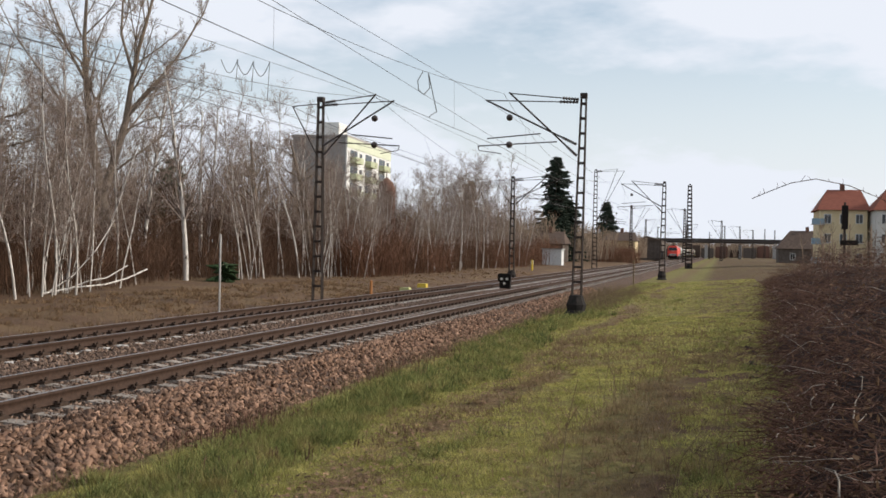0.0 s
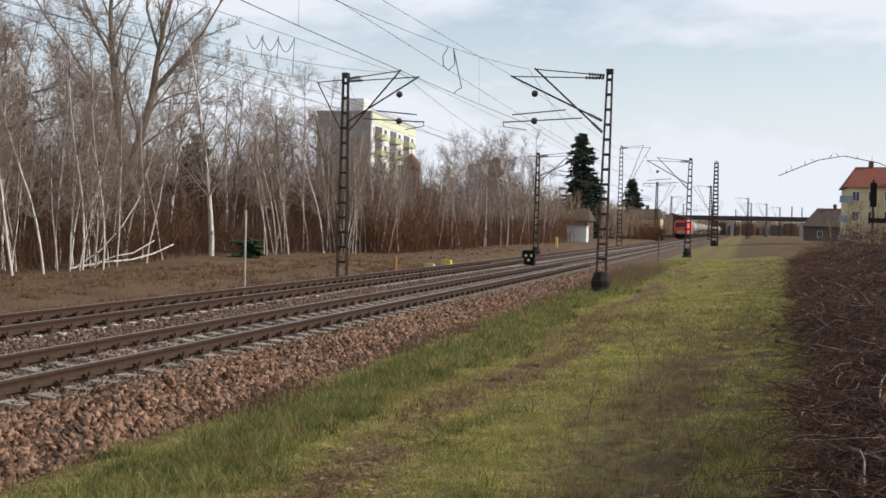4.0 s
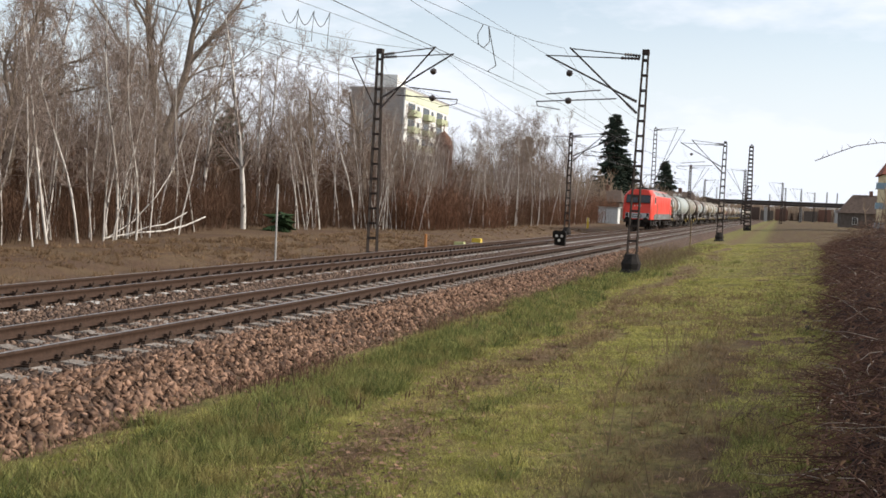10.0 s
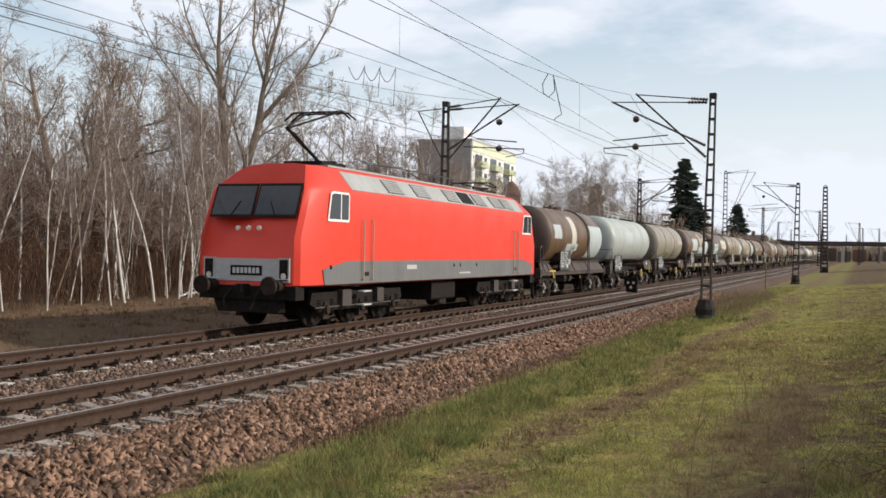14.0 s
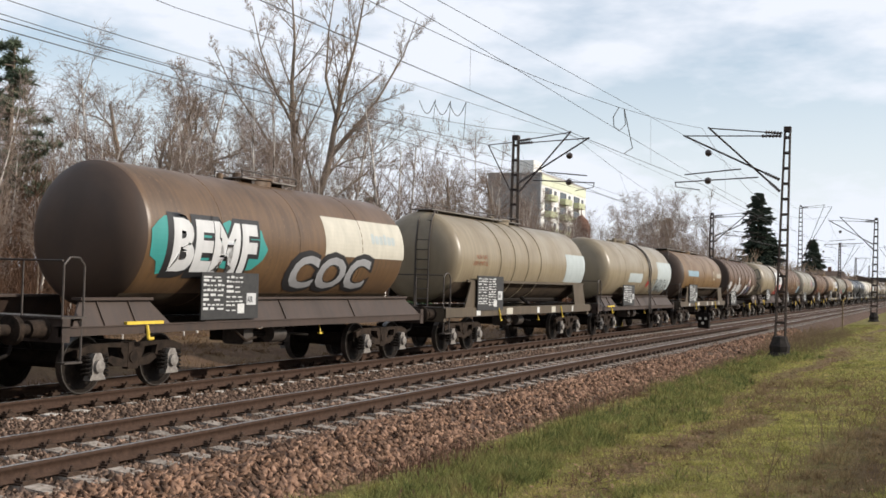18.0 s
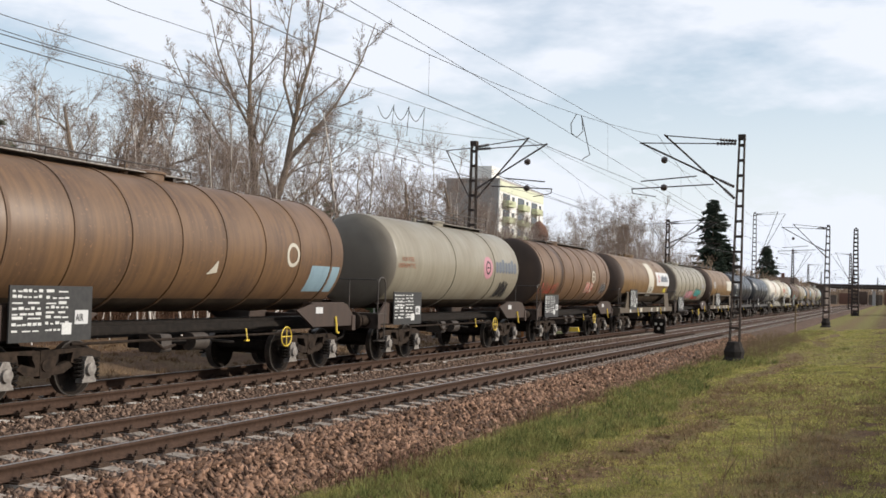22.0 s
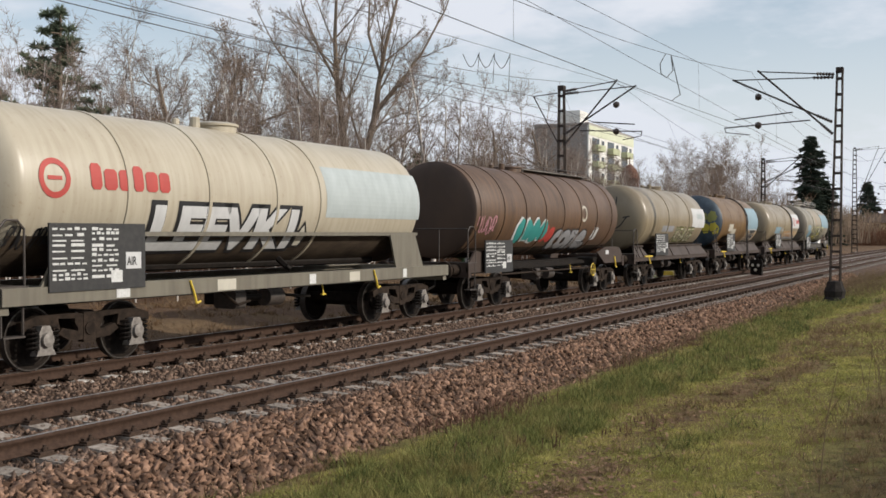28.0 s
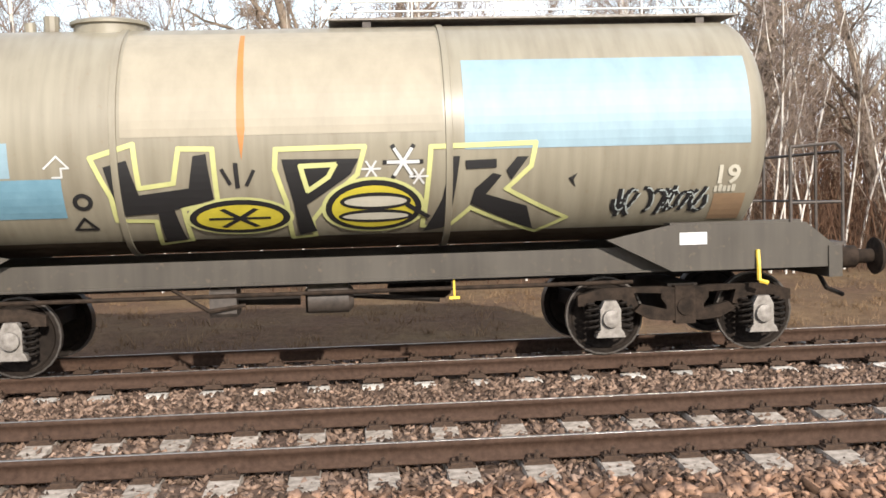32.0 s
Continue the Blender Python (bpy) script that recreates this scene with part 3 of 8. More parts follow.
def insulator(b, p, q, r=0.07, k=6):
    """A string of ribbed sheds between two points, as one turned body."""
    p, q = Vector(p), Vector(q)
    d = (q - p).normalized()
    u = d.orthogonal().normalized()
    w = d.cross(u)
    v, f, ring = [], [], 8
    prof = [(i / k + o / k, r * g) for i in range(k) for o, g in ((0.08, 0.42), (0.45, 1.0), (0.62, 0.95))] + [(1.0, r * 0.4)]
    for t, g in prof:
        c = p.lerp(q, t)
        v += [tuple(c + (u * math.cos(a) + w * math.sin(a)) * g) for a in (2 * math.pi * h / ring for h in range(ring))]
    for j in range(len(prof) - 1):
        f += [(j * ring + h, j * ring + (h + 1) % ring, (j + 1) * ring + (h + 1) % ring, (j + 1) * ring + h) for h in range(ring)]
    return b.add(v, f)


def arm(parent, a, c, r=0.03, cut=0.0, at_end=False):
    """A bracket tube, with an insulator next to the mast."""
    a, c = Vector(a), Vector(c)
    d = (c - a)
    part("bracket_tube", Build().rod(a + d * cut, c, r, None, 8), M["mast"], parent)
    if cut:
        b = insulator(Build(), a + d * 0.02, a + d * cut)
        part("insulator", b, M["insulator"], parent, "ribbed brown insulator")


def make_mast(x, y, side, top=7.45, lean=0.0, full=True, cone=True, weights=False, z0=None, width=0.42, reach=1.0):
    """A lattice mast; side is +1 when its bracket reaches to the right."""
    z0 = ground_z(x, y) - 0.1 if z0 is None else z0
    mt = thing("catenary_mast", "dark brown lattice steel mast with overhead line brackets", "catenary mast", "overhead line masts")
    part("lattice_post", lattice(Build(), x, y, z0, top, width, width * (0.5 if y < 200 else 0.42), 0.16, lean, fat=1.0 if y < 80 else 1.4 if y < 160 else 2.8), M["mast"], mt)
    part("mast_cap", Build().box(x + lean - 0.13, x + lean + 0.13, y - 0.05, y + 0.24, top - 0.02, top + 0.18), M["mast"], mt)
    if cone:
        b = Build().lathe([(z0 - 0.1, 0.52), (z0 + 0.12, 0.50), (z0 + 0.30, 0.36), (z0 + 0.52, 0.40), (z0 + 0.72, 0.31), (z0 + 0.88, 0.27), (z0 + 0.92, 0.0)], "z", 9, (x, y + 0.08, 0))
        part("footing", b, M["mast_base"], mt, "black tarred footing")
    else:
        part("footing", Build().box(x - 0.4, x + 0.4, y - 0.3, y + 0.46, z0 - 0.2, z0 + 0.12), M["concrete"], mt)
    if full:
        s = side * reach
        xt, lo = x + lean, x + lean * 0.7
        arm(mt, (xt + s * 0.12, y, top - 0.08), (xt + s * 2.96, y, top + 0.22), 0.022, 0.25)
        arm(mt, (xt + s * 0.12, y, top - 0.18), (xt + s * 3.92, y, top - 0.05), 0.022, 0.22)
        arm(mt, (lo + s * 0.12, y, 5.64), (xt + s * 2.99, y, top + 0.26), 0.035, 0.17)
        arm(mt, (lo + s * 0.12, y, 6.11), (xt + s * 3.95, y, top - 0.03), 0.035, 0.17)
        part("registration_tube", Build().rod((xt + s * 1.69, y, 6.59), (xt + s * 3.87, y, 6.41), 0.024), M["mast"], mt)
        part("registration_tube", Build().rod((xt + s * 1.04, y, 6.26), (xt + s * 4.25, y, 6.11), 0.024), M["mast"], mt)
        part("steady_arm", Build().path([(xt + s * 4.25, y, 6.13), (xt + s * 4.20, y, 5.93), (xt + s * 3.27, y, 5.80)], 0.017), M["mast"], mt)
        for zz, xx in ((7.24, 2.95), (6.15, 2.95)):
            part("weight_ball", Build().lathe([(-0.13, 0.0), (-0.11, 0.09), (0, 0.145), (0.11, 0.09), (0.13, 0.0)], "x", 12, (xt + s * xx, y - 0.05, zz)), M["insulator"], mt, "dark round insulator")
        # feeder bracket on the other side
        if not weights:
            part("back_stay", Build().rod((xt - s * 0.10, y, top - 0.12), (xt - s * 1.50, y, top - 0.2), 0.02), M["mast"], mt)
            part("back_stay", Build().rod((lo - s * 0.10, y, 5.69), (xt - s * 1.50, y, top - 0.2), 0.025), M["mast"], mt)
    return mt


make_mast(-16.3, 42.1, 1, 8.0, 0.0, cone=False, z0=-0.6, reach=0.82)
make_mast(-5.5, 42.4, -1, 8.0, 0.16, weights=True, z0=-0.7, width=0.38)
make_mast(-16.85, 88.0, 1, 7.9, 0.0)
make_mast(-5.2, 100.6, -1, 8.3, 0.1, weights=True, width=0.52)
make_mast(-4.9, 175.8, -1, 12.8, 0, full=False, width=1.0)
for yy, xo in ((150, -17.0), (243, -7.8), (237, -19.0), (329, 0.2), (323, -21.6), (393, 6.5), (430, -12.5), (449, 12.5), (452, 1.5), (482, -27), (500, 19), (505, -5), (516, 24)):
    make_mast(xo, yy, 1 if xo < -12 else -1, 11.6 if yy % 2 else 13.2, 0, full=yy < 500, cone=False, weights=True, width=0.7)
# masts behind the camera, which carry the wires on
make_mast(-16.3, -15.5, 1, 8.0, 0, cone=False)
make_mast(-5.5, -15.0, -1, 8.0, 0, weights=True)

SUPPORTS = (-72, -15.2, 42.2, 94.0, 150.0, 225, 300, 375, 440, 500, 560, 610)


def make_wires(label, mid, held, zc, sag, rise, drawn):
    """Messenger, contact wire and droppers; mid, held: x between and at the masts (messenger, contact); drawn: the second pair that is led away."""
    cat = thing("overhead_line", label, "overhead line", "overhead lines")
    mess, cont, drop = [], [], []
    for a, b in zip(SUPPORTS[:-1], SUPPORTS[1:]):
        k = 16
        ys = np.linspace(a, b, k + 1)
        t = np.linspace(-1, 1, k + 1)
        zm = sag + rise * t * t
        xm, xk = mid + (held[0] - mid) * t * t, mid + (held[1] - mid) * t * t
        for i in range(k):
            mess.append((xm[i], ys[i], zm[i], xm[i + 1], ys[i + 1], zm[i + 1], 0.0075, 0.0075))
            cont.append((xk[i], ys[i], zc, xk[i + 1], ys[i + 1], zc, 0.009, 0.009))
            if i % 4 == 2:
                drop.append((xk[i], ys[i], zc, xm[i], ys[i], zm[i], 0.0035, 0.0035))
    part("messenger_wire", mesh_np("messenger_wire", *tubes(mess, 5)), M["wire"], cat)
    part("contact_wire", mesh_np("contact_wire", *tubes(cont, 5)), M["wire"], cat)
    for d in drop:
        part("dropper", mesh_np("dropper", *tubes([d], 4)), M["wire"], cat)
    for pts in drawn:
        part("drawn_off_wire", Build().path(pts, 0.007, 5), M["wire"], cat, "wire led away to its anchor")
    return cat


line_near = make_wires("dark copper messenger and contact wires over the near track", -9.1, (-8.52, -8.46), 5.99, 6.78, 1.42,
                       ([(-9.5, -60, 7.2), (-9.4, 20, 7.7), (-9.25, 42.4, 7.97), (-9.6, 94, 7.9)], [(-9.4, -60, 8.4), (-9.3, 20, 7.17), (-9.23, 42.4, 6.62), (-9.4, 94, 5.99)]))
line_far = make_wires("dark copper messenger and contact wires over the far track", -13.3, (-13.9, -12.7), 5.68, 6.15, 2.0,
                      ([(-13.1, -60, 8.2), (-13.1, 16, 6.95), (-13.1, 42.1, 7.82), (-13.6, 94, 7.8)], [(-13.2, -60, 6.8), (-13.2, 14, 5.86), (-13.5, 42.1, 6.2), (-13.3, 94, 5.68)]))
b = Build()
pts = [(-8.9, 31.6, 7.35), (-8.95, 31.2, 7.0), (-8.95, 31.3, 6.72), (-8.95, 31.9, 6.68), (-8.9, 32.4, 6.95), (-8.9, 32.2, 7.4), (-8.9, 32.6, 7.0), (-8.9, 33.0, 6.6), (-8.85, 33.1, 6.3), (-8.85, 32.4, 6.1), (-8.8, 32.0, 5.99)]
part("jumper_loop", b.path(pts, 0.014, 5), M["wire"], line_near, "hanging looped jumper cable")
b = Build()
for k in range(3):
    x0, y0 = -14.86 + k * 0.52, 30.0
    b.path([(x0 + 0.56 * t, y0, 7.58 - 0.06 * k - 0.42 * math.sin(math.pi * t)) for t in np.linspace(0, 1, 9)], 0.011, 5)
    b.path([(x0 + 0.56, y0, 7.58 - 0.06 * k), (x0 + 0.5, y0, 6.9 - 0.3 * k)], 0.009, 4)
part("jumper_loop", b, M["wire"], line_far, "three hanging looped jumper cables")


def make_feeder(name, x, z, sag, label):
    seg = []
    for a, c in zip(SUPPORTS[:-1], SUPPORTS[1:]):
        ys = np.linspace(a, c, 13)
        t = np.linspace(-1, 1, 13)
        zz = z - sag * (1 - t * t)
        for i in range(12):
            seg.append((x, ys[i], zz[i], x, ys[i + 1], zz[i + 1], 0.012, 0.012))
    return solid(name, mesh_np(name, *tubes(seg, 5)), M["wire"], label, "power line", "feeder lines")


make_feeder("feeder_wire", -17.7, 7.86, 0.75, "dark bare feeder wire hung behind the far masts")


# ---- the train: a red electric locomotive and tank wagons ----
def text_flat(string, height, bold=0.0, shear=0.0, spread=1.0):
    """The outline of a word as flat faces, left end at 0, height about as given."""
    cu = bpy.data.curves.new("word", "FONT")
    cu.body, cu.size, cu.offset, cu.shear, cu.space_character = string, height / 0.7, bold, shear, spread
    cu.resolution_u = 3
    ob = bpy.data.objects.new("word", cu)
    me = bpy.data.meshes.new_from_object(ob)
    bpy.data.objects.remove(ob)
    bpy.data.curves.remove(cu)
    bm = bmesh.new()
    bm.from_mesh(me)
    bpy.data.meshes.remove(me)
    return bm


def wrap(bm, name, radius, zc, y0, z0, proud=0.006, stretch=1.0, step=0.09):
    """Lays flat faces (x along, y up) on the side of a tank."""
    ys = [v.co.y for v in bm.verts]
    lo, hi = min(ys), max(ys)
    k = lo + step
    while k < hi:
        bmesh.ops.bisect_plane(bm, geom=bm.verts[:] + bm.edges[:] + bm.faces[:], plane_co=(0, k, 0), plane_no=(0, 1, 0))
        k += step
    r = radius + proud
    for v in bm.verts:
        a = (z0 + v.co.y - zc) / radius
        v.co = (r * math.cos(a), y0 + v.co.x * stretch, zc + r * math.sin(a))
    bmesh.ops.recalc_face_normals(bm, faces=bm.faces)
    me = bpy.data.meshes.new(name)
    bm.to_mesh(me)
    bm.free()
    return me


def poly_flat(polys):
    bm = bmesh.new()
    for pts in polys:
        bm.faces.new([bm.verts.new((x, y, 0)) for x, y in pts])
    bmesh.ops.remove_doubles(bm, verts=bm.verts, dist=1e-4)
    bmesh.ops.triangulate(bm, faces=bm.faces)
    return bm


def rect(x0, x1, y0, y1):
    return [(x0, y0), (x1, y0), (x1, y1), (x0, y1)]


def annulus(r0, r1, n=28):
    c = [(math.cos(2 * math.pi * i / n), math.sin(2 * math.pi * i / n)) for i in range(n + 1)]
    return [[(c[i][0] * r0, c[i][1] * r0), (c[i][0] * r1, c[i][1] * r1), (c[i + 1][0] * r1, c[i + 1][1] * r1), (c[i + 1][0] * r0, c[i + 1][1] * r0)] for i in range(n)]


def stroke(pts, w):
    """A brush line of width w through points, as quads."""
    out = []
    for (ax, ay), (bx, by) in zip(pts[:-1], pts[1:]):
        dx, dy = bx - ax, by - ay
        d = math.hypot(dx, dy) or 1
        nx, ny = -dy / d * w / 2, dx / d * w / 2
        ex, ey = dx / d * w * 0.3, dy / d * w * 0.3
        out.append([(ax - ex + nx, ay - ey + ny), (ax - ex - nx, ay - ey - ny), (bx + ex - nx, by + ey - ny), (bx + ex + nx, by + ey + ny)])
    return out


def scrawl(seed, length, height, w=0.025, loops=7):
    """An unreadable tag: loose hooks, arcs and slashes side by side."""
    q = random.Random(seed)
    out, cell = [], length / loops
    for k in range(loops):
        cx, cy = (k + 0.5) * cell, height * q.uniform(0.42, 0.58)
        a0, sw, rx, ry = q.uniform(0, 6.28), q.choice((-1, 1)) * q.uniform(2.6, 5.0), cell * q.uniform(0.35, 0.6), height * q.uniform(0.3, 0.5)
        out += stroke([(cx + rx * math.cos(a0 + sw * i / 7), cy + ry * math.sin(a0 + sw * i / 7)) for i in range(8)], w)
        if q.random() < 0.7:
            out += stroke([(cx + cell * q.uniform(-.5, .1), height * q.uniform(0, .2)), (cx + cell * q.uniform(-.1, .6), height * q.uniform(.75, 1.0))], w)
    return out


def outlines(polys, w):
    """The brush outlines of closed shapes."""
    return [s for p in polys for s in stroke(p + p[:1], w)]


def bubbles(seed, length, height, n):
    """Swollen letter bodies side by side, as closed outlines."""
    q = random.Random(seed)
    out, w = [], length / n
    for k in range(n):
        pts, cx = [], (k + 0.5) * w
        for i in range(14):
            a = 2 * math.pi * i / 14
            r = 1 + 0.16 * math.sin(2 * a + q.uniform(0, 6)) + 0.10 * math.sin(3 * a + q.uniform(0, 6))
            pts.append((cx + 0.52 * w * r * math.cos(a), height / 2 * (1 + r * 0.98 * math.sin(a))))
        out.append(pts)
    return out


# parts shared by all wagons
def wheel_mesh():
    b = Build()
    b.lathe([(-0.065, 0.10), (-0.065, 0.34), (-0.045, 0.36), (-0.065, 0.38), (-0.065, 0.44), (0.065, 0.455), (0.07, 0.40), (0.045, 0.38), (0.03, 0.30), (0.05, 0.14), (0.09, 0.12), (0.09, 0.0)], "x", 24)
    return b.mesh("wheel", True)


def tread_mesh():
    return Build().lathe([(-0.066, 0.442), (-0.066, 0.448), (0.066, 0.461), (0.067, 0.44)], "x", 24).mesh("tread", True)


def side_frame_mesh():
    """The pressed side of a two-axle bogie, with its two holes left open."""
    b = Build()
    for s in (-1, 1):
        b.prism_x([(s * 0.10, 0.40), (s * 0.10, 0.78), (s * 0.28, 0.80), (s * 0.28, 0.66), (s * 0.22, 0.58), (s * 0.22, 0.40)], -0.05, 0.05)
        b.prism_x([(s * 0.28, 0.72), (s * 0.28, 0.80), (s * 0.62, 0.80), (s * 0.62, 0.74)], -0.05, 0.05)
        b.prism_x([(s * 0.22, 0.40), (s * 0.22, 0.53), (s * 0.52, 0.60), (s * 0.60, 0.52), (s * 0.42, 0.42)], -0.05, 0.05)
        b.prism_x([(s * 0.56, 0.58), (s * 0.62, 0.80), (s * 0.98, 0.80), (s * 1.26, 0.72), (s * 1.26, 0.60), (s * 1.10, 0.60), (s * 1.06, 0.66), (s * 0.74, 0.66), (s * 0.66, 0.56)], -0.05, 0.05)
    b.prism_x([(-0.12, 0.36), (0.12, 0.36), (0.12, 0.80), (-0.12, 0.80)], -0.06, 0.06)
    b.lathe([(-0.07, 0.0), (-0.07, 0.10), (0.08, 0.10), (0.08, 0.0)], "x", 12, (0, 0, 0.56))
    return b.mesh("side_frame", False)


def axlebox_mesh():
    b = Build()
    b.prism_x([(-0.17, 0.24), (0.17, 0.24), (0.15, 0.30), (0.12, 0.33), (0.12, 0.56), (0.07, 0.66), (-0.07, 0.66), (-0.12, 0.56), (-0.12, 0.33), (-0.15, 0.30)], -0.04, 0.10)
    b.lathe([(0.10, 0.105), (0.155, 0.10), (0.165, 0.05), (0.165, 0.0)], "x", 14, (0, 0, 0.46))
    return b.mesh("axlebox", False)


def spring_mesh():
    b = Build()
    v, f, k = [], [], 4
    for i in range(41):                  # one wound bar
        a = i * 0.785
        for h in range(k):
            g = 2 * math.pi * h / k
            r = 0.075 + 0.017 * math.cos(g)
            v.append((r * math.cos(a), r * math.sin(a), 0.30 + i * 0.0084 + 0.017 * math.sin(g)))
    for i in range(40):
        f += [(i * k + h, i * k + (h + 1) % k, (i + 1) * k + (h + 1) % k, (i + 1) * k + h) for h in range(k)]
    b.add(v, f)
    return b.mesh("coil_spring", False)


def buffer_mesh():
    b = Build().lathe([(0.0, 0.0), (0.0, 0.20), (0.05, 0.225), (0.06, 0.20), (0.08, 0.085), (0.30, 0.085), (0.30, 0.13), (0.58, 0.14), (0.60, 0.17), (0.62, 0.17)], "y", 16)
    return b.mesh("buffer", True)


SHARED = {"wheel": wheel_mesh(), "tread": tread_mesh(), "side": side_frame_mesh(), "box": axlebox_mesh(), "dark_box": axlebox_mesh(), "spring": spring_mesh(), "buffer": buffer_mesh()}
for key, mat in (("wheel", "wheel"), ("tread", "tread"), ("side", "bogie"), ("box", "axlebox"), ("dark_box", "bogie"), ("spring", "black"), ("buffer", "bogie")):
    SHARED[key].materials.append(M[mat])


def put(name, key, parent, x, y, z, rz=0.0):
    return part(name, SHARED[key], None, parent, at=pose(x, y, z, 0, 0, rz))


def make_bogie(veh, yc, base=1.8):
    bolster = Build().box(-0.95, 0.95, yc - 0.18, yc + 0.18, 0.45, 0.82).box(-0.9, 0.9, yc - 1.15, yc - 1.07, 0.5, 0.68).box(-0.9, 0.9, yc + 1.07, yc + 1.15, 0.5, 0.68)
    bo = part("bogie", bolster, M["black"], veh, "grimy two-axle bogie")
    for s in (-1, 1):
        put("side_frame", "side", bo, s * 1.0, yc, 0)
        for a in (-base / 2, base / 2):
            put("wheel", "wheel", bo, s * 0.755, yc + a, 0.46, 0 if s > 0 else 180)
            put("tread", "tread", bo, s * 0.755, yc + a, 0.46, 0 if s > 0 else 180)
            put("axlebox", "box", bo, s * 1.04, yc + a, 0, 0 if s > 0 else 180)
            for o in (-0.19, 0.19):
                put("coil_spring", "spring", bo, s * 1.07, yc + a + o, 0)
    for a in (-base / 2, base / 2):
        part("axle", Build().rod((-0.8, yc + a, 0.46), (0.8, yc + a, 0.46), 0.08, None, 10), M["wheel"], bo)
    return bo


def data_board(veh, x, y, z, w, h, seed, air=True):
    q = random.Random(seed)
    bd = part("data_board", Build().box(x - 0.03, x, y, y + w, z, z + h), M["board"], veh, "black board with rows of white lettering")
    b = Build()
    for col, frac in ((0.03, 0.36), (0.42, 0.3)):
        zz = z + h - 0.10
        while zz > z + 0.12:
            k, yy = q.randint(2, 6), y + w * col
            for _ in range(k):
                ww = w * frac / k * q.uniform(0.5, 0.85)
                b.box(x, x + 0.004, yy, yy + ww, zz, zz + q.choice((0.022, 0.03, 0.045)))
                yy += w * frac / k
            zz -= q.uniform(0.06, 0.10)
    part("lettering", b, M["bars"], bd)["kind"] = "stuff"
    part("label_plate", Build().box(x, x + 0.005, y + w * 0.62, y + w * 0.74, z + 0.1, z + 0.28), M["bars"], bd)
    if air:
        part("label_plate", Build().box(x, x + 0.005, y + w * 0.78, y + w * 0.95, z + h * 0.30, z + h * 0.56), M["g_white"], bd, "white AIR plate")
        bm = text_flat("AIR", h * 0.13, 0.004)
        for v in bm.verts:
            v.co = (x + 0.008, y + w * 0.79 + v.co.x * 0.72, z + h * 0.36 + v.co.y)
        me = bpy.data.meshes.new("lettering")
        bm.to_mesh(me)
        bm.free()
        part("lettering", me, M["board"], bd)


def rail_hoop(veh, x, y0, y1, z0, z1, mat):
    part("handrail", Build().path([(x, y0, z0), (x, y0, z1 - 0.12), (x, y0 + 0.12, z1), (x, y1 - 0.12, z1), (x, y1, z1 - 0.12), (x, y1, z0)], 0.018, 6), mat, veh)


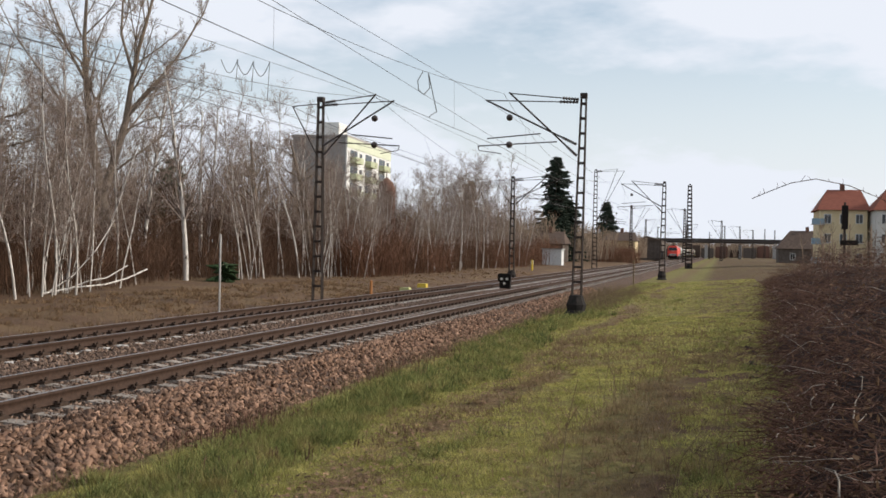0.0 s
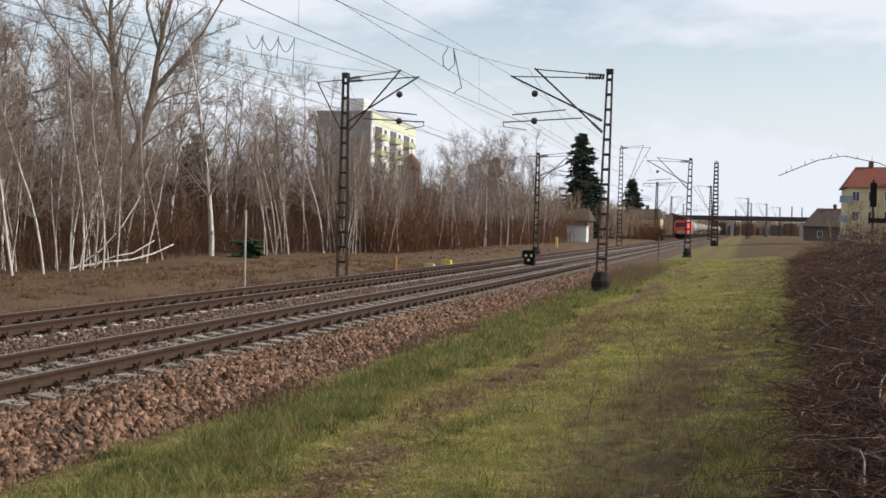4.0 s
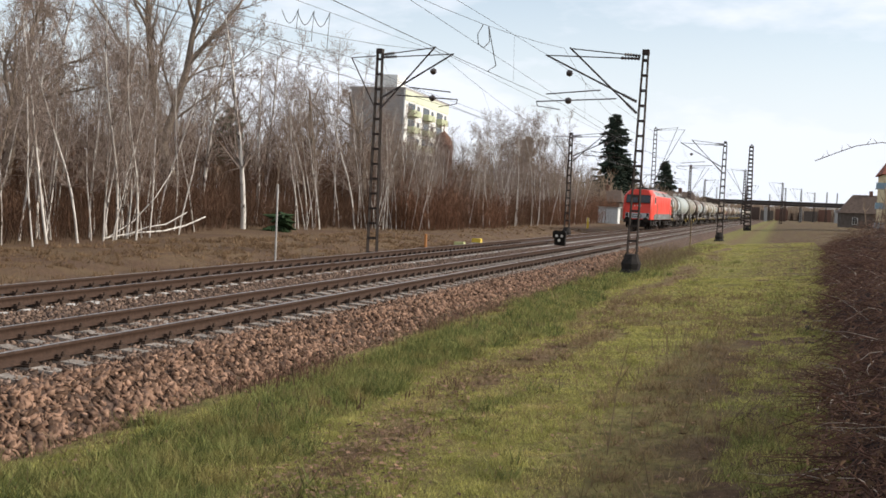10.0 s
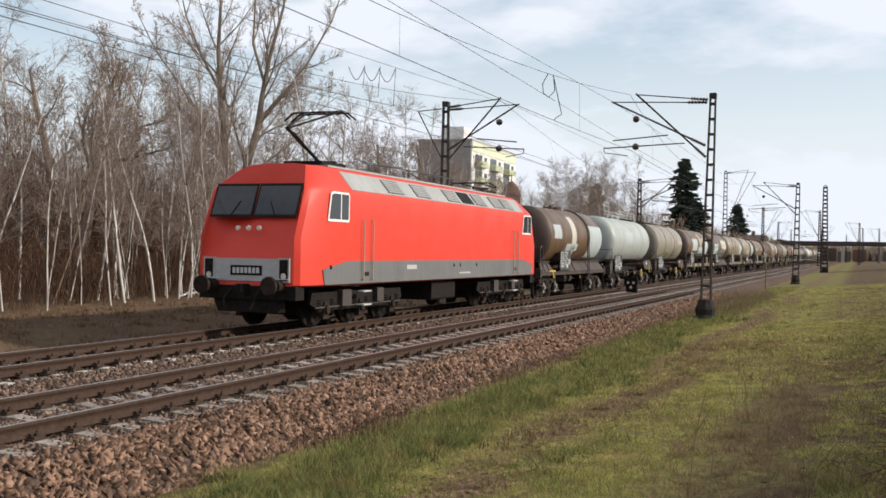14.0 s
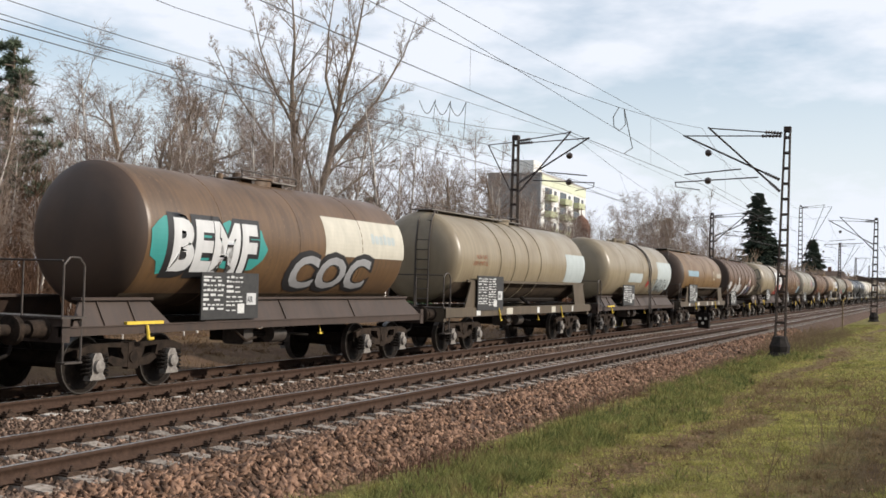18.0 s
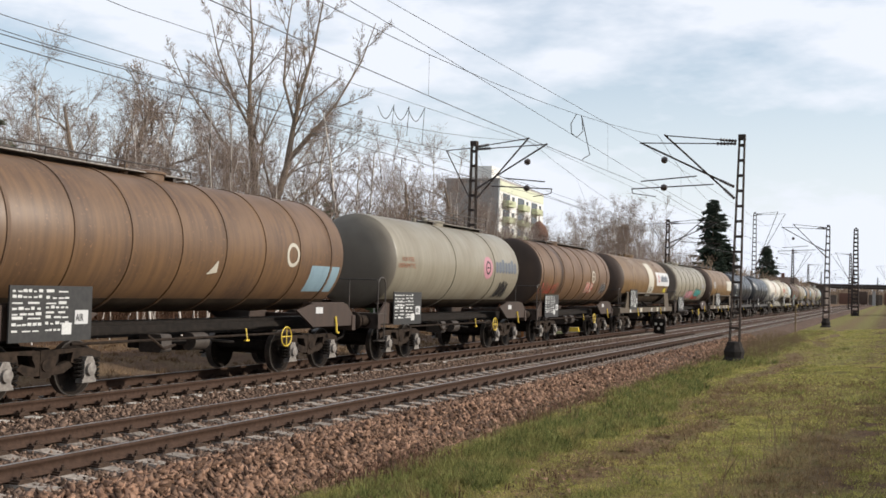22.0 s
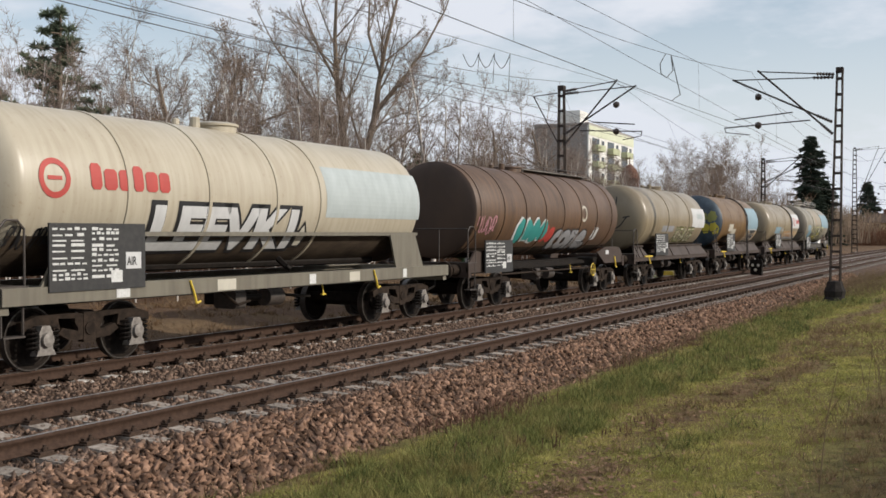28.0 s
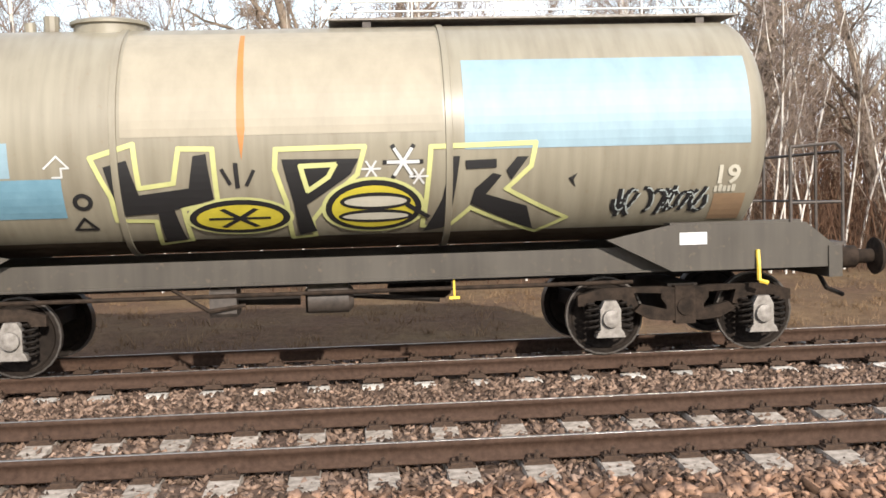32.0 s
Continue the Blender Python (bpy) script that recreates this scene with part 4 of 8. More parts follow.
def make_wagon(front, back, kind, paint, sill, spec):
    """A tank wagon between two marks along the train. kind: A long sills, B riveted skirt, C frameless, D small saddles."""
    L = back - front
    label = spec["label"]
    wg = thing("tank_wagon", label, "tank wagon", "tank wagons of the freight train")
    R, zc = spec.get("R", 1.27), spec.get("zc", 2.60)
    y0, y1 = -L / 2 + spec.get("gap0", 1.85 if kind == "B" else 1.0 if spec.get("dish") == 0.10 else 1.28), L / 2 - spec.get("gap1", 1.28)
    T = y1 - y0
    dish = spec.get("dish", 0.42)
    prof = [(y0 + dish * (1 - math.cos(math.pi / 2 * i / 8)), R * math.sin(math.pi / 2 * i / 8) ** (0.8 if dish > 0.2 else 0.4)) for i in range(9)]
    prof += [(y0 + dish + (T - 2 * dish) * t, R) for t in (0.25, 0.5, 0.75)]
    prof += [(y1 - dish * (1 - math.cos(math.pi / 2 * i / 8)), R * math.sin(math.pi / 2 * i / 8) ** (0.8 if dish > 0.2 else 0.4)) for i in range(8, -1, -1)]
    tank = part("tank", Build().lathe(prof, "y", 56, (0, 0, zc)), paint, wg, spec.get("tank", ""), True)
    for yy in [y0 + T * t for t in (0.24, 0.5, 0.76)] if not spec.get("rings") else ():
        part("weld_seam", Build().lathe([(yy - 0.02, R - 0.01), (yy - 0.012, R + 0.006), (yy + 0.012, R + 0.006), (yy + 0.02, R - 0.01)], "y", 48, (0, 0, zc)), paint, tank, smooth=True)
    # separate end colour; on most wagons it holds grime and painted-in shade
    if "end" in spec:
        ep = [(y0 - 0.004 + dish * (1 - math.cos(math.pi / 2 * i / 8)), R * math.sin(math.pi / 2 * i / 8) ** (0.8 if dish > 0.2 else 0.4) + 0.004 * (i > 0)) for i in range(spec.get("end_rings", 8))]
        part("tank_end", Build().lathe(ep, "y", 56, (0, 0, zc)), spec["end"], tank, "separately coloured tank end", True)
    for t in spec.get("rings", ()):
        yy = y0 + T * t
        part("tank_ring", Build().lathe([(yy - 0.045, R - 0.01), (yy - 0.035, R + 0.022), (yy + 0.035, R + 0.022), (yy + 0.045, R - 0.01)], "y", 48, (0, 0, zc)), spec.get("ring_mat", paint), tank, smooth=True)
    # manhole and top walkway
    ym = y0 + T * spec.get("dome", 0.5)
    part("manhole", Build().lathe([(R - 0.1, 0.42), (R + 0.05, 0.42), (R + 0.06, 0.46), (R + 0.10, 0.46), (R + 0.13, 0.36), (R + 0.14, 0.0)], "z", 20, (0, ym, zc)).lathe(
        [(R - 0.02, 0.09), (R + 0.17, 0.09), (R + 0.19, 0.0)], "z", 10, (0.1, ym - 0.65, zc)).lathe([(R - 0.02, 0.07), (R + 0.13, 0.07), (R + 0.15, 0.0)], "z", 10, (-0.1, ym - 0.95, zc)), paint, tank, "round manhole lid and valves", True)
    if "walk" in spec:
        a, c = (y0 + T * t for t in spec["walk"])
        wk = part("walkway", Build().box(-0.34, 0.34, a, c, zc + R + 0.05, zc + R + 0.075), M["axlebox"], wg, "narrow top walkway")
        part("walkway_support", Build().box(-0.3, 0.3, a + 0.4, a + 0.5, zc + R - 0.1, zc + R + 0.05).box(-0.3, 0.3, c - 0.5, c - 0.4, zc + R - 0.1, zc + R + 0.05), M["dark_steel"], wk)
        high = spec.get("railing")
        rail = M["bars"] if high == "pale" else M["dark_steel"]
        for sx in (-0.34, 0.34):
            n = max(3, int((c - a) / 0.9))
            for i in range(n + 1):
                yy = a + (c - a) * i / n
                part("railing_post", Build().rod((sx, yy, zc + R + 0.06), (sx, yy, zc + R + (0.42 if high else 0.2)), 0.012), rail, wk)
            for hh in (0.26, 0.42) if high else (0.2,):
                part("railing_bar", Build().rod((sx, a, zc + R + hh), (sx, c, zc + R + hh), 0.013), rail, wk)
    if spec.get("ladder"):
        b = Build()
        pts = [(0.45, y0 - 0.02, 1.25), (0.45, y0 - 0.02, zc + 0.35), (0.45, y0 + 0.1, zc + 1.0), (0.4, y0 + 0.42, zc + R + 0.02)]
        lad = part("ladder", b.path(pts, 0.022).path([(x - 0.4, y, z) for x, y, z in pts], 0.022), M["dark_steel"], wg, "steel ladder up the tank end")
        for i in range(9):
            z = 1.45 + i * 0.27
            yy = y0 - 0.02 + (0 if z < zc + 0.3 else (z - zc - 0.3) * 0.28)
            part("rung", Build().rod((0.05, yy, z), (0.45, yy, z), 0.013), M["dark_steel"], lad)
    if "hoops" in spec:
        yy = y0 + T * spec["hoops"]
        hp = None
        for o in (-0.14, 0.14):
            pts = [((R + 0.045) * math.cos(a), yy + o, zc + (R + 0.045) * math.sin(a)) for a in np.linspace(-0.2, 1.5, 15)]
            o2 = part("ladder", Build().path([(R + 0.06, yy + o, 0.75)] + pts, 0.026, 6), M["dark_steel"], hp or wg, "" if hp else "dark ladder bent over the tank")
            hp = hp or o2
        for a in np.linspace(-0.7, 1.3, 12):
            p = ((R + 0.05) * math.cos(max(a, -0.2)), zc + (R + 0.05) * math.sin(a))
            part("rung", Build().rod((p[0], yy - 0.14, p[1]), (p[0], yy + 0.14, p[1]), 0.013), M["dark_steel"], hp)
    # patches, lettering and graffiti on the side
    for a, c, za, zb, mat in spec.get("patches", ()):
        part("paint_patch", wrap(poly_flat([rect(0, T * (c - a), 0, zb - za)]), "paint_patch", R, zc, y0 + T * a, za, 0.004), M[mat], tank, "painted-over patch")
    # dark band for soot and for the shade under the tank's belly
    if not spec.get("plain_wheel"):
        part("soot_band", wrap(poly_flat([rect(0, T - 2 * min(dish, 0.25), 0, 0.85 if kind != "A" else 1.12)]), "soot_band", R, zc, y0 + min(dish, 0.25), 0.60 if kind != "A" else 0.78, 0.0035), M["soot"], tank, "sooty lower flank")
    for item in spec.get("art", ()):
        what, yy, zz, mat = item[0], y0 + T * item[1], item[2], M[item[3]]
        q = item[4:]
        if what == "word":          # word, height, stretch, bold, proud
            bm = text_flat(q[0], q[1], q[3])
            wide = max(v.co.x for v in bm.verts)
            part("graffiti", wrap(bm, "graffiti", R, zc, yy, zz, q[4], q[5] / wide if len(q) > 5 else q[2]), mat, tank, "graffiti lettering")["kind"] = "stuff"
        elif what == "ring":
            part("emblem", wrap(poly_flat([[(x, y) for x, y in p] for p in annulus(q[0] * 0.7, q[0])] + ([rect(-q[0] * .45, q[0] * .45, -q[0] * .1, q[0] * .1)] if len(q) > 1 else [])),
                               "emblem", R, zc, yy, zz, 0.009), mat, tank, "round emblem")
        elif what == "bar":
            k = q[2] if len(q) > 2 else 6
            w = q[0] / k
            polys = []
            for i in range(k):
                a, hi = (0.37, 0.45, 0.41)[i % 3] * w, q[1] * (0.5 if (i + k) % 3 else 0.62)
                polys.append([(x * a + (i + 0.5) * w, y + hi) for x, y in ((-1, -0.7 * hi), (-0.6, -hi), (0.6, -hi), (1, -0.7 * hi), (1, 0.7 * hi), (0.6, hi), (-0.6, hi), (-1, 0.7 * hi))])
            part("wordmark", wrap(poly_flat(polys), "wordmark", R, zc, yy, zz, 0.009), mat, tank, "row of plain painted blocks")["kind"] = "stuff"
        elif what == "scrawl":
            part("graffiti", wrap(poly_flat(scrawl(q[2], q[0], q[1], q[3] if len(q) > 3 else 0.025)), "graffiti", R, zc, yy, zz, 0.010), mat, tank, "sprayed line tag")["kind"] = "stuff"
        elif what == "bubbles":
            part("graffiti", wrap(poly_flat(bubbles(q[2], q[0], q[1], q[3])), "graffiti", R, zc, yy, zz, q[4] if len(q) > 4 else 0.008), mat, tank, "swollen graffiti letters")["kind"] = "stuff"
        elif what == "poly":
            part("graffiti", wrap(poly_flat([[(x * q[1], y * q[1]) for x, y in p] for p in q[0]]), "graffiti", R, zc, yy, zz, q[2] if len(q) > 2 else 0.009), mat, tank, "sprayed shape")["kind"] = "stuff"
    for item in spec.get("end_art", ()):
        polys, mat = item
        bm = poly_flat(polys)
        bmesh.ops.subdivide_edges(bm, edges=bm.edges, cuts=1)
        for v in bm.verts:
            r = min(0.999, math.hypot(v.co.x, v.co.y) / R)
            v.co = (v.co.x, y0 + dish * (1 - math.cos(math.asin(r ** 1.25))) - 0.012, zc + v.co.y)
        me = bpy.data.meshes.new("graffiti")
        bm.to_mesh(me)
        bm.free()
        part("graffiti", me, M[mat], tank, "sprayed drawing on the tank end")
    # underframe
    h = L / 2 - 0.62
    part("centre_sill", Build().box(-0.32, 0.32, -h, h, 0.88, 1.16), M["black"], wg)
    for e in (-1, 1):
        part("headstock", Build().box(-1.25, 1.25, min(e * h, e * (h - 0.16)), max(e * h, e * (h - 0.16)), 0.86, 1.22), sill, wg)
        for sx in (-0.875, 0.875):
            put("buffer", "buffer", wg, sx, e * L / 2, 1.06, 0 if e < 0 else 180)
        part("coupling", Build().box(-0.06, 0.06, min(e * h, e * (L / 2 + 0.0)), max(e * h, e * (L / 2 + 0.0)), 0.95, 1.05).path(
            [(0.35, e * (h + 0.05), 0.95), (0.38, e * (h + 0.2), 0.65), (0.3, e * (h + 0.45), 0.55)], 0.03), M["black"], wg)
        make_bogie(wg, e * (L / 2 - 2.42))
    if kind == "A":
        for s in (-1, 1):
            x = s * 1.30
            part("side_sill", Build().box(x - 0.015, x + 0.015, -h, h, 0.98, 1.22).box(x - s * 0.09 - 0.08, x - s * 0.09 + 0.08, -h, h, 1.20, 1.225).box(x - s * 0.09 - 0.08, x - s * 0.09 + 0.08, -h, h, 0.975, 1.0), sill, wg, "long channel sill")
            part("tank_rail", Build().box(s * 1.22 - 0.03, s * 1.22 + 0.03, y0 + 0.9, y1 - 0.3, 1.93, 2.0), sill, wg)
            for e, a, c in ((-1, y0 + 0.7, y0 + 1.5), (1, y1 - 1.3, y1 - 0.05)):
                pr = [(a, 1.22), (c, 1.22), (c - 0.38 * (e > 0), 1.95), (a + 0.42 * (e < 0) + (-0.25 if e > 0 else 0), 1.95)]
                part("saddle_plate", Build().prism_x(pr, x - s * 0.06 - 0.02, x - s * 0.06 + 0.02), sill, wg, "sloping saddle plate")
            for k, t in enumerate((0.16, 0.34, 0.55, 0.66, 0.83)):
                yy = -h + 2 * h * t
                part("sill_plate", Build().box(min(x + s * 0.015, x + s * 0.021), max(x + s * 0.015, x + s * 0.021), yy, yy + (0.28, 0.5, 0.22, 0.4, 0.16)[k], 1.0, 1.19), M["g_cream"] if k % 2 else M["bars"], wg, "pale repainted spot on the sill")
            for yy in (-0.25 * L + 0.9, 0.22 * L):
                part("tow_hook", Build().path([(x + s * 0.03, yy - 0.12, 1.2), (x + s * 0.05, yy - 0.05, 1.0), (x + s * 0.06, yy, 0.82), (x + s * 0.06, yy + 0.1, 0.85)], 0.02), M["yellow_paint"], wg, "yellow rope hook")
        part("drain_pipe", Build().rod((0.5, y0 + 1.2, 1.45), (0.5, y1 - 1.2, 1.4), 0.09).path([(0.9, 0.2, 1.5), (1.1, 0.2, 1.35), (1.15, 0.25, 1.3)], 0.06), M["black"], wg)
    elif kind == "B":
        for s in (-1, 1):
            part("side_sill", Build().box(s * 1.20 - 0.03, s * 1.20 + 0.03, -h, h, 0.95, 1.08).box(s * 1.16 - 0.09, s * 1.16 + 0.09, -h, h, 1.08, 1.10), sill, wg)
            by_ = spec.get("board", -2.9)
            for a, c, cut in ((-h + 0.25, by_ - 0.75, 0.35), (by_ + 0.2, h - 0.15, 0.5)):
                q = [(s * (x + o), y, z) for o in (0.0, -0.03) for x, y, z in ((1.21, a, 1.10), (1.21, c, 1.10), (1.0, c - cut, 1.50), (1.0, a + cut, 1.50))]
                pl = part("skirt_plate", Build().add(q, [(0, 1, 2, 3), (4, 5, 6, 7), (0, 1, 5, 4), (1, 2, 6, 5), (2, 3, 7, 6), (3, 0, 4, 7)]), sill, wg, "sloping skirt plate under the tank")
                part("flange", Build().box(s * 0.98 - 0.10, s * 0.98 + 0.10, a + cut - 0.05, c - cut + 0.05, 1.49, 1.535), sill, pl)
                for t in (0.3, 0.62):
                    yy = a + (c - a) * t
                    q = [(s * x, y, z) for y in (yy - 0.012, yy + 0.012) for x, z in ((1.21, 1.10), (1.24, 1.10), (1.04, 1.48), (1.0, 1.48))]
                    part("gusset", Build().add(q, [(0, 1, 2, 3), (4, 5, 6, 7), (0, 1, 5, 4), (1, 2, 6, 5), (2, 3, 7, 6), (3, 0, 4, 7)]), sill, pl)
        part("tow_hook", Build().path([(1.24, -h + 1.9, 1.08), (1.27, -h + 1.9, 0.98), (1.28, -h + 1.9, 0.86), (1.28, -h + 2.02, 0.86)], 0.028).box(1.2, 1.26, -h + 1.4, -h + 2.3, 1.10, 1.15), M["yellow_paint"], wg, "yellow rope hook and stop bar")
    elif kind == "C":
        for s in (-1, 1):
            x = s * 1.20
            if spec.get("plain_wheel"):
                part("side_sill", Build().box(s * 1.0 - 0.02, s * 1.0 + 0.02, -h + 2.0, h - 2.0, 0.98, 1.26).box(s * 1.0 - 0.06, s * 1.0 + 0.06, -h + 2.0, h - 2.0, 0.97, 0.99), sill, wg)
            else:
                part("side_sill", Build().box(s * 0.72 - 0.03, s * 0.72 + 0.03, -h + 2.0, h - 2.0, 1.0, 1.12), M["black"], wg)
            for e in (-1, 1):
                pr = [(e * (h - 2.75), 1.36), (e * (h - 2.0), 0.98), (e * h, 0.98), (e * h, 1.16), (e * (h - 0.42), 1.50), (e * (h - 1.95), 1.52)]
                pl = part("saddle_plate", Build().prism_x(pr if e > 0 else pr[::-1], x - 0.025, x + 0.025), sill, wg, "sloping end plate over the bogie")
                part("flange", Build().box(x - s * 0.15 - 0.12, x - s * 0.15 + 0.12, min(e * (h - 0.45), e * (h - 2.0)), max(e * (h - 0.45), e * (h - 2.0)), 1.49, 1.53), sill, pl)
                part("sign_plate", Build().box(x + s * 0.027 - 0.004, x + s * 0.027 + 0.004, e * (h - 1.75) - 0.16, e * (h - 1.75) + 0.16, 1.28, 1.42), M["g_white"], pl, "small white sign")
            part("brake_pipe", Build().rod((x - s * 0.2, -h + 2.4, 0.86), (x - s * 0.2, h - 2.4, 0.86), 0.025), M["bogie"], wg)
        part("tow_hook", Build().path([(1.24, h - 1.0, 1.2), (1.27, h - 1.0, 1.02), (1.28, h - 1.0, 0.85), (1.28, h - 0.9, 0.82)], 0.025), M["yellow_paint"], wg, "yellow rope hook")
        if not spec.get("plain_wheel"):
            wh = part("handwheel", Build().lathe([(-0.014, 0.205), (0.0, 0.22), (0.014, 0.205), (0.0, 0.19), (-0.014, 0.205)], "x", 18, (1.2, h - 3.1, 0.80)), M["yellow_paint"], wg, "yellow spoked handwheel")
            part("spokes", Build().rod((1.2, h - 3.3, 0.80), (1.2, h - 2.9, 0.80), 0.011).rod((1.2, h - 3.1, 0.60), (1.2, h - 3.1, 1.0), 0.011), M["yellow_paint"], wh)
    else:
        for s in (-1, 1):
            part("side_sill", Build().box(s * 1.15 - 0.02, s * 1.15 + 0.02, -h, h, 0.98, 1.22), sill, wg)
            for t in (0.03, 0.22, 0.78, 0.97):
                yy = y0 + T * t
                part("saddle_plate", Build().prism_x([(yy - 0.32, 1.22), (yy + 0.32, 1.22), (yy + 0.12, 1.72), (yy - 0.12, 1.72)], s * 1.12 - 0.03, s * 1.12 + 0.03), sill, wg)
    if spec.get("platform"):       # brakeman's stand at the rear
        pf = part("platform", Build().box(-1.2, 1.2, L / 2 - 1.22, L / 2 - 0.55, 1.22, 1.26), M["dark_steel"], wg, "narrow end platform")
        for x in (-1.18, 1.18):
            part("handrail", Build().path([(x, L / 2 - 1.2, 1.24), (x, L / 2 - 1.2, 2.36), (x, L / 2 - 0.66, 2.4), (x, L / 2 - 0.58, 2.32), (x, L / 2 - 0.58, 1.24)], 0.022), M["dark_steel"], pf)
            part("handrail", Build().rod((x, L / 2 - 1.2, 1.72), (x, L / 2 - 0.58, 1.72), 0.018).rod((x, L / 2 - 0.9, 1.24), (x, L / 2 - 0.9, 2.38), 0.018), M["dark_steel"], pf)
        part("handrail", Build().path([(-1.18, L / 2 - 0.6, 2.3), (1.18, L / 2 - 0.6, 2.3)], 0.02).path([(-1.18, L / 2 - 0.6, 1.72), (1.18, L / 2 - 0.6, 1.72)], 0.018), M["dark_steel"], pf)
    # brake gear between the bogies
    bg_ = part("brake_cylinder", Build().lathe([(-0.26, 0.0), (-0.26, 0.17), (0.2, 0.17), (0.26, 0.1), (0.26, 0.0)], "y", 14, (0.8, 0.15, 0.78)), M["dark_steel"], wg, smooth=True)
    part("brake_rod", Build().rod((0.75, -0.9, 0.8), (0.75, -0.2, 0.78), 0.07), M["black"], wg)
    part("brake_rod", Build().rod((0.8, 0.4, 0.8), (0.8, 1.4, 0.72), 0.03), M["black"], wg)
    part("brake_box", Build().box(0.5, 1.0, -1.2, -0.9, 0.62, 0.95, 0.04), M["dark_steel"], wg)
    part("brake_lever", Build().path([(1.0, -1.6, 0.95), (1.05, -1.2, 0.7), (1.0, -0.8, 0.75)], 0.025), M["bogie"], wg)
    part("cross_beam", Build().box(-0.6, 0.6, -0.15, 0.15, 0.6, 0.86), M["black"], wg)
    part("air_reservoir", Build().lathe([(0.85, 0.0), (0.88, 0.12), (0.95, 0.17), (1.6, 0.17), (1.67, 0.12), (1.7, 0.0)], "y", 12, (-0.8, 0, 0.75)), M["black"], wg, smooth=True)
    part("change_lever", Build().rod((1.0, 1.55, 1.0), (1.04, 1.55, 0.76), 0.014).box(1.0, 1.06, 1.49, 1.61, 0.74, 0.77), M["yellow_paint"], wg, "small yellow brake lever")
    data_board(wg, 1.34 if kind != "B" else 1.27, spec.get("board", {"A": -L * 0.36 + 0.7, "B": -2.9, "C": -L * 0.36 - 0.5, "D": -L * 0.36 + 0.9}[kind]), spec.get("board_z", 1.14 if kind != "C" else 0.95), spec.get("board_w", 1.95 if kind == "A" else 1.75), 0.98 if kind == "A" else 0.85, int(front * 7))
    # end platform
    if spec.get("platform", True):
        pm = M["dark_steel"]
        part("step_plate", Build().box(-1.2, 1.25, -h - 0.02, -h + 0.5, 1.22, 1.25), pm, wg)
        for x in (1.22,):
            rail_hoop(wg, x, -h + 0.02, -h + 0.45, 1.25, 2.15, pm)
            part("step", Build().path([(x, -h + 0.05, 1.2), (x, -h + 0.05, 0.55), (x, -h + 0.42, 0.55), (x, -h + 0.42, 1.2)], 0.018).box(x - 0.12, x + 0.05, -h + 0.05, -h + 0.42, 0.54, 0.565), pm, wg)
        part("handrail", Build().path([(1.2, -h + 0.02, 2.1), (-1.2, -h + 0.02, 2.1), (-1.2, -h + 0.02, 1.25)], 0.018), pm, wg)
        part("handrail", Build().rod((0.4, -h + 0.02, 1.25), (0.4, -h + 0.02, 2.1), 0.016), pm, wg)
    return wg


P = {
    "brown": tank_paint("wagon_brown", (0.120, 0.068, 0.031), (0.045, 0.027, 0.016), (0.20, 0.12, 0.065), 0.34, 0.75),
    "brown2": tank_paint("wagon_tan", (0.165, 0.094, 0.035), (0.066, 0.039, 0.019), (0.25, 0.15, 0.08), 0.34, 0.7),
    "dark": tank_paint("wagon_dark_brown", (0.112, 0.061, 0.031), (0.046, 0.027, 0.017), (0.19, 0.11, 0.06), 0.42, 0.85),
    "rusty": tank_paint("wagon_rusty", (0.142, 0.079, 0.037), (0.060, 0.034, 0.021), (0.25, 0.13, 0.06), 0.42, 0.85),
    "beige": tank_paint("wagon_beige", (0.248, 0.203, 0.134), (0.130, 0.096, 0.058), (0.20, 0.14, 0.08), 0.28, 0.65),
    "grey": tank_paint("wagon_grey_green", (0.234, 0.210, 0.158), (0.138, 0.115, 0.082), (0.18, 0.135, 0.09), 0.34, 0.65),
    "pale": tank_paint("wagon_pale_grey", (0.333, 0.356, 0.326), (0.227, 0.235, 0.204), (0.20, 0.18, 0.14), 0.34, 0.5),
    "cream": tank_paint("wagon_cream", (0.424, 0.378, 0.291), (0.273, 0.224, 0.151), (0.24, 0.165, 0.10), 0.3, 0.6),
    "white": tank_paint("wagon_white", (0.515, 0.488, 0.424), (0.363, 0.318, 0.242), (0.28, 0.18, 0.10), 0.34, 0.5),
    "navy": tank_paint("wagon_navy", (0.012, 0.015, 0.021), (0.034, 0.034, 0.034), None, 0.25, 0.4),
    "s_brown": tank_paint("sill_brown", (0.044, 0.025, 0.016), (0.019, 0.013, 0.010), (0.10, 0.06, 0.04), 0.55, 0.7),
    "s_grey": tank_paint("sill_grey", (0.053, 0.044, 0.033), (0.024, 0.019, 0.014), (0.11, 0.08, 0.05), 0.55, 0.7),
    "s_pale": tank_paint("sill_pale", (0.150, 0.135, 0.101), (0.060, 0.048, 0.035), (0.13, 0.085, 0.05), 0.5, 0.6),
    "s_tan": tank_paint("sill_tan", (0.082, 0.060, 0.036), (0.032, 0.023, 0.015), (0.10, 0.06, 0.035), 0.5, 0.65),
    "s_black": tank_paint("sill_black", (0.03, 0.028, 0.026), (0.06, 0.05, 0.04), None, 0.6, 0.6),
}
M["g_navyend"] = surf("paint_dull_blue", (0.022, 0.036, 0.05), (0.05, 0.075, 0.10), 3, 0.5)
EIGHT = (0.03, 0.16, 0.29, 0.42, 0.55, 0.68, 0.81, 0.94)
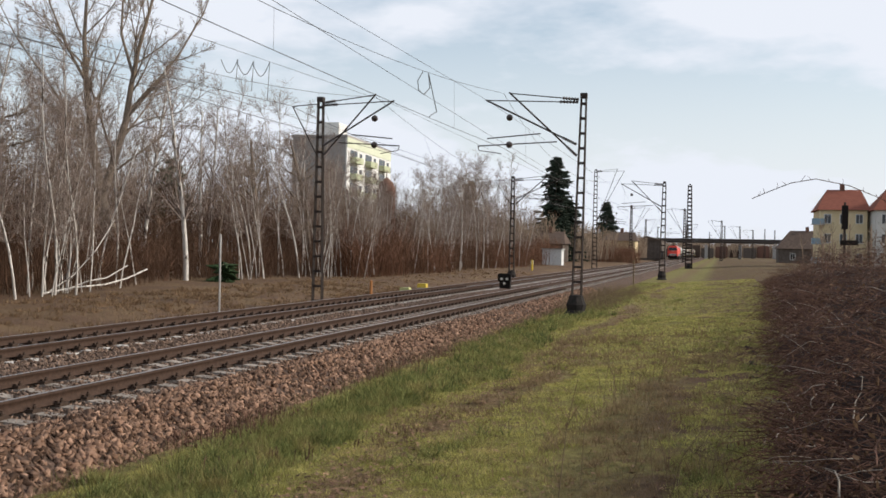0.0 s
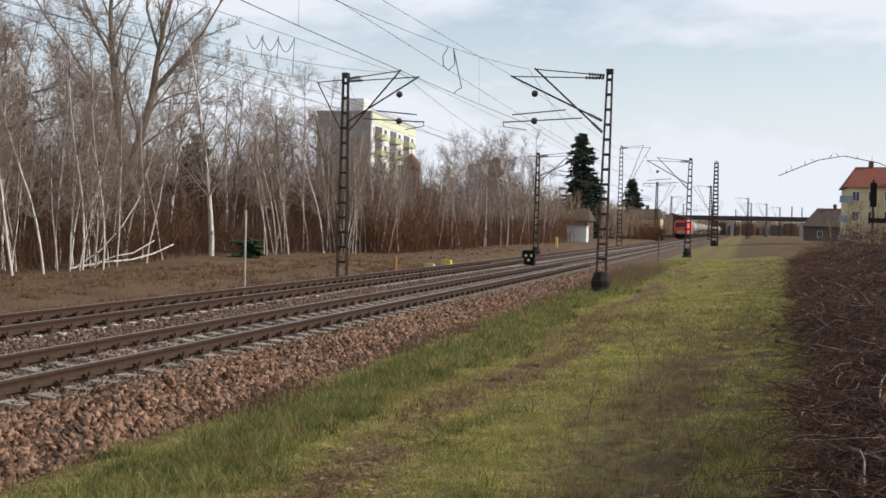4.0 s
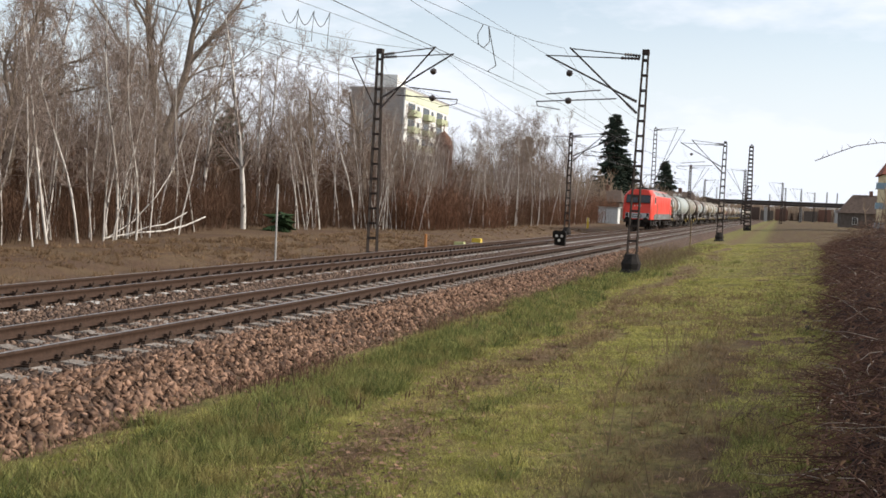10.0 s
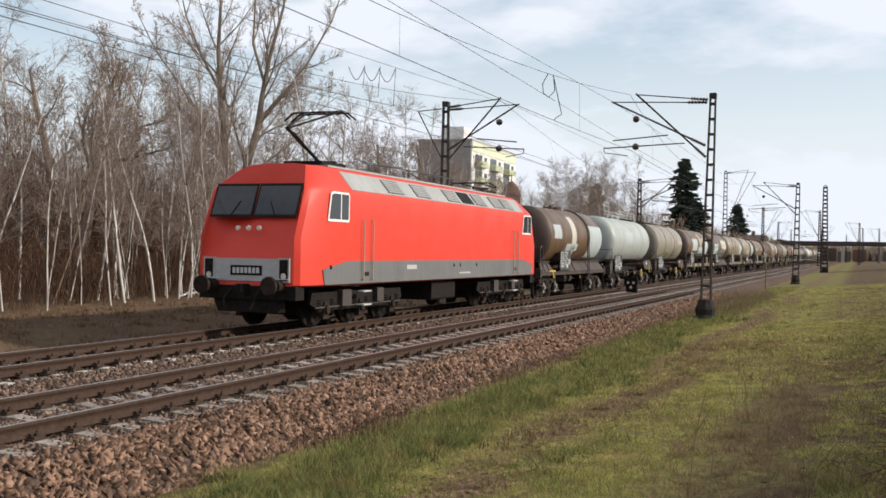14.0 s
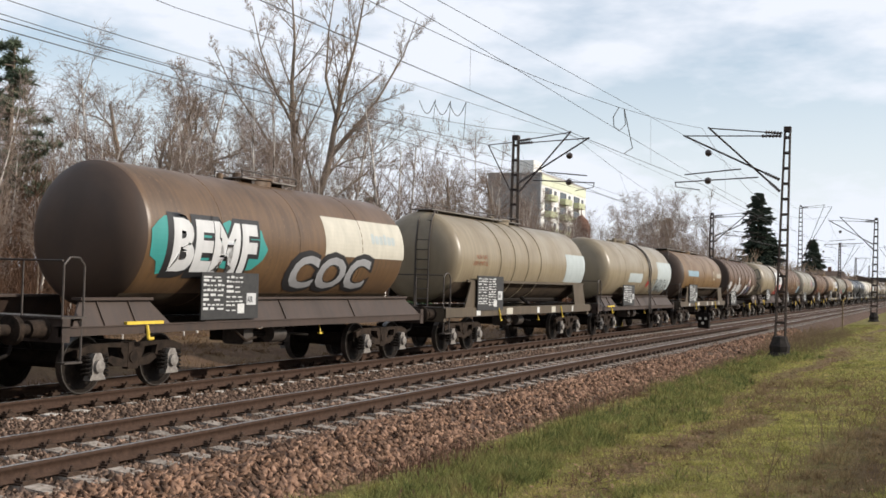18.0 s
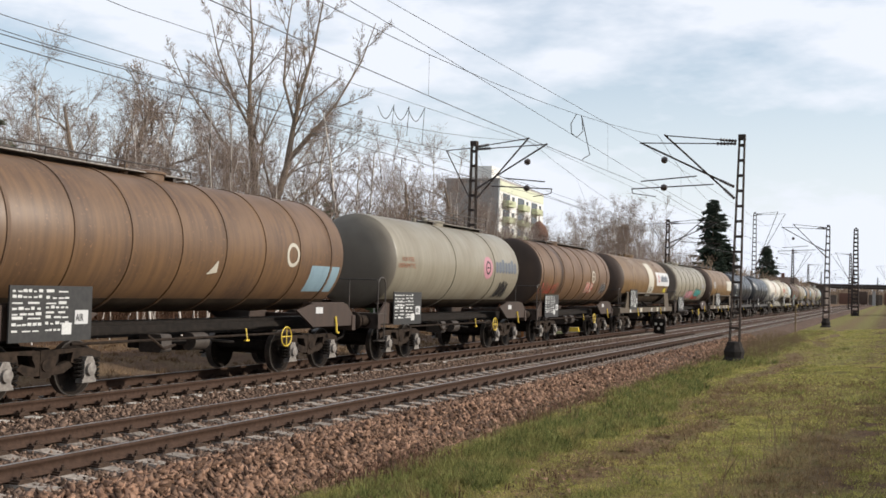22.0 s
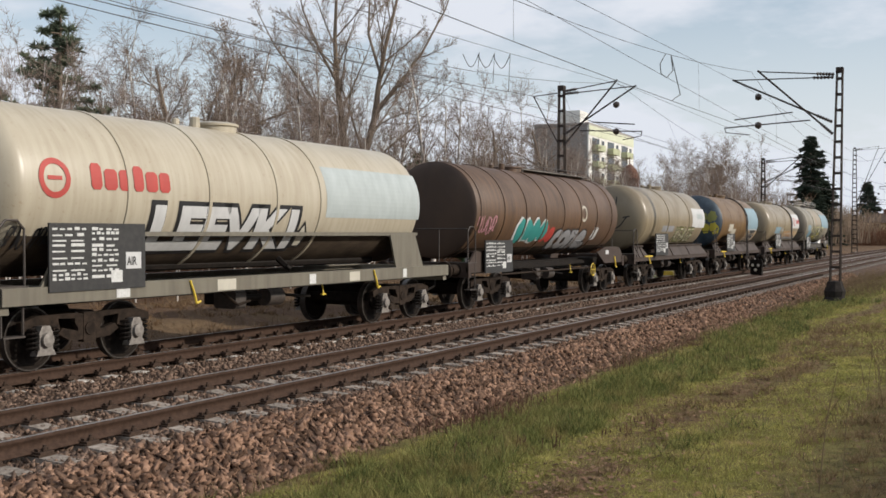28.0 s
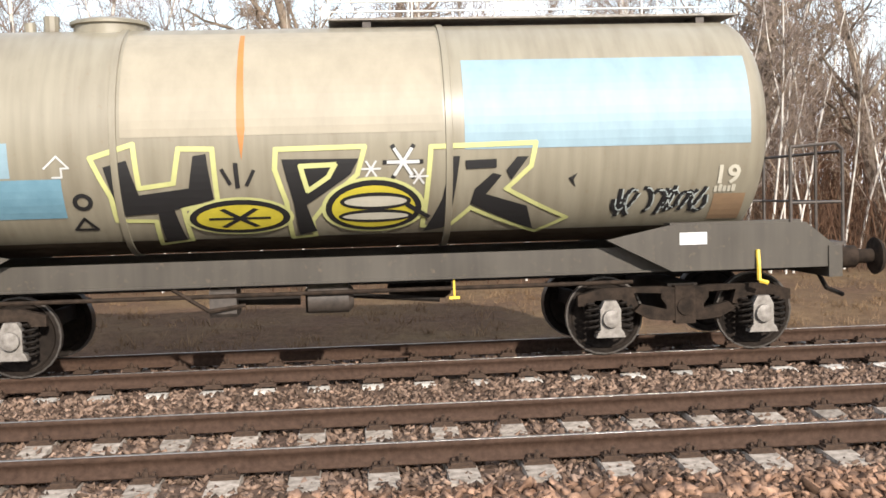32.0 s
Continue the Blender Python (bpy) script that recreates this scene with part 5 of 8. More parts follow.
SMILE = stroke([(-0.62, 0.02), (-0.45, -0.25), (-0.2, -0.42), (0.05, -0.45), (0.3, -0.32), (0.5, -0.05), (0.56, 0.02)], 0.045) + stroke([(-0.28, 0.3), (-0.26, 0.72)], 0.045) + stroke([(0.12, 0.35), (0.16, 0.78)], 0.045) + stroke([(0.42, 0.0), (0.66, 0.04)], 0.045)
EIGHT_LOOP = stroke([(-0.6, 0.5), (-0.1, 0.75), (0.35, 0.65), (0.4, 0.3), (0.1, 0.1), (-0.6, 0.12), (-0.2, 0.08), (0.35, 0.0), (0.55, -0.4), (0.3, -0.8), (-0.1, -0.85), (-0.4, -0.6)], 0.05)
STAR = stroke([(-0.2, 0), (0.2, 0)], 0.045) + stroke([(-0.11, -0.17), (0.11, 0.17)], 0.045) + stroke([(-0.11, 0.17), (0.11, -0.17)], 0.045)


def disc(rx, ry, n=28, x=0.0, y=0.0):
    return [(x + rx * math.cos(2 * math.pi * i / n), y + ry * math.sin(2 * math.pi * i / n)) for i in range(n)]


# marks along the train, kind of frame, paint, sill, and what sets each wagon apart
WAGONS = (
    (41.0, 54.0, "B", "brown", "s_brown", dict(label="brown tank wagon with pale patches and a dark bent ladder", patches=((0.08, 0.2, 2.5, 3.1, "g_pale"), (0.38, 0.46, 1.5, 3.6, "g_cream"), (0.72, 0.97, 1.6, 3.2, "g_pale"), (0.3, 0.5, 1.95, 2.3, "g_pale")), hoops=0.68)),
    (54.0, 67.1, "C", "pale", "s_grey", dict(label="pale grey-green tank wagon with a smooth tank", walk=(0.45, 0.95), railing="pale", patches=((0.32, 0.5, 2.4, 3.1, "g_pale"),), art=(("scrawl", 0.78, 1.35, "g_pink", 1.5, 0.3, 4, 0.05),))),
    (67.1, 80.1, "C", "grey", "s_brown", dict(label="beige-grey tank wagon with two hoops and a yellow tag", rings=(0.30, 0.643), ring_mat=None, walk=(0.0, 0.3), railing="dark", ladder=True,
        art=(("scrawl", 0.36, 1.55, "g_olive", 1.2, 0.5, 21, 0.06), ("scrawl", 0.37, 1.52, "g_black", 1.2, 0.5, 22, 0.03), ("poly", 0.718, 2.73, "g_pink", [disc(0.30, 0.30)], 1.0, 0.006), ("ring", 0.718, 2.73, "g_black", 0.17, 1), ("bar", 0.785, 2.6, "g_cream", 1.75, 0.3, 8), ("scrawl", 0.58, 1.55, "g_black", 2.0, 0.85, 9, 0.025), ("scrawl", 0.74, 1.9, "g_pale", 1.2, 0.4, 10, 0.02)))),
    (80.1, 94.3, "A", "brown", "s_tan", dict(board=-4.75, label="brown tank wagon with large pale patches, long sills", board_w=1.6, patches=((0.22, 0.44, 2.2, 3.15, "g_pale"), (0.5, 0.96, 1.75, 2.5, "g_pale"), (0.68, 0.97, 2.5, 3.3, "g_pale"), (0.55, 0.63, 2.5, 3.7, "brownband")),
        art=(("scrawl", 0.52, 1.85, "g_navy", 2.6, 0.3, 31),), end_art=((EIGHT_LOOP, "g_cream"),))),
    (94.3, 107.9, "B", "brown", "s_brown", dict(label="brown tank wagon with white bubble lettering on turquoise", gap0=2.1, gap1=1.5, dish=0.45, walk=(0.42, 0.62), patches=((0.60, 0.965, 2.42, 3.30, "g_cream"),),
        art=(("bubbles", 0.045, 1.98, "g_teal", 3.3, 0.95, 5, 4, 0.006), ("word", 0.085, 1.95, "g_black", "BEMF", 0.96, 1.0, 0.12, 0.009, 2.7), ("word", 0.096, 2.02, "g_white", "BEMF", 0.86, 1.0, 0.055, 0.013, 2.5),
             ("word", 0.47, 1.62, "g_black", "COC", 0.80, 1.0, 0.10, 0.009, 3.5), ("word", 0.482, 1.67, "g_silver", "COC", 0.70, 1.0, 0.035, 0.013, 3.25), ("bar", 0.80, 2.75, "g_pale", 1.2, 0.2)))),
    (107.9, 122.0, "A", "beige", "s_tan", dict(gap1=1.0, label="beige tank wagon with ribs, top walkway and a pale rear patch", rings=(0.28, 0.38, 0.48, 0.58), walk=(0.03, 0.62), railing=None, ladder=True, patches=((0.8, 0.98, 2.0, 3.0, "g_pale"),),
        art=(("word", 0.12, 2.6, "g_rust", "NUR FUER", 0.12, 1.0, 0.0, 0.008), ("word", 0.1, 2.42, "g_rust", "LEBENSMITTEL", 0.12, 1.0, 0.0, 0.008), ("scrawl", 0.46, 1.72, "g_black", 3.0, 0.24, 8, 0.015)))),
    (122.0, 136.2, "B", "beige", "s_brown", dict(label="beige tank wagon with a bent ladder and a pale rear patch", hoops=0.6, patches=((0.74, 0.985, 1.75, 3.1, "g_pale"), (0.3, 0.5, 2.1, 2.5, "g_pale")),
        art=(("word", 0.68, 1.62, "g_black", "UMREA", 0.66, 1.0, 0.028, 0.010), ("word", 0.68, 1.62, "g_pale", "UMREA", 0.66, 1.0, -0.012, 0.014), ("bubbles", 0.58, 1.9, "g_red", 0.5, 0.32, 3, 1)))),
    (136.2, 149.7, "A", "brown2", "s_tan", dict(label="ochre-brown tank wagon with a blue patch, long sills", walk=(0.02, 0.75), ladder=True, patches=((0.12, 0.36, 2.55, 2.85, "g_blue"),),
        art=(("ring", 0.75, 2.65, "g_cream", 0.26), ("bar", 0.82, 2.55, "g_cream", 1.25, 0.24, 7)))),
    (149.7, 162.9, "C", "dark", "s_brown", dict(label="dark brown ribbed tank wagon with white graffiti", dish=0.10, rings=EIGHT, dome=0.4, walk=(0.45, 0.95),
        art=(("bubbles", 0.01, 1.75, "g_black", 0.95, 0.7, 77, 2, 0.007), ("bubbles", 0.02, 1.78, "g_white", 0.85, 0.62, 77, 2, 0.011), ("bubbles", 0.2, 1.45, "g_black", 2.8, 0.85, 12, 5, 0.007), ("bubbles", 0.205, 1.5, "g_white", 2.7, 0.76, 12, 5, 0.011),
             ("poly", 0.33, 2.2, "g_white", [rect(0, 0.34, 0, 0.5)], 1.0), ("word", 0.575, 1.15, "g_black", "S", 1.05, 1.0, 0.12, 0.008, 0.8), ("word", 0.575, 1.15, "g_white", "S", 1.05, 1.0, 0.06, 0.012, 0.8), ("bubbles", 0.65, 1.45, "g_navy", 1.5, 0.75, 44, 4), ("poly", 0.65, 1.45, "g_pink", outlines(bubbles(44, 1.5, 0.75, 4), 0.025), 1.0, 0.012), ("ring", 0.731, 2.46, "g_cream", 0.25), ("poly", 0.731, 2.46, "g_pink", [disc(0.15, 0.15)], 1.0), ("scrawl", 0.65, 2.2, "g_pale", 0.7, 0.3, 91), ("scrawl", 0.86, 1.35, "g_cream", 1.0, 0.9, 14, 0.06)))),
    (162.9, 176.1, "B", "beige", "s_brown", dict(R=1.32, zc=2.64, gap0=1.7, label="beige tank wagon with white band, red paint and bent ladder", hoops=0.59, patches=((0.64, 0.985, 2.36, 3.40, "g_white"), (0.70, 0.985, 1.50, 2.34, "g_red"), (0.9, 0.985, 1.9, 2.34, "g_white")),
        art=(("bar", 0.8, 2.65, "g_brand", 1.1, 0.26, 7), ("scrawl", 0.5, 2.5, "g_black", 0.35, 0.9, 3, 0.02)), end_art=(([[(x - 1.05, y + 0.0) for x, y in p] for p in outlines(bubbles(6, 2.1, 0.8, 4), 0.05)], "g_black"), ([[(x - 0.95, y - 0.78) for x, y in p] for p in outlines(bubbles(8, 1.9, 0.75, 4), 0.05)], "g_black")))),
    (176.1, 189.2, "C", "rusty", "s_brown", dict(label="rust-brown ribbed tank wagon with a white ring and a blue patch", dish=0.10, rings=EIGHT, dome=0.45, walk=(0.0, 0.55), ladder=True, patches=((0.86, 0.98, 1.7, 2.35, "g_blue"),),
        art=(("ring", 0.78, 2.55, "g_cream", 0.26), ("poly", 0.5, 2.05, "g_cream", [[(0, 0), (0.32, 0.05), (0.28, 0.3)]], 1.0)))),
    (189.2, 202.4, "C", "grey", "s_brown", dict(label="grey-beige tank wagon with two hoops and a dark wordmark", rings=(0.42, 0.74), walk=(0.42, 0.88), railing="dark",
        art=(("poly", 0.68, 2.62, "g_pink", [disc(0.42, 0.36)], 1.0, 0.006), ("ring", 0.68, 2.62, "g_black", 0.22, 1), ("bar", 0.745, 2.48, "g_brand", 2.1, 0.36, 7), ("scrawl", 0.80, 1.58, "g_black", 1.0, 0.62, 17, 0.05), ("word", 0.06, 2.62, "g_rust", "NUR FUER", 0.12, 1, 0, 0.008), ("word", 0.04, 2.45, "g_rust", "LEBENSMITTEL", 0.12, 1, 0, 0.008)))),
    (202.4, 215.2, "C", "rusty", "s_brown", dict(label="rust-brown ribbed tank wagon with a faded ring emblem", dish=0.10, rings=EIGHT, dome=0.45, walk=(0.3, 0.95),
        art=(("ring", 0.72, 2.6, "g_cream", 0.27, 1), ("bubbles", 0.62, 1.85, "g_red", 1.1, 0.5, 9, 5), ("scrawl", 0.62, 1.85, "g_cream", 1.1, 0.5, 19, 0.04), ("scrawl", 0.02, 1.75, "g_red", 2.2, 0.5, 13, 0.03), ("bubbles", 0.86, 1.85, "g_silver", 0.95, 0.5, 23, 3), ("scrawl", 0.86, 1.85, "g_black", 0.95, 0.5, 24, 0.04)))),
    (215.2, 229.6, "A", "brown2", "s_tan", dict(label="brown tank wagon with a cream band and a white panel", board_w=1.6, patches=((0.52, 0.63, 1.75, 3.7, "g_cream"), (0.69, 0.985, 2.4, 3.15, "g_white")),
        art=(("ring", 0.745, 2.78, "g_red", 0.2, 1), ("bar", 0.785, 2.62, "g_brand", 2.0, 0.32, 7), ("bubbles", 0.86, 1.98, "g_black", 0.75, 0.36, 4, 3, 0.008), ("bubbles", 0.865, 2.0, "g_yellow", 0.7, 0.3, 4, 3, 0.012), ("scrawl", 0.53, 2.0, "g_black", 0.8, 0.35, 41, 0.02)))),
    # umber end: the tank's grey-beige with its shade put into the colour
    (229.6, 243.0, "C", "grey", "s_brown", dict(label="grey-beige ribbed tank wagon with pink and turquoise graffiti", dish=0.10, rings=EIGHT, dome=0.45, walk=(0.5, 0.92), end=tank_paint("end_umber_shade", (0.16, 0.13, 0.10), (0.10, 0.08, 0.06), None, 0.6, 0.6), end_rings=9,
        art=(("bubbles", 0.36, 1.62, "g_black", 2.2, 0.66, 6, 5, 0.006), ("bubbles", 0.365, 1.66, "g_pink", 2.1, 0.56, 6, 5, 0.010), ("bubbles", 0.60, 1.5, "g_red", 2.6, 0.6, 18, 5, 0.006), ("bubbles", 0.62, 1.72, "g_black", 2.4, 0.66, 8, 4, 0.012), ("bubbles", 0.625, 1.76, "g_teal", 2.3, 0.56, 8, 4, 0.016),
             ("word", 0.2, 1.98, "g_rust", "NUR FUER", 0.1, 1, 0, 0.008), ("bar", 0.86, 2.4, "g_silver", 1.0, 0.22, 7)))),
    (243.0, 256.4, "A", "brown2", "s_tan", dict(R=1.31, zc=2.63, board=-3.5, label="ochre-brown tank wagon with a cream rear panel, long sills", walk=(0.06, 0.72), ladder=True, patches=((0.72, 0.985, 2.35, 3.1, "g_cream"),),
        art=(("scrawl", 0.1, 2.4, "g_white", 0.7, 0.6, 71, 0.04), ("ring", 0.8, 2.72, "g_pale", 0.18, 1)))),
    (256.4, 270.6, "D", "navy", "s_black", dict(label="glossy black-blue tank wagon with white lettering blocks", rings=(0.22, 0.44, 0.62, 0.82), walk=(0.45, 0.72), board_w=0.8, board_z=0.98, dish=0.5,
        art=(("bar", 0.05, 2.75, "g_white", 0.75, 0.36, 4), ("poly", 0.05, 2.62, "g_white", [rect(0, 0.75, 0, 0.07)], 1.0), ("bar", 0.82, 2.62, "g_white", 0.85, 0.2, 6), ("poly", 0.53, 2.2, "g_white", [[(0, 0), (0.14, 0.1), (0.12, 0.7), (0, 0.8)]], 1.0), ("bar", 0.04, 1.95, "g_pale", 1.2, 0.08, 12), ("bar", 0.05, 2.2, "g_pale", 0.6, 0.07, 8)))),
    (270.6, 284.7, "D", "navy", "s_black", dict(label="glossy black-blue tank wagon with white lettering blocks", rings=(0.22, 0.44, 0.62, 0.82), walk=(0.45, 0.72), board_w=0.8, board_z=0.98, dish=0.5,
        art=(("bar", 0.05, 2.75, "g_white", 0.75, 0.36, 4), ("poly", 0.05, 2.62, "g_white", [rect(0, 0.75, 0, 0.07)], 1.0), ("bar", 0.82, 2.62, "g_white", 0.85, 0.2, 6), ("poly", 0.53, 2.2, "g_white", [[(0, 0), (0.14, 0.1), (0.12, 0.7), (0, 0.8)]], 1.0)))),
    (284.7, 298.9, "B", "white", "s_pale", dict(label="white tank wagon with rust streaks and grey graffiti", dome=0.45, patches=((0.40, 0.44, 2.2, 4.0, "g_rust"), (0.48, 0.5, 2.5, 3.9, "g_rust")), rings=(0.55,),
        art=(("word", 0.02, 1.45, "g_black", "AMS", 0.95, 1.35, 0.09, 0.008), ("word", 0.02, 1.45, "g_silver", "AMS", 0.95, 1.35, 0.06, 0.012), ("bubbles", 0.6, 1.5, "g_silver", 3.2, 0.55, 40, 5), ("scrawl", 0.56, 2.1, "g_silver", 1.4, 0.4, 42, 0.03)))),
    (298.9, 313.2, "A", "cream", "s_pale", dict(label="cream tank wagon with red emblem and white lettering in black", R=1.30, zc=2.62, gap0=0.62, gap1=1.75, board=-5.75, board_w=1.9, rings=(0.20, 0.36, 0.52, 0.64), patches=((0.656, 0.976, 2.29, 3.34, "g_pale"),),
        art=(("ring", 0.078, 2.76, "g_red", 0.29, 1), ("bar", 0.132, 2.62, "g_red", 1.75, 0.32, 6), ("word", 0.243, 1.62, "g_black", "LEEVK1", 0.80, 1.0, 0.105, 0.008, 4.1), ("word", 0.247, 1.65, "g_white", "LEEVK1", 0.74, 1.0, 0.055, 0.013, 3.95),
             ("scrawl", 0.02, 1.7, "g_black", 0.8, 0.4, 5, 0.03), ("poly", 0.6, 1.62, "g_black", [[(-.15, 0), (.15, 0), (.2, .3), (0, .6), (-.2, .3)]], 1.0), ("poly", 0.6, 1.67, "g_cream", [[(-.09, 0), (.09, 0), (.13, .25), (0, .46), (-.13, .25)]], 1.0, 0.013)))),
    (313.2, 327.0, "C", "dark", "s_brown", dict(label="dark brown ribbed tank wagon with turquoise and silver graffiti", dish=0.10, rings=EIGHT, dome=0.42, walk=(0.42, 0.95),
        art=(("scrawl", 0.02, 1.95, "g_pink", 1.1, 0.5, 51, 0.03), ("bubbles", 0.24, 1.62, "g_white", 2.3, 0.82, 52, 4, 0.006), ("bubbles", 0.25, 1.67, "g_teal", 2.2, 0.72, 52, 4, 0.010), ("bubbles", 0.42, 1.6, "g_red", 0.9, 0.6, 53, 2), ("ring", 0.70, 2.62, "g_cream", 0.26),
             ("word", 0.50, 1.36, "g_black", "cone.", 1.0, 1.0, 0.13, 0.012, 3.3), ("word", 0.505, 1.4, "g_silver", "cone.", 0.95, 1.0, 0.075, 0.016, 3.15), ("scrawl", 0.80, 1.7, "g_white", 0.4, 0.5, 55, 0.05)))),
    (327.0, 339.5, "B", "beige", "s_brown", dict(label="beige tank wagon with a smile drawn on its end", dome=0.55, rings=(0.36, 0.7), patches=((0.76, 0.985, 2.25, 3.1, "g_white"), (0.28, 0.46, 2.05, 2.3, "g_silver")),
        art=(("word", 0.50, 1.58, "g_black", "KEAGE", 0.66, 1.0, 0.06, 0.008), ("word", 0.50, 1.58, "g_olive", "KEAGE", 0.66, 1.0, 0.03, 0.012), ("word", 0.50, 1.58, "g_cream", "KEAGE", 0.66, 1.0, -0.012, 0.016), ("bar", 0.84, 2.62, "g_pale", 1.0, 0.24, 6)), end_art=((SMILE, "g_black"),))),
    (339.5, 351.5, "B", "brown2", "s_brown", dict(label="ochre tank wagon with blue painted end and pale blue panel", hoops=0.648, patches=((0.67, 0.985, 2.17, 3.41, "g_blue"), (0.21, 0.31, 2.10, 2.46, "g_cream"), (0.29, 0.395, 1.91, 2.22, "g_cream"), (0.70, 0.985, 1.2, 2.17, "brownband")),
        end=M["g_navyend"], end_rings=8, end_art=(([[(x - 1.0, y - 0.05) for x, y in p] for p in bubbles(61, 2.0, 0.55, 5)], "g_olive"), ([[(x - 1.0, y - 0.62) for x, y in p] for p in bubbles(62, 2.1, 0.55, 5)], "g_yellow")),
        art=(("word", 0.72, 1.35, "g_white", "UPEL", 0.85, 1.0, 0.06, 0.010, 2.3), ("word", 0.725, 1.38, "g_black", "UPEL", 0.8, 1.0, 0.03, 0.014, 2.2)))),
    (351.5, 365.2, "B", "beige", "s_brown", dict(label="beige tank wagon with a white panel, red emblem and bent ladder", dome=0.52, hoops=0.70, patches=((0.74, 0.985, 2.35, 3.3, "g_white"), (0.22, 0.38, 2.0, 2.4, "g_blue"), (0.5, 0.95, 1.75, 2.15, "brownband"), (0.55, 0.93, 1.55, 1.8, "g_silver")),
        art=(("ring", 0.81, 2.78, "g_red", 0.28, 1), ("bar", 0.87, 2.65, "g_red", 1.15, 0.26, 6), ("scrawl", 0.5, 1.7, "g_orange", 3.6, 0.45, 66, 0.05), ("scrawl", 0.52, 1.66, "g_white", 3.6, 0.4, 67, 0.03), ("poly", 0.42, 2.0, "g_pale", [[(0, 0.2), (0.2, 0), (0.4, 0.2), (0.2, 0.4)]], 1.0)))),
    (365.2, 378.5, "C", "grey", "s_grey", dict(label="grey-beige tank wagon with bold yellow and black graffiti", rings=(0.303, 0.641), ring_mat=None, R=1.32, zc=2.64, dome=0.28, walk=(0.52, 0.98), railing="pale", board=-5.4,
        plain_wheel=True, platform=True,
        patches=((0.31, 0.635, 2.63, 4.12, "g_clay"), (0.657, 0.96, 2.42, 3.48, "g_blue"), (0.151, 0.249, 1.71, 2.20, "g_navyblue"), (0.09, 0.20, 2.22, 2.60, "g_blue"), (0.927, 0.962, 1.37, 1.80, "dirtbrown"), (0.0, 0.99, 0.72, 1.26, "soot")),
        art=(("poly", 0.5, 0, "g_orange", [[(-0.78, 4.04), (-0.73, 4.04), (-0.71, 2.7), (-0.76, 2.36), (-0.80, 2.7)]], 1.0),
             ("poly", 0.5, 0, "g_lime", outlines([[(-2.37, 2.42), (-1.91, 2.56), (-1.88, 2.07), (-1.51, 2.12), (-1.43, 2.50), (-1.07, 2.49), (-1.05, 1.87), (-1.43, 1.79), (-1.40, 1.26), (-1.75, 1.17), (-1.75, 1.63), (-2.17, 1.65), (-2.19, 1.97)]], 0.055), 1.0, 0.008),
             ("poly", 0.5, 0, "g_black", [[(-2.24, 2.32), (-1.99, 2.39), (-1.89, 1.99), (-1.35, 2.06), (-1.28, 2.42), (-1.14, 2.44), (-1.09, 1.92), (-1.53, 1.79), (-1.45, 1.27), (-1.69, 1.23), (-1.71, 1.75), (-2.11, 1.72)]], 1.0, 0.012),
             ("poly", 0.423, 1.65, "g_lime", [disc(0.60, 0.285)], 1.0, 0.013), ("poly", 0.423, 1.65, "g_black", [disc(0.56, 0.255)], 1.0, 0.016), ("poly", 0.423, 1.65, "g_yellow", [disc(0.48, 0.19)], 1.0, 0.020), ("poly", 0.423, 1.65, "g_black", [[(x * 1.6, y * .75) for x, y in p] for p in STAR], 1.0, 0.024),
             ("poly", 0.5, 0, "g_lime", outlines([[(-0.39, 2.47), (0.58, 2.48), (0.49, 2.17), (0.18, 1.89), (-0.03, 1.56), (0.00, 1.28), (-0.26, 1.24), (-0.30, 1.85), (-0.41, 2.25)]], 0.055), 1.0, 0.008),
             ("poly", 0.5, 0, "g_black", [[(-0.33, 2.36), (0.51, 2.35), (0.42, 2.18), (-0.08, 1.81), (0.02, 1.38), (-0.18, 1.31), (-0.22, 1.84)]], 1.0, 0.012),
             ("poly", 0.5, 0, "g_lime", outlines([[(-0.13, 2.28), (0.25, 2.29), (0.17, 2.15), (-0.06, 1.99)]], 0.055), 1.0, 0.016),
             ("poly", 0.562, 1.74, "g_lime", [disc(0.585, 0.40)], 1.0, 0.013), ("poly", 0.562, 1.74, "g_black", [disc(0.54, 0.365)], 1.0, 0.016), ("poly", 0.562, 1.74, "g_yellow", [disc(0.47, 0.30)], 1.0, 0.020),
             ("poly", 0.564, 1.84, "g_black", [disc(0.40, 0.115), disc(0.42, 0.10, y=-0.21)], 1.0, 0.024), ("poly", 0.564, 1.84, "g_cream", [disc(0.35, 0.07), disc(0.37, 0.055, y=-0.21)], 1.0, 0.028), ("poly", 0.5, 0, "g_black", stroke([(1.05, 1.78), (1.28, 1.60)], 0.06), 1.0, 0.026),
             ("poly", 0.5, 0, "g_lime", outlines([[(1.31, 2.46), (2.48, 2.48), (2.43, 2.22), (2.16, 1.95), (2.89, 1.50), (2.55, 1.23), (1.76, 1.70), (1.51, 1.39), (1.22, 1.41)]], 0.055), 1.0, 0.010),
             ("poly", 0.5, 0, "g_black", [[(1.54, 2.35), (1.63, 2.35), (1.59, 2.02), (1.51, 1.39), (1.23, 1.31), (1.44, 1.85)], [(2.00, 2.15), (2.10, 2.12), (1.93, 1.89), (2.41, 1.71), (2.52, 1.29), (1.76, 1.77), (1.80, 1.96)], [(2.27, 2.33), (2.40, 2.33), (2.21, 2.06), (2.15, 2.18)], [(1.69, 2.30), (2.04, 2.31), (2.04, 2.21), (1.70, 2.20)]], 1.0, 0.014),
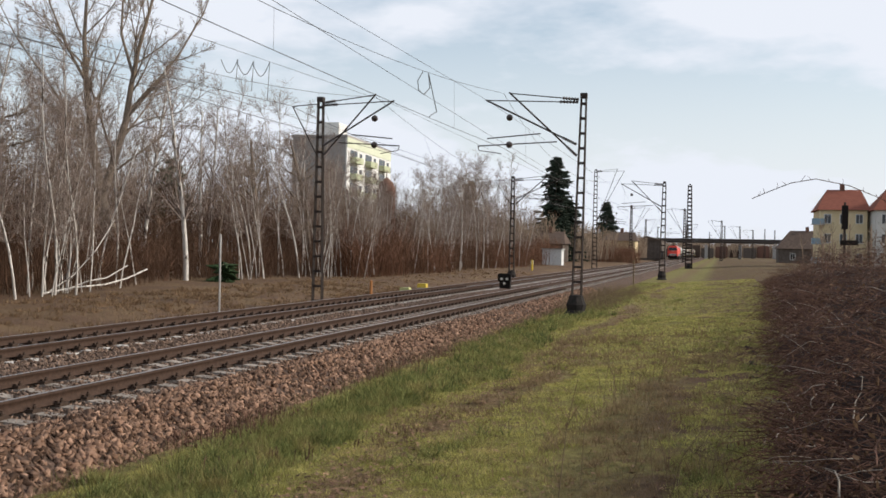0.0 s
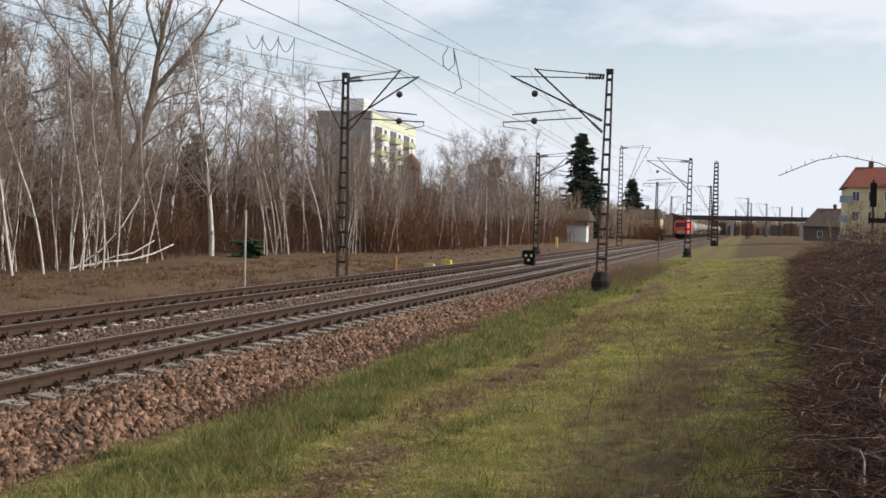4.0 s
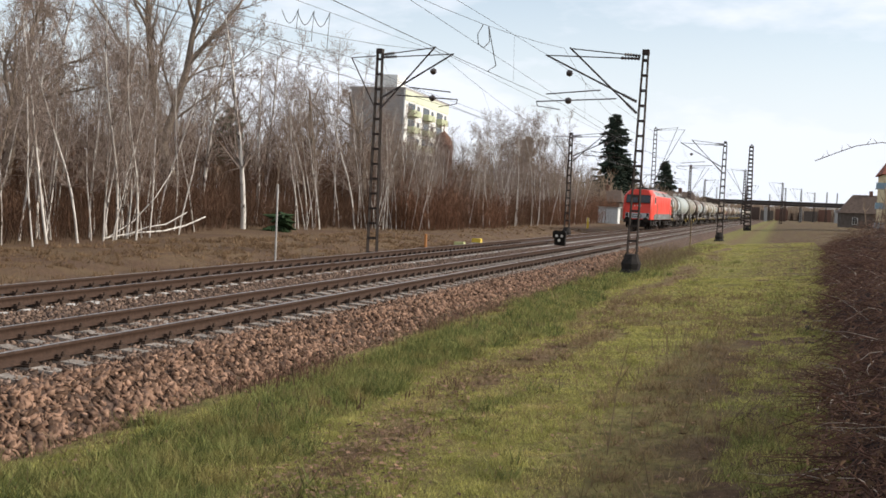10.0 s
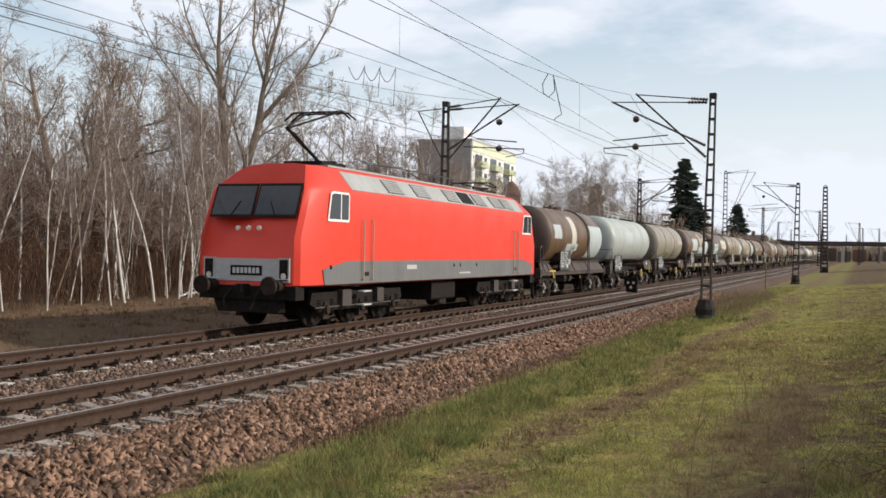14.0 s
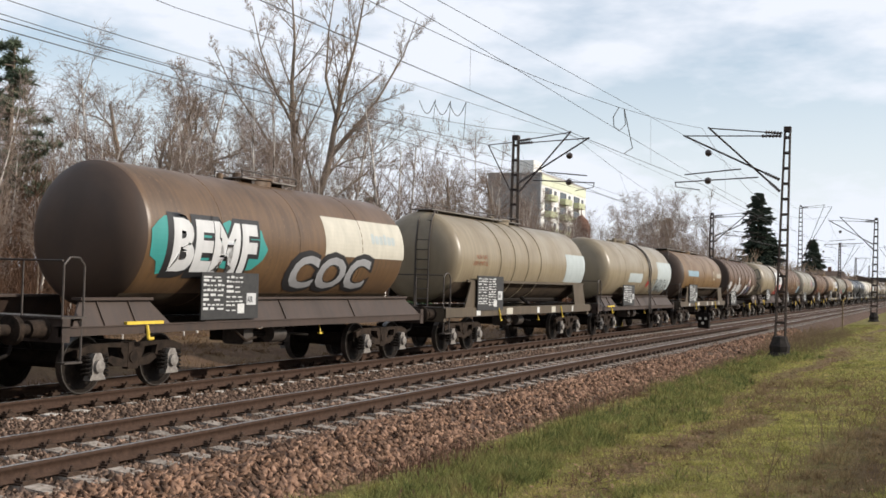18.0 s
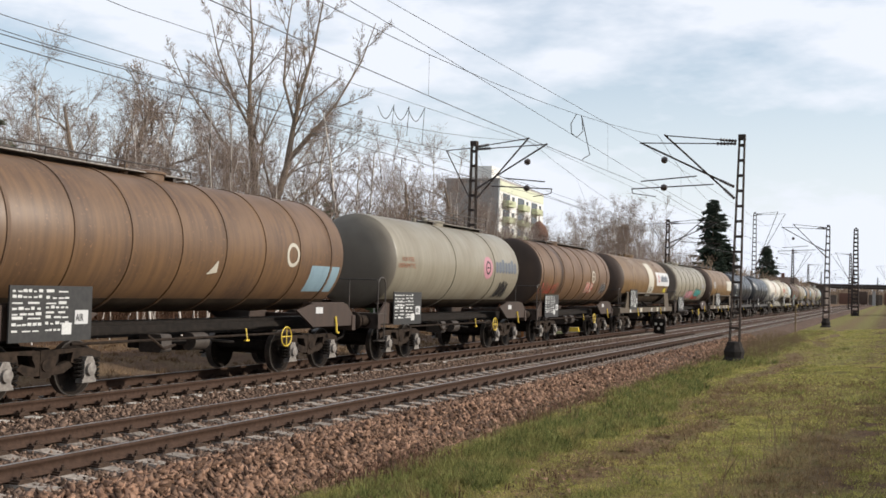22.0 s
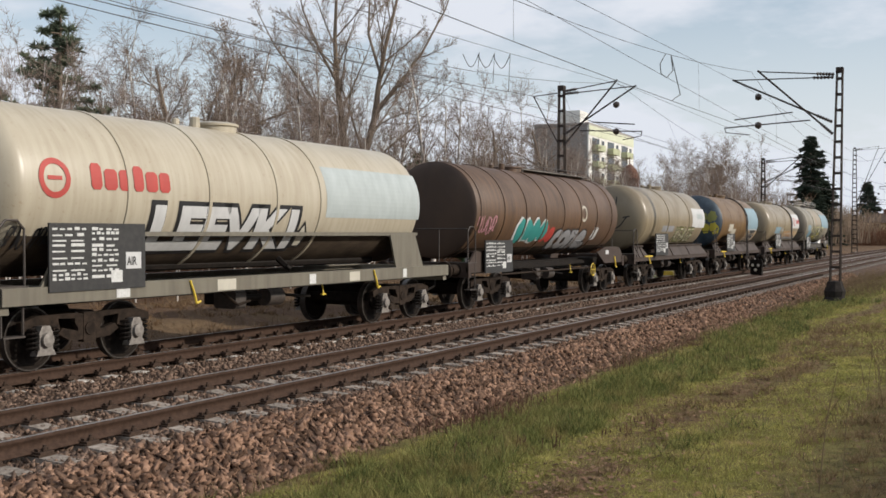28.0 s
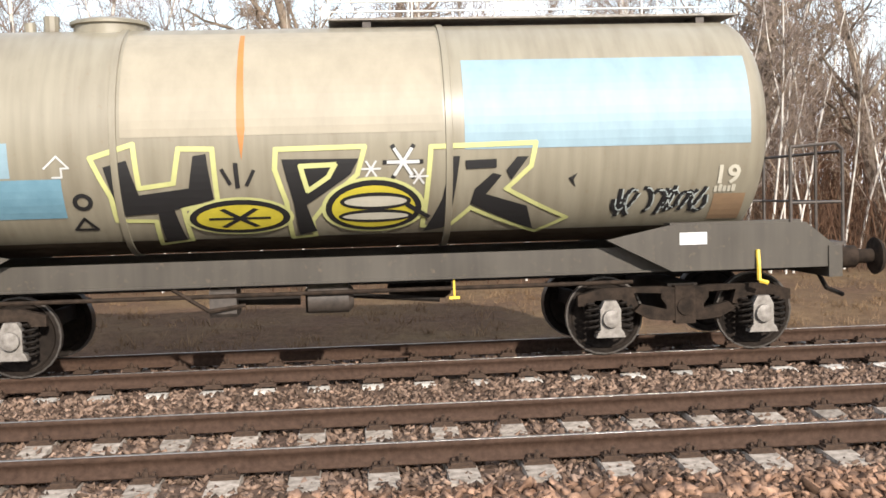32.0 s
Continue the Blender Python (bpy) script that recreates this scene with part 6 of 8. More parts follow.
             ("poly", 0.56, 2.23, "g_white", STAR, 0.5, 0.012), ("poly", 0.593, 2.30, "g_black", STAR, 1.05, 0.010), ("poly", 0.593, 2.30, "g_white", STAR, 0.85, 0.013), ("poly", 0.609, 2.13, "g_white", STAR, 0.5, 0.012),
             ("poly", 0.5, 0, "g_black", stroke([(-0.90, 2.10), (-0.98, 2.26)], 0.04) + stroke([(-0.82, 2.06), (-0.83, 2.32)], 0.05) + stroke([(-0.72, 2.08), (-0.64, 2.24)], 0.04), 1.0, 0.012),
             ("scrawl", 0.815, 1.5, "g_black", 1.1, 0.42, 81, 0.05), ("scrawl", 0.818, 1.52, "g_pale", 1.1, 0.4, 81, 0.018), ("word", 0.923, 1.95, "g_cream", "19", 0.22, 1.0, 0.008, 0.012), ("bar", 0.925, 1.83, "g_cream", 0.26, 0.08, 5),
             ("poly", 0.5, 0, "g_black", [[(-2.50 + x, 1.92 + y) for x, y in p] for p in annulus(0.06, 0.11, 12)] + stroke([(-2.64, 1.53), (-2.40, 1.53), (-2.52, 1.70), (-2.64, 1.53)], 0.035) + [[(2.86, 2.06), (2.96, 2.12), (2.92, 2.04), (2.95, 1.94)]], 1.0),
             ("poly", 0.5, 0, "g_white", stroke([(-2.86, 2.32), (-2.72, 2.45), (-2.60, 2.32), (-2.68, 2.32), (-2.68, 2.22), (-2.78, 2.22)], 0.02), 1.0)))),
)
M["brownband"] = surf("paint_tan", (0.36, 0.26, 0.15), (0.44, 0.33, 0.20), 4, 0.5)
M["dirtbrown"] = surf("paint_umber", (0.20, 0.13, 0.08), (0.26, 0.17, 0.1), 4, 0.5)
M["g_navyblue"] = surf("paint_slate_blue", (0.10, 0.20, 0.26), (0.14, 0.26, 0.33), 4, 0.5)
# one dark colour for sooty paint and the shade painted on the flanks
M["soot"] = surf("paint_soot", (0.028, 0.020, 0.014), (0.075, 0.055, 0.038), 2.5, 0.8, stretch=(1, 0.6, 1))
# end colours: grime, with the shade on the sunless ends mixed in
brown_end_shade = tank_paint("end_soot_brown", (0.062, 0.036, 0.022), (0.030, 0.019, 0.013), None, 0.5, 0.7)
grey_end_shade = tank_paint("end_soot_grey", (0.15, 0.130, 0.10), (0.085, 0.07, 0.052), None, 0.5, 0.7)
SHADED_ENDS = {"brown": brown_end_shade, "brown2": brown_end_shade, "dark": brown_end_shade, "rusty": brown_end_shade, "grey": grey_end_shade}
wagons = []
for a, c, kind, paint, sill, spec in WAGONS:
    spec = {k: v for k, v in spec.items() if v is not None}
    # brown and grey wagons get the shade-darkened end colour
    if "end" not in spec and paint in SHADED_ENDS:
        spec["end"], spec["end_rings"] = SHADED_ENDS[paint], 8
    wagons.append(((a + c) / 2, make_wagon(a, c, kind, P[paint], P[sill], spec)))


def make_loco(front, back):
    """A four-square electric locomotive on two three-axle bogies."""
    L = back - front
    lo = thing("locomotive", "red electric locomotive with a grey lower band, front pantograph raised", "locomotive")
    half = L / 2 - 0.55

    def back_lean(z):
        return 0.0 if z < 2.15 else 0.62 * (z - 2.15) / 1.45 if z < 3.6 else 0.62 + (z - 3.6) * 2.2

    prof = [(0.94, 1.02), (1.0, 1.06), (1.0, 1.65), (1.0, 2.15), (0.995, 2.75), (0.985, 3.25), (0.965, 3.36), (0.70, 3.84), (0.62, 3.92), (0.3, 3.97)]
    prof = prof + [(-x, z) for x, z in reversed(prof)]
    stations = [(-half, 1.22, 1), (-half + 0.10, 1.34, 1), (-half + 0.55, 1.46, 0.9), (-half + 1.35, 1.49, 0.35), (-half + 2.6, 1.49, 0), (half - 2.6, 1.49, 0), (half - 1.35, 1.49, -0.35), (half - 0.55, 1.46, -0.9), (half - 0.10, 1.34, -1), (half, 1.22, -1)]
    v, f, n = [], [], len(prof)
    for y, w, k in stations:
        for x, z in prof:
            v.append((x * w, y + k * back_lean(z), z))
    for j in range(len(stations) - 1):
        for i in range(n):
            f.append((j * n + i, j * n + (i + 1) % n, (j + 1) * n + (i + 1) % n, (j + 1) * n + i))
    f += [tuple(range(n)), tuple(range((len(stations) - 1) * n, len(stations) * n))]
    body = part("body", Build().add(v, f), M["red"], lo, "red body shell", True)
    for s in (-1, 1):
        x = s * 1.492
        pr = [(-half + 1.0, 1.06), (half - 1.0, 1.06), (half - 0.9, 1.45), (half - 2.2, 1.62), (-half + 2.2, 1.62), (-half + 0.9, 1.42)]
        part("lower_band", Build().prism_x(pr if s > 0 else pr[::-1], x - 0.006, x + 0.006), M["loco_grey"], body, "grey lower band")
        # roof slope with louvred grilles
        def slope(ya, yb, ta, tb, proud, mat, name, par):
            xa, za, xb, zb = 1.438, 3.36, 1.043, 3.84
            nx, nz = 0.772, 0.635
            q = [(s * (xa + (xb - xa) * t + nx * p), y, za + (zb - za) * t + nz * p) for p in (0.002, proud) for y, t in ((ya, ta), (yb, ta), (yb, tb), (ya, tb))]
            return part(name, Build().add(q, [(0, 1, 2, 3), (4, 5, 6, 7), (0, 1, 5, 4), (1, 2, 6, 5), (2, 3, 7, 6), (3, 0, 4, 7)]), mat, par)
        ro = slope(-half + 2.5, half - 1.9, 0.02, 0.98, 0.012, M["roof_grey"], "roof_slope", body)
        for k, yy in enumerate((-4.7, -2.7, -0.2, 1.1, 2.4, 4.2, 5.4)):
            slope(yy, yy + 1.05, 0.12, 0.86, 0.03, M["black"] if k == 3 else M["loco_grey"], "grille", ro)
            if k != 3:
                for i in range(6):
                    slope(yy + 0.06, yy + 0.99, 0.16 + i * 0.11, 0.22 + i * 0.11, 0.042, M["roof_grey"], "louvre", ro)
        for yy in (-half + 1.12, half - 2.22):
            fr = [(yy - 0.02, 2.56), (yy + 1.08, 2.56), (yy + 1.12, 2.62), (yy + 1.12, 3.22), (yy + 1.06, 3.28), (yy + 0.22, 3.28), (yy + 0.12, 3.22)]
            wi = part("cab_window", Build().prism_x(fr if s > 0 else fr[::-1], x - 0.008, x + 0.012), M["white_paint"], body, "side window in a pale frame")
            gl = [(yy + 0.05, 2.62), (yy + 0.64, 2.62), (yy + 0.64, 3.23), (yy + 0.26, 3.23), (yy + 0.17, 3.18)]
            part("pane", Build().prism_x(gl if s > 0 else gl[::-1], x + 0.01, x + 0.016), M["glass"], wi)
            part("pane", Build().box(min(x + 0.01, x + 0.016), max(x + 0.01, x + 0.016), yy + 0.69, yy + 1.07, 2.62, 3.23), M["glass"], wi)
        for yd in (-half + 3.0, half - 3.4):
            for o in (0, 0.55):
                part("grab_rail", Build().path([(x, yd + o, 1.12), (x + s * 0.06, yd + o, 1.16), (x + s * 0.06, yd + o, 2.62), (x, yd + o, 2.66)], 0.018), M["g_peach"], body, "pale grab rail")
            for zs in (0.50, 0.84):
                part("step", Build().box(x - 0.12, x + 0.06, yd + 0.05, yd + 0.5, zs, zs + 0.03), M["g_white"], lo, "white-edged step")
            part("lock_recess", Build().box(min(x, x + s * 0.014), max(x, x + s * 0.014), yd + 0.18, yd + 0.42, 1.24, 1.34), M["black"], body)
        for yy in (0.1, 0.65, 2.2, -half + 1.3):
            part("filler_cap", Build().lathe([(x + s * 0.0, 0.0), (x + s * 0.002, 0.055), (x + s * 0.016, 0.055), (x + s * 0.017, 0.0)], "x", 12, (0, yy, 1.47)), M["black"], body)
        part("lettering", Build().box(min(x, x + s * 0.009), max(x, x + s * 0.009), -3.6, -2.9, 1.38, 1.5).box(min(x, x + s * 0.009), max(x, x + s * 0.009), 0.6, 1.6, 1.2, 1.25), M["plate_grey"], body)
    for e in (-1, 1):
        y = e * half
        def fb(x0, x1, z0, z1, d0, d1, mat, name, par, label=""):
            """A plate on the leaning front, between two depths."""
            q = []
            for dd in (d0, d1):
                for xx, zz in ((x0, z0), (x1, z0), (x1, z1), (x0, z1)):
                    q.append((xx, y - e * back_lean(zz) + e * dd, zz))
            return part(name, Build().add(q, [(0, 1, 2, 3), (4, 5, 6, 7), (0, 1, 5, 4), (1, 2, 6, 5), (2, 3, 7, 6), (3, 0, 4, 7)]), mat, par, label)
        for s in (-1, 1):
            xa, xb = sorted((s * 0.015, s * 1.15))
            ws = fb(xa, xb, 2.62, 3.42, -0.01, 0.014, M["black"], "windscreen", body, "dark windscreen")
            fb(xa + 0.04, xb - 0.04, 2.68, 3.36, 0.012, 0.018, M["glass"], "pane", ws)
            part("wiper", Build().path([(s * 0.6, y - e * back_lean(2.64) + e * 0.03, 2.64), (s * 0.4, y - e * back_lean(3.0) + e * 0.03, 3.0)], 0.01, 4), M["black"], ws)
            lx = sorted((s * 0.84, s * 1.14))
            lf = fb(lx[0], lx[1], 1.12, 1.68, 0.0, 0.05, M["plate_grey"], "lamp_frame", body)
            fb(lx[0] + 0.04, lx[1] - 0.04, 1.16, 1.64, 0.048, 0.056, M["black"], "lamp_glass", lf)
            part("headlight", Build().lathe([(0.054, 0.0), (0.058, 0.07), (0.066, 0.06), (0.068, 0.0)], "y", 12, (s * 0.99, y if e > 0 else y - 0.12, 1.27)), M["lamp"], lf, "round headlight lens")
            part("buffer", SHARED["buffer"], None, lo, at=pose(s * 0.875, e * L / 2, 1.05, 0, 0, 0 if e < 0 else 180))
            part("front_rail", Build().path([(s * 0.55, y + e * 0.03, 1.2), (s * 0.6, y + e * 0.1, 1.2), (s * 1.15, y + e * 0.1, 1.2)], 0.014), M["g_white"], body)
        pl = fb(-0.84, 0.84, 1.14, 1.66, 0.0, 0.03, M["plate_grey"], "front_plate", body, "grey front plate")
        nb = fb(-0.42, 0.42, 1.27, 1.50, 0.03, 0.036, M["black"], "number_board", pl)
        q = Build()
        for i in range(7):
            xx = -0.36 + i * 0.105
            q.box(xx, xx + 0.075, min(y + e * 0.037, y + e * 0.04), max(y + e * 0.037, y + e * 0.04), 1.32, 1.45)
        if e < 0:
            part("lettering", q, M["bars"], pl)
        for x in (-0.28, 0.0, 0.28):
            yy = y - e * back_lean(2.3)
            part("marker_lamp", Build().lathe([(0.0, 0.0), (0.0, 0.06), (0.05, 0.055), (0.06, 0.0)] if e > 0 else [(0.0, 0.0), (0.0, 0.06), (-0.05, 0.055), (-0.06, 0.0)], "y", 12, (x, yy, 2.36)), M["lamp"], body, "small front lamp")
        part("buffer_beam", Build().box(-1.28, 1.28, min(y, y - e * 0.4), max(y, y - e * 0.4), 0.72, 1.04), M["black"], lo)
        part("plough", Build().add([(-0.95, y - e * 0.1, 0.72), (0.95, y - e * 0.1, 0.72), (0.8, y - e * 0.06, 0.42), (-0.8, y - e * 0.06, 0.42), (-0.8, y - e * 0.4, 0.42), (0.8, y - e * 0.4, 0.42)],
                                   [(0, 1, 2, 3), (0, 3, 4), (1, 5, 2), (3, 2, 5, 4), (0, 4, 5, 1)]), M["black"], lo, "black snow plough")
        part("brake_hoses", Build().path([(0.35, y + e * 0.02, 0.95), (0.38, y + e * 0.3, 0.7), (0.3, y + e * 0.35, 0.5)], 0.03).path([(-0.4, y + e * 0.02, 0.95), (-0.42, y + e * 0.3, 0.72), (-0.36, y + e * 0.35, 0.5)], 0.03).box(-0.08, 0.08, min(y, y + e * 0.35), max(y, y + e * 0.35), 0.9, 1.08), M["black"], lo)
    # bogies
    for yc in (-half + 3.6, half - 3.6):
        bo = part("bogie", Build().box(-1.08, 1.08, yc - 2.5, yc + 2.5, 0.62, 0.86).box(-0.7, 0.7, yc - 2.2, yc + 2.2, 0.3, 0.7), M["black"], lo, "black three-axle bogie")
        for s in (-1, 1):
            part("side_frame", Build().prism_x([(yc - 2.7, 0.6), (yc - 2.2, 0.42), (yc + 2.2, 0.42), (yc + 2.7, 0.6), (yc + 2.6, 0.86), (yc - 2.6, 0.86)], s * 1.12 - 0.05, s * 1.12 + 0.05), M["black"], bo)
            for a in (-1.95, 0, 1.95):
                put("wheel", "wheel", bo, s * 0.755, yc + a, 0.46, 0 if s > 0 else 180).scale = (1, 1.22, 1.0)
                put("axlebox", "dark_box", bo, s * 1.12, yc + a, -0.02, 0 if s > 0 else 180)
                for o in (-0.34, 0.34):
                    put("coil_spring", "spring", bo, s * 1.16, yc + a + o, 0.05)
            part("sand_box", Build().box(s * 1.2 - 0.1, s * 1.2 + 0.1, yc - 1.25, yc - 0.75, 0.5, 0.9).box(s * 1.2 - 0.1, s * 1.2 + 0.1, yc + 0.8, yc + 1.2, 0.55, 0.9).rod((s * 1.2, yc - 2.5, 0.5), (s * 1.2, yc + 2.5, 0.5), 0.025), M["dark_steel"], bo)
    part("equipment_box", Build().box(-1.2, 1.2, -1.0, 1.0, 0.42, 1.0, 0.05), M["black"], lo)
    # roof gear
    part("roof_deck", Build().box(-0.8, 0.8, -half + 2.4, half - 2.2, 3.95, 4.0), M["roof_grey"], body)
    for yy in (-3.6, -3.2, -1.2, -0.8, 0.9, 1.3, 2.5, 2.9):
        b = Build()
        for i in range(5):
            b.lathe([(4.0 + i * 0.06, 0.04), (4.02 + i * 0.06, 0.08), (4.04 + i * 0.06, 0.04)], "z", 10, (0.3 if i >= 0 else 0, yy, 0))
        part("roof_insulator", b, M["insulator"], body)
    part("roof_conductor", Build().rod((0.3, -4.2, 4.33), (0.3, 4.4, 4.33), 0.02), M["wire"], body)
    pa = part("pantograph", Build().box(-0.55, 0.55, -half + 2.55, -half + 3.9, 4.05, 4.12).rod((-0.4, -half + 3.6, 4.16), (0.4, -half + 3.6, 4.16), 0.04), M["black"], lo, "raised single-arm pantograph")
    y5 = -half + 3.5
    part("lower_arm", Build().rod((0, y5, 4.15), (0, y5 - 1.75, 4.86), 0.045).rod((0.12, y5 - 0.25, 4.12), (0.1, y5 - 1.6, 4.78), 0.018), M["black"], pa)
    part("upper_arm", Build().rod((0.04, y5 - 1.75, 4.86), (0.42, y5 - 0.1, 5.4), 0.026).rod((-0.04, y5 - 1.75, 4.86), (-0.42, y5 - 0.1, 5.4), 0.026), M["black"], pa)
    part("collector_head", Build().path([(-0.95, y5 - 0.2, 5.25), (-0.7, y5 - 0.2, 5.44), (0.7, y5 - 0.2, 5.44), (0.95, y5 - 0.2, 5.25)], 0.025).path([(-0.95, y5 + 0.15, 5.25), (-0.7, y5 + 0.15, 5.44), (0.7, y5 + 0.15, 5.44), (0.95, y5 + 0.15, 5.25)], 0.025)
         .rod((-0.42, y5 - 0.2, 5.4), (-0.42, y5 + 0.15, 5.4), 0.018).rod((0.42, y5 - 0.2, 5.4), (0.42, y5 + 0.15, 5.4), 0.018), M["black"], pa)
    pf = part("pantograph", Build().box(-0.55, 0.55, half - 3.9, half - 2.55, 4.05, 4.12), M["black"], lo, "folded single-arm pantograph")
    part("folded_arm", Build().rod((0, half - 3.6, 4.2), (0, half - 1.9, 4.28), 0.04).rod((0.3, half - 1.9, 4.3), (0.4, half - 3.7, 4.34), 0.025).rod((-0.3, half - 1.9, 4.3), (-0.4, half - 3.7, 4.34), 0.025).path([(-0.95, half - 3.7, 4.2), (-0.7, half - 3.7, 4.38), (0.7, half - 3.7, 4.38), (0.95, half - 3.7, 4.2)], 0.025), M["black"], pf)
    return lo


loco = make_loco(20.9, 41.0)


# ---- trees ----
def grow(q, p, d, length, r, level, out, spec):
    """Adds a limb as bent segments, with side limbs; out: lists of segments by level."""
    n = spec["steps"][level]
    step = length / n
    p = Vector(p)
    d = Vector(d).normalized()
    kids = []
    for i in range(n):
        t = i / n
        wob = spec["wob"][level]
        d = (d + Vector((q.uniform(-wob, wob), q.uniform(-wob, wob), q.uniform(-wob, wob) + spec["lift"][level] * 0.1))).normalized()
        e = p + d * step
        r0, r1 = r * (1 - 0.75 * t), r * (1 - 0.75 * (i + 1) / n)
        out[level].append((*p, *e, max(r0, spec["min"]), max(r1, spec["min"] * 0.8)))
        kids.append((p.lerp(e, q.random()), d.copy(), t, r1))
        p = e
    if level + 1 < len(spec["steps"]):
        cnt = spec["kids"][level]
        lo = spec["from"][level]
        for k in range(cnt):
            t = lo + (1 - lo) * (k + q.random()) / cnt
            b, bd, _, br = kids[min(n - 1, int(t * n))]
            az = q.uniform(0, 2 * math.pi)
            side = bd.orthogonal().normalized()
            side.rotate(Matrix.Rotation(az, 3, bd))
            ang = radians(q.uniform(*spec["ang"][level]))
            nd = bd * math.cos(ang) + side * math.sin(ang)
            nl = length * spec["len"][level] * q.uniform(0.6, 1.15) * (1.05 - 0.55 * t)
            grow(q, b, nd, nl, max(br * spec["thin"][level], spec["min"]), level + 1, out, spec)


SPECS = {
    "birch": dict(steps=(9, 4, 3), wob=(0.075, 0.16, 0.3), lift=(0.3, 0.9, -1.2), min=0.0075, kids=(40, 18), **{"from": (0.22, 0.12)}, ang=((25, 55), (25, 65)), len=(0.28, 0.55), thin=(0.40, 0.5)),
    "weeping": dict(steps=(10, 5, 4), wob=(0.06, 0.2, 0.2), lift=(0.3, 0.5, -3.2), min=0.0075, kids=(44, 20), **{"from": (0.2, 0.15)}, ang=((22, 48), (20, 60)), len=(0.30, 0.52), thin=(0.45, 0.45)),
    "slim": dict(steps=(9, 3, 3), wob=(0.08, 0.15, 0.3), lift=(0.25, 0.8, 0.3), min=0.0075, kids=(28, 14), **{"from": (0.3, 0.15)}, ang=((20, 45), (25, 60)), len=(0.20, 0.5), thin=(0.45, 0.5)),
    "oak": dict(steps=(6, 6, 5, 3), wob=(0.12, 0.35, 0.45, 0.5), lift=(0.2, 0.5, 0.3, 0.2), min=0.012, kids=(12, 10, 10), **{"from": (0.35, 0.25, 0.2)}, ang=((30, 70), (30, 75), (30, 75)), len=(0.55, 0.48, 0.42), thin=(0.6, 0.55, 0.5)),
    "shrub": dict(steps=(4, 4, 3), wob=(0.15, 0.25, 0.3), lift=(0.3, 0.8, 0.5), min=0.007, kids=(12, 14), **{"from": (0.1, 0.15)}, ang=((20, 60), (20, 60)), len=(0.7, 0.5), thin=(0.6, 0.5)),
}


def tree_meshes(kind, seed, height, radius, lean=0.06):
    q = random.Random(seed)
    sp = SPECS[kind]
    out = [[] for _ in sp["steps"]]
    d = (q.uniform(-lean, lean), q.uniform(-lean, lean), 1)
    grow(q, (0, 0, -0.2), d, height, radius, 0, out, sp)
    v1, f1 = tubes(out[0], 8)
    limbs = np.array(out[1])
    v2, f2 = tubes(limbs, 4)
    tw = np.array(sum(out[2:], []))
    v3, f3 = tubes(tw, 3)
    return mesh_np("trunk", v1, f1, True), mesh_np("limbs", v2, f2, True), mesh_np("twigs", v3, f3)


def make_tree(kind, seed, height, radius, bark, twig, label, group, lean=0.06, limb=None):
    tr = thing("tree", label, "tree", group)
    a, b, c = tree_meshes(kind, seed, height, radius, lean)
    part("trunk", a, M[bark], tr)
    part("branchwork", b, M[limb or bark], tr)["kind"] = "stuff"
    part("crown", c, M[twig], tr, "bare twigs")["kind"] = "stuff"
    return tr


wood = "trees of the bare wood"
protos = {
    "birch": [make_tree("birch", 100 + i, 11.5 + i * 0.8, 0.06 + 0.007 * i, "birch", "twig", "slender white-barked birch, leafless", wood, 0.14, "twig") for i in range(4)],
    "weeping": [make_tree("weeping", 200 + i, 13.0 + i, 0.17, "birch", "twig", "tall birch with drooping bare twigs", wood, 0.05, "twig") for i in range(2)],
    "slim": [make_tree("slim", 300 + i, 9.5 + i, 0.043, "bark" if i == 3 else "birch", "twig", "thin bare young tree", wood, 0.2, "bark_twig") for i in range(4)],
    "oak": [make_tree("oak", 400 + i, 10.5 + 1.5 * i, 0.34, "bark", "bark_twig", "gnarled bare oak with twisted limbs", wood, 0.08) for i in range(2)],
    "shrub": [make_tree("shrub", 500 + i, 4.6, 0.05, "brush", "brush", "tangled bare brown shrub", wood, 0.2) for i in range(3)],
}
used = set()


TALL = {"birch": (11.5, 0.8), "weeping": (13.0, 1.0), "slim": (9.5, 1.0), "oak": (10.5, 1.5), "shrub": (4.6, 0.0)}


def wood_top(x, y):
    """How high the wood's outline stands there."""
    az, dist = math.degrees(math.atan2(-x, y)), math.hypot(x, y)
    el = float(np.interp(az, (4, 8, 9.5, 12.5, 14.5, 15.6, 18.6, 20.2, 21.8, 23.5, 27, 30, 34, 39, 46, 60, 90), (0.9, 1.6, 2.9, 4.9, 4.2, 3.6, 3.7, 5.4, 6.9, 9.0, 9.2, 9.0, 8.9, 9.6, 9.8, 11, 14)))
    return max(4.5, dist * math.tan(radians(el)) + 1.9 - ground_z(x, y))


def plant(kind, x, y, scale=1.0, turn=None, which=None, free=False):
    q = rnd
    k = which if which is not None else q.randrange(len(protos[kind]))
    src = protos[kind][k]
    s = scale if free else min(scale, wood_top(x, y) / (TALL[kind][0] + TALL[kind][1] * k) * q.uniform(0.8, 1.12))
    m = pose(x, y, ground_z(x, y) - 0.05, 0, 0, q.uniform(0, 360) if turn is None else turn)
    if (kind, k) not in used:
        used.add((kind, k))
        src.matrix_basis = m
        src.scale = (s, s, s)
        return src
    c = copy_thing(src, m)
    c.scale = (s, s, s)
    return c


# a fine birch, and the clump beside the fallen stem
plant("weeping", -29.5, 55.6, 0.95, 40, 0, True)
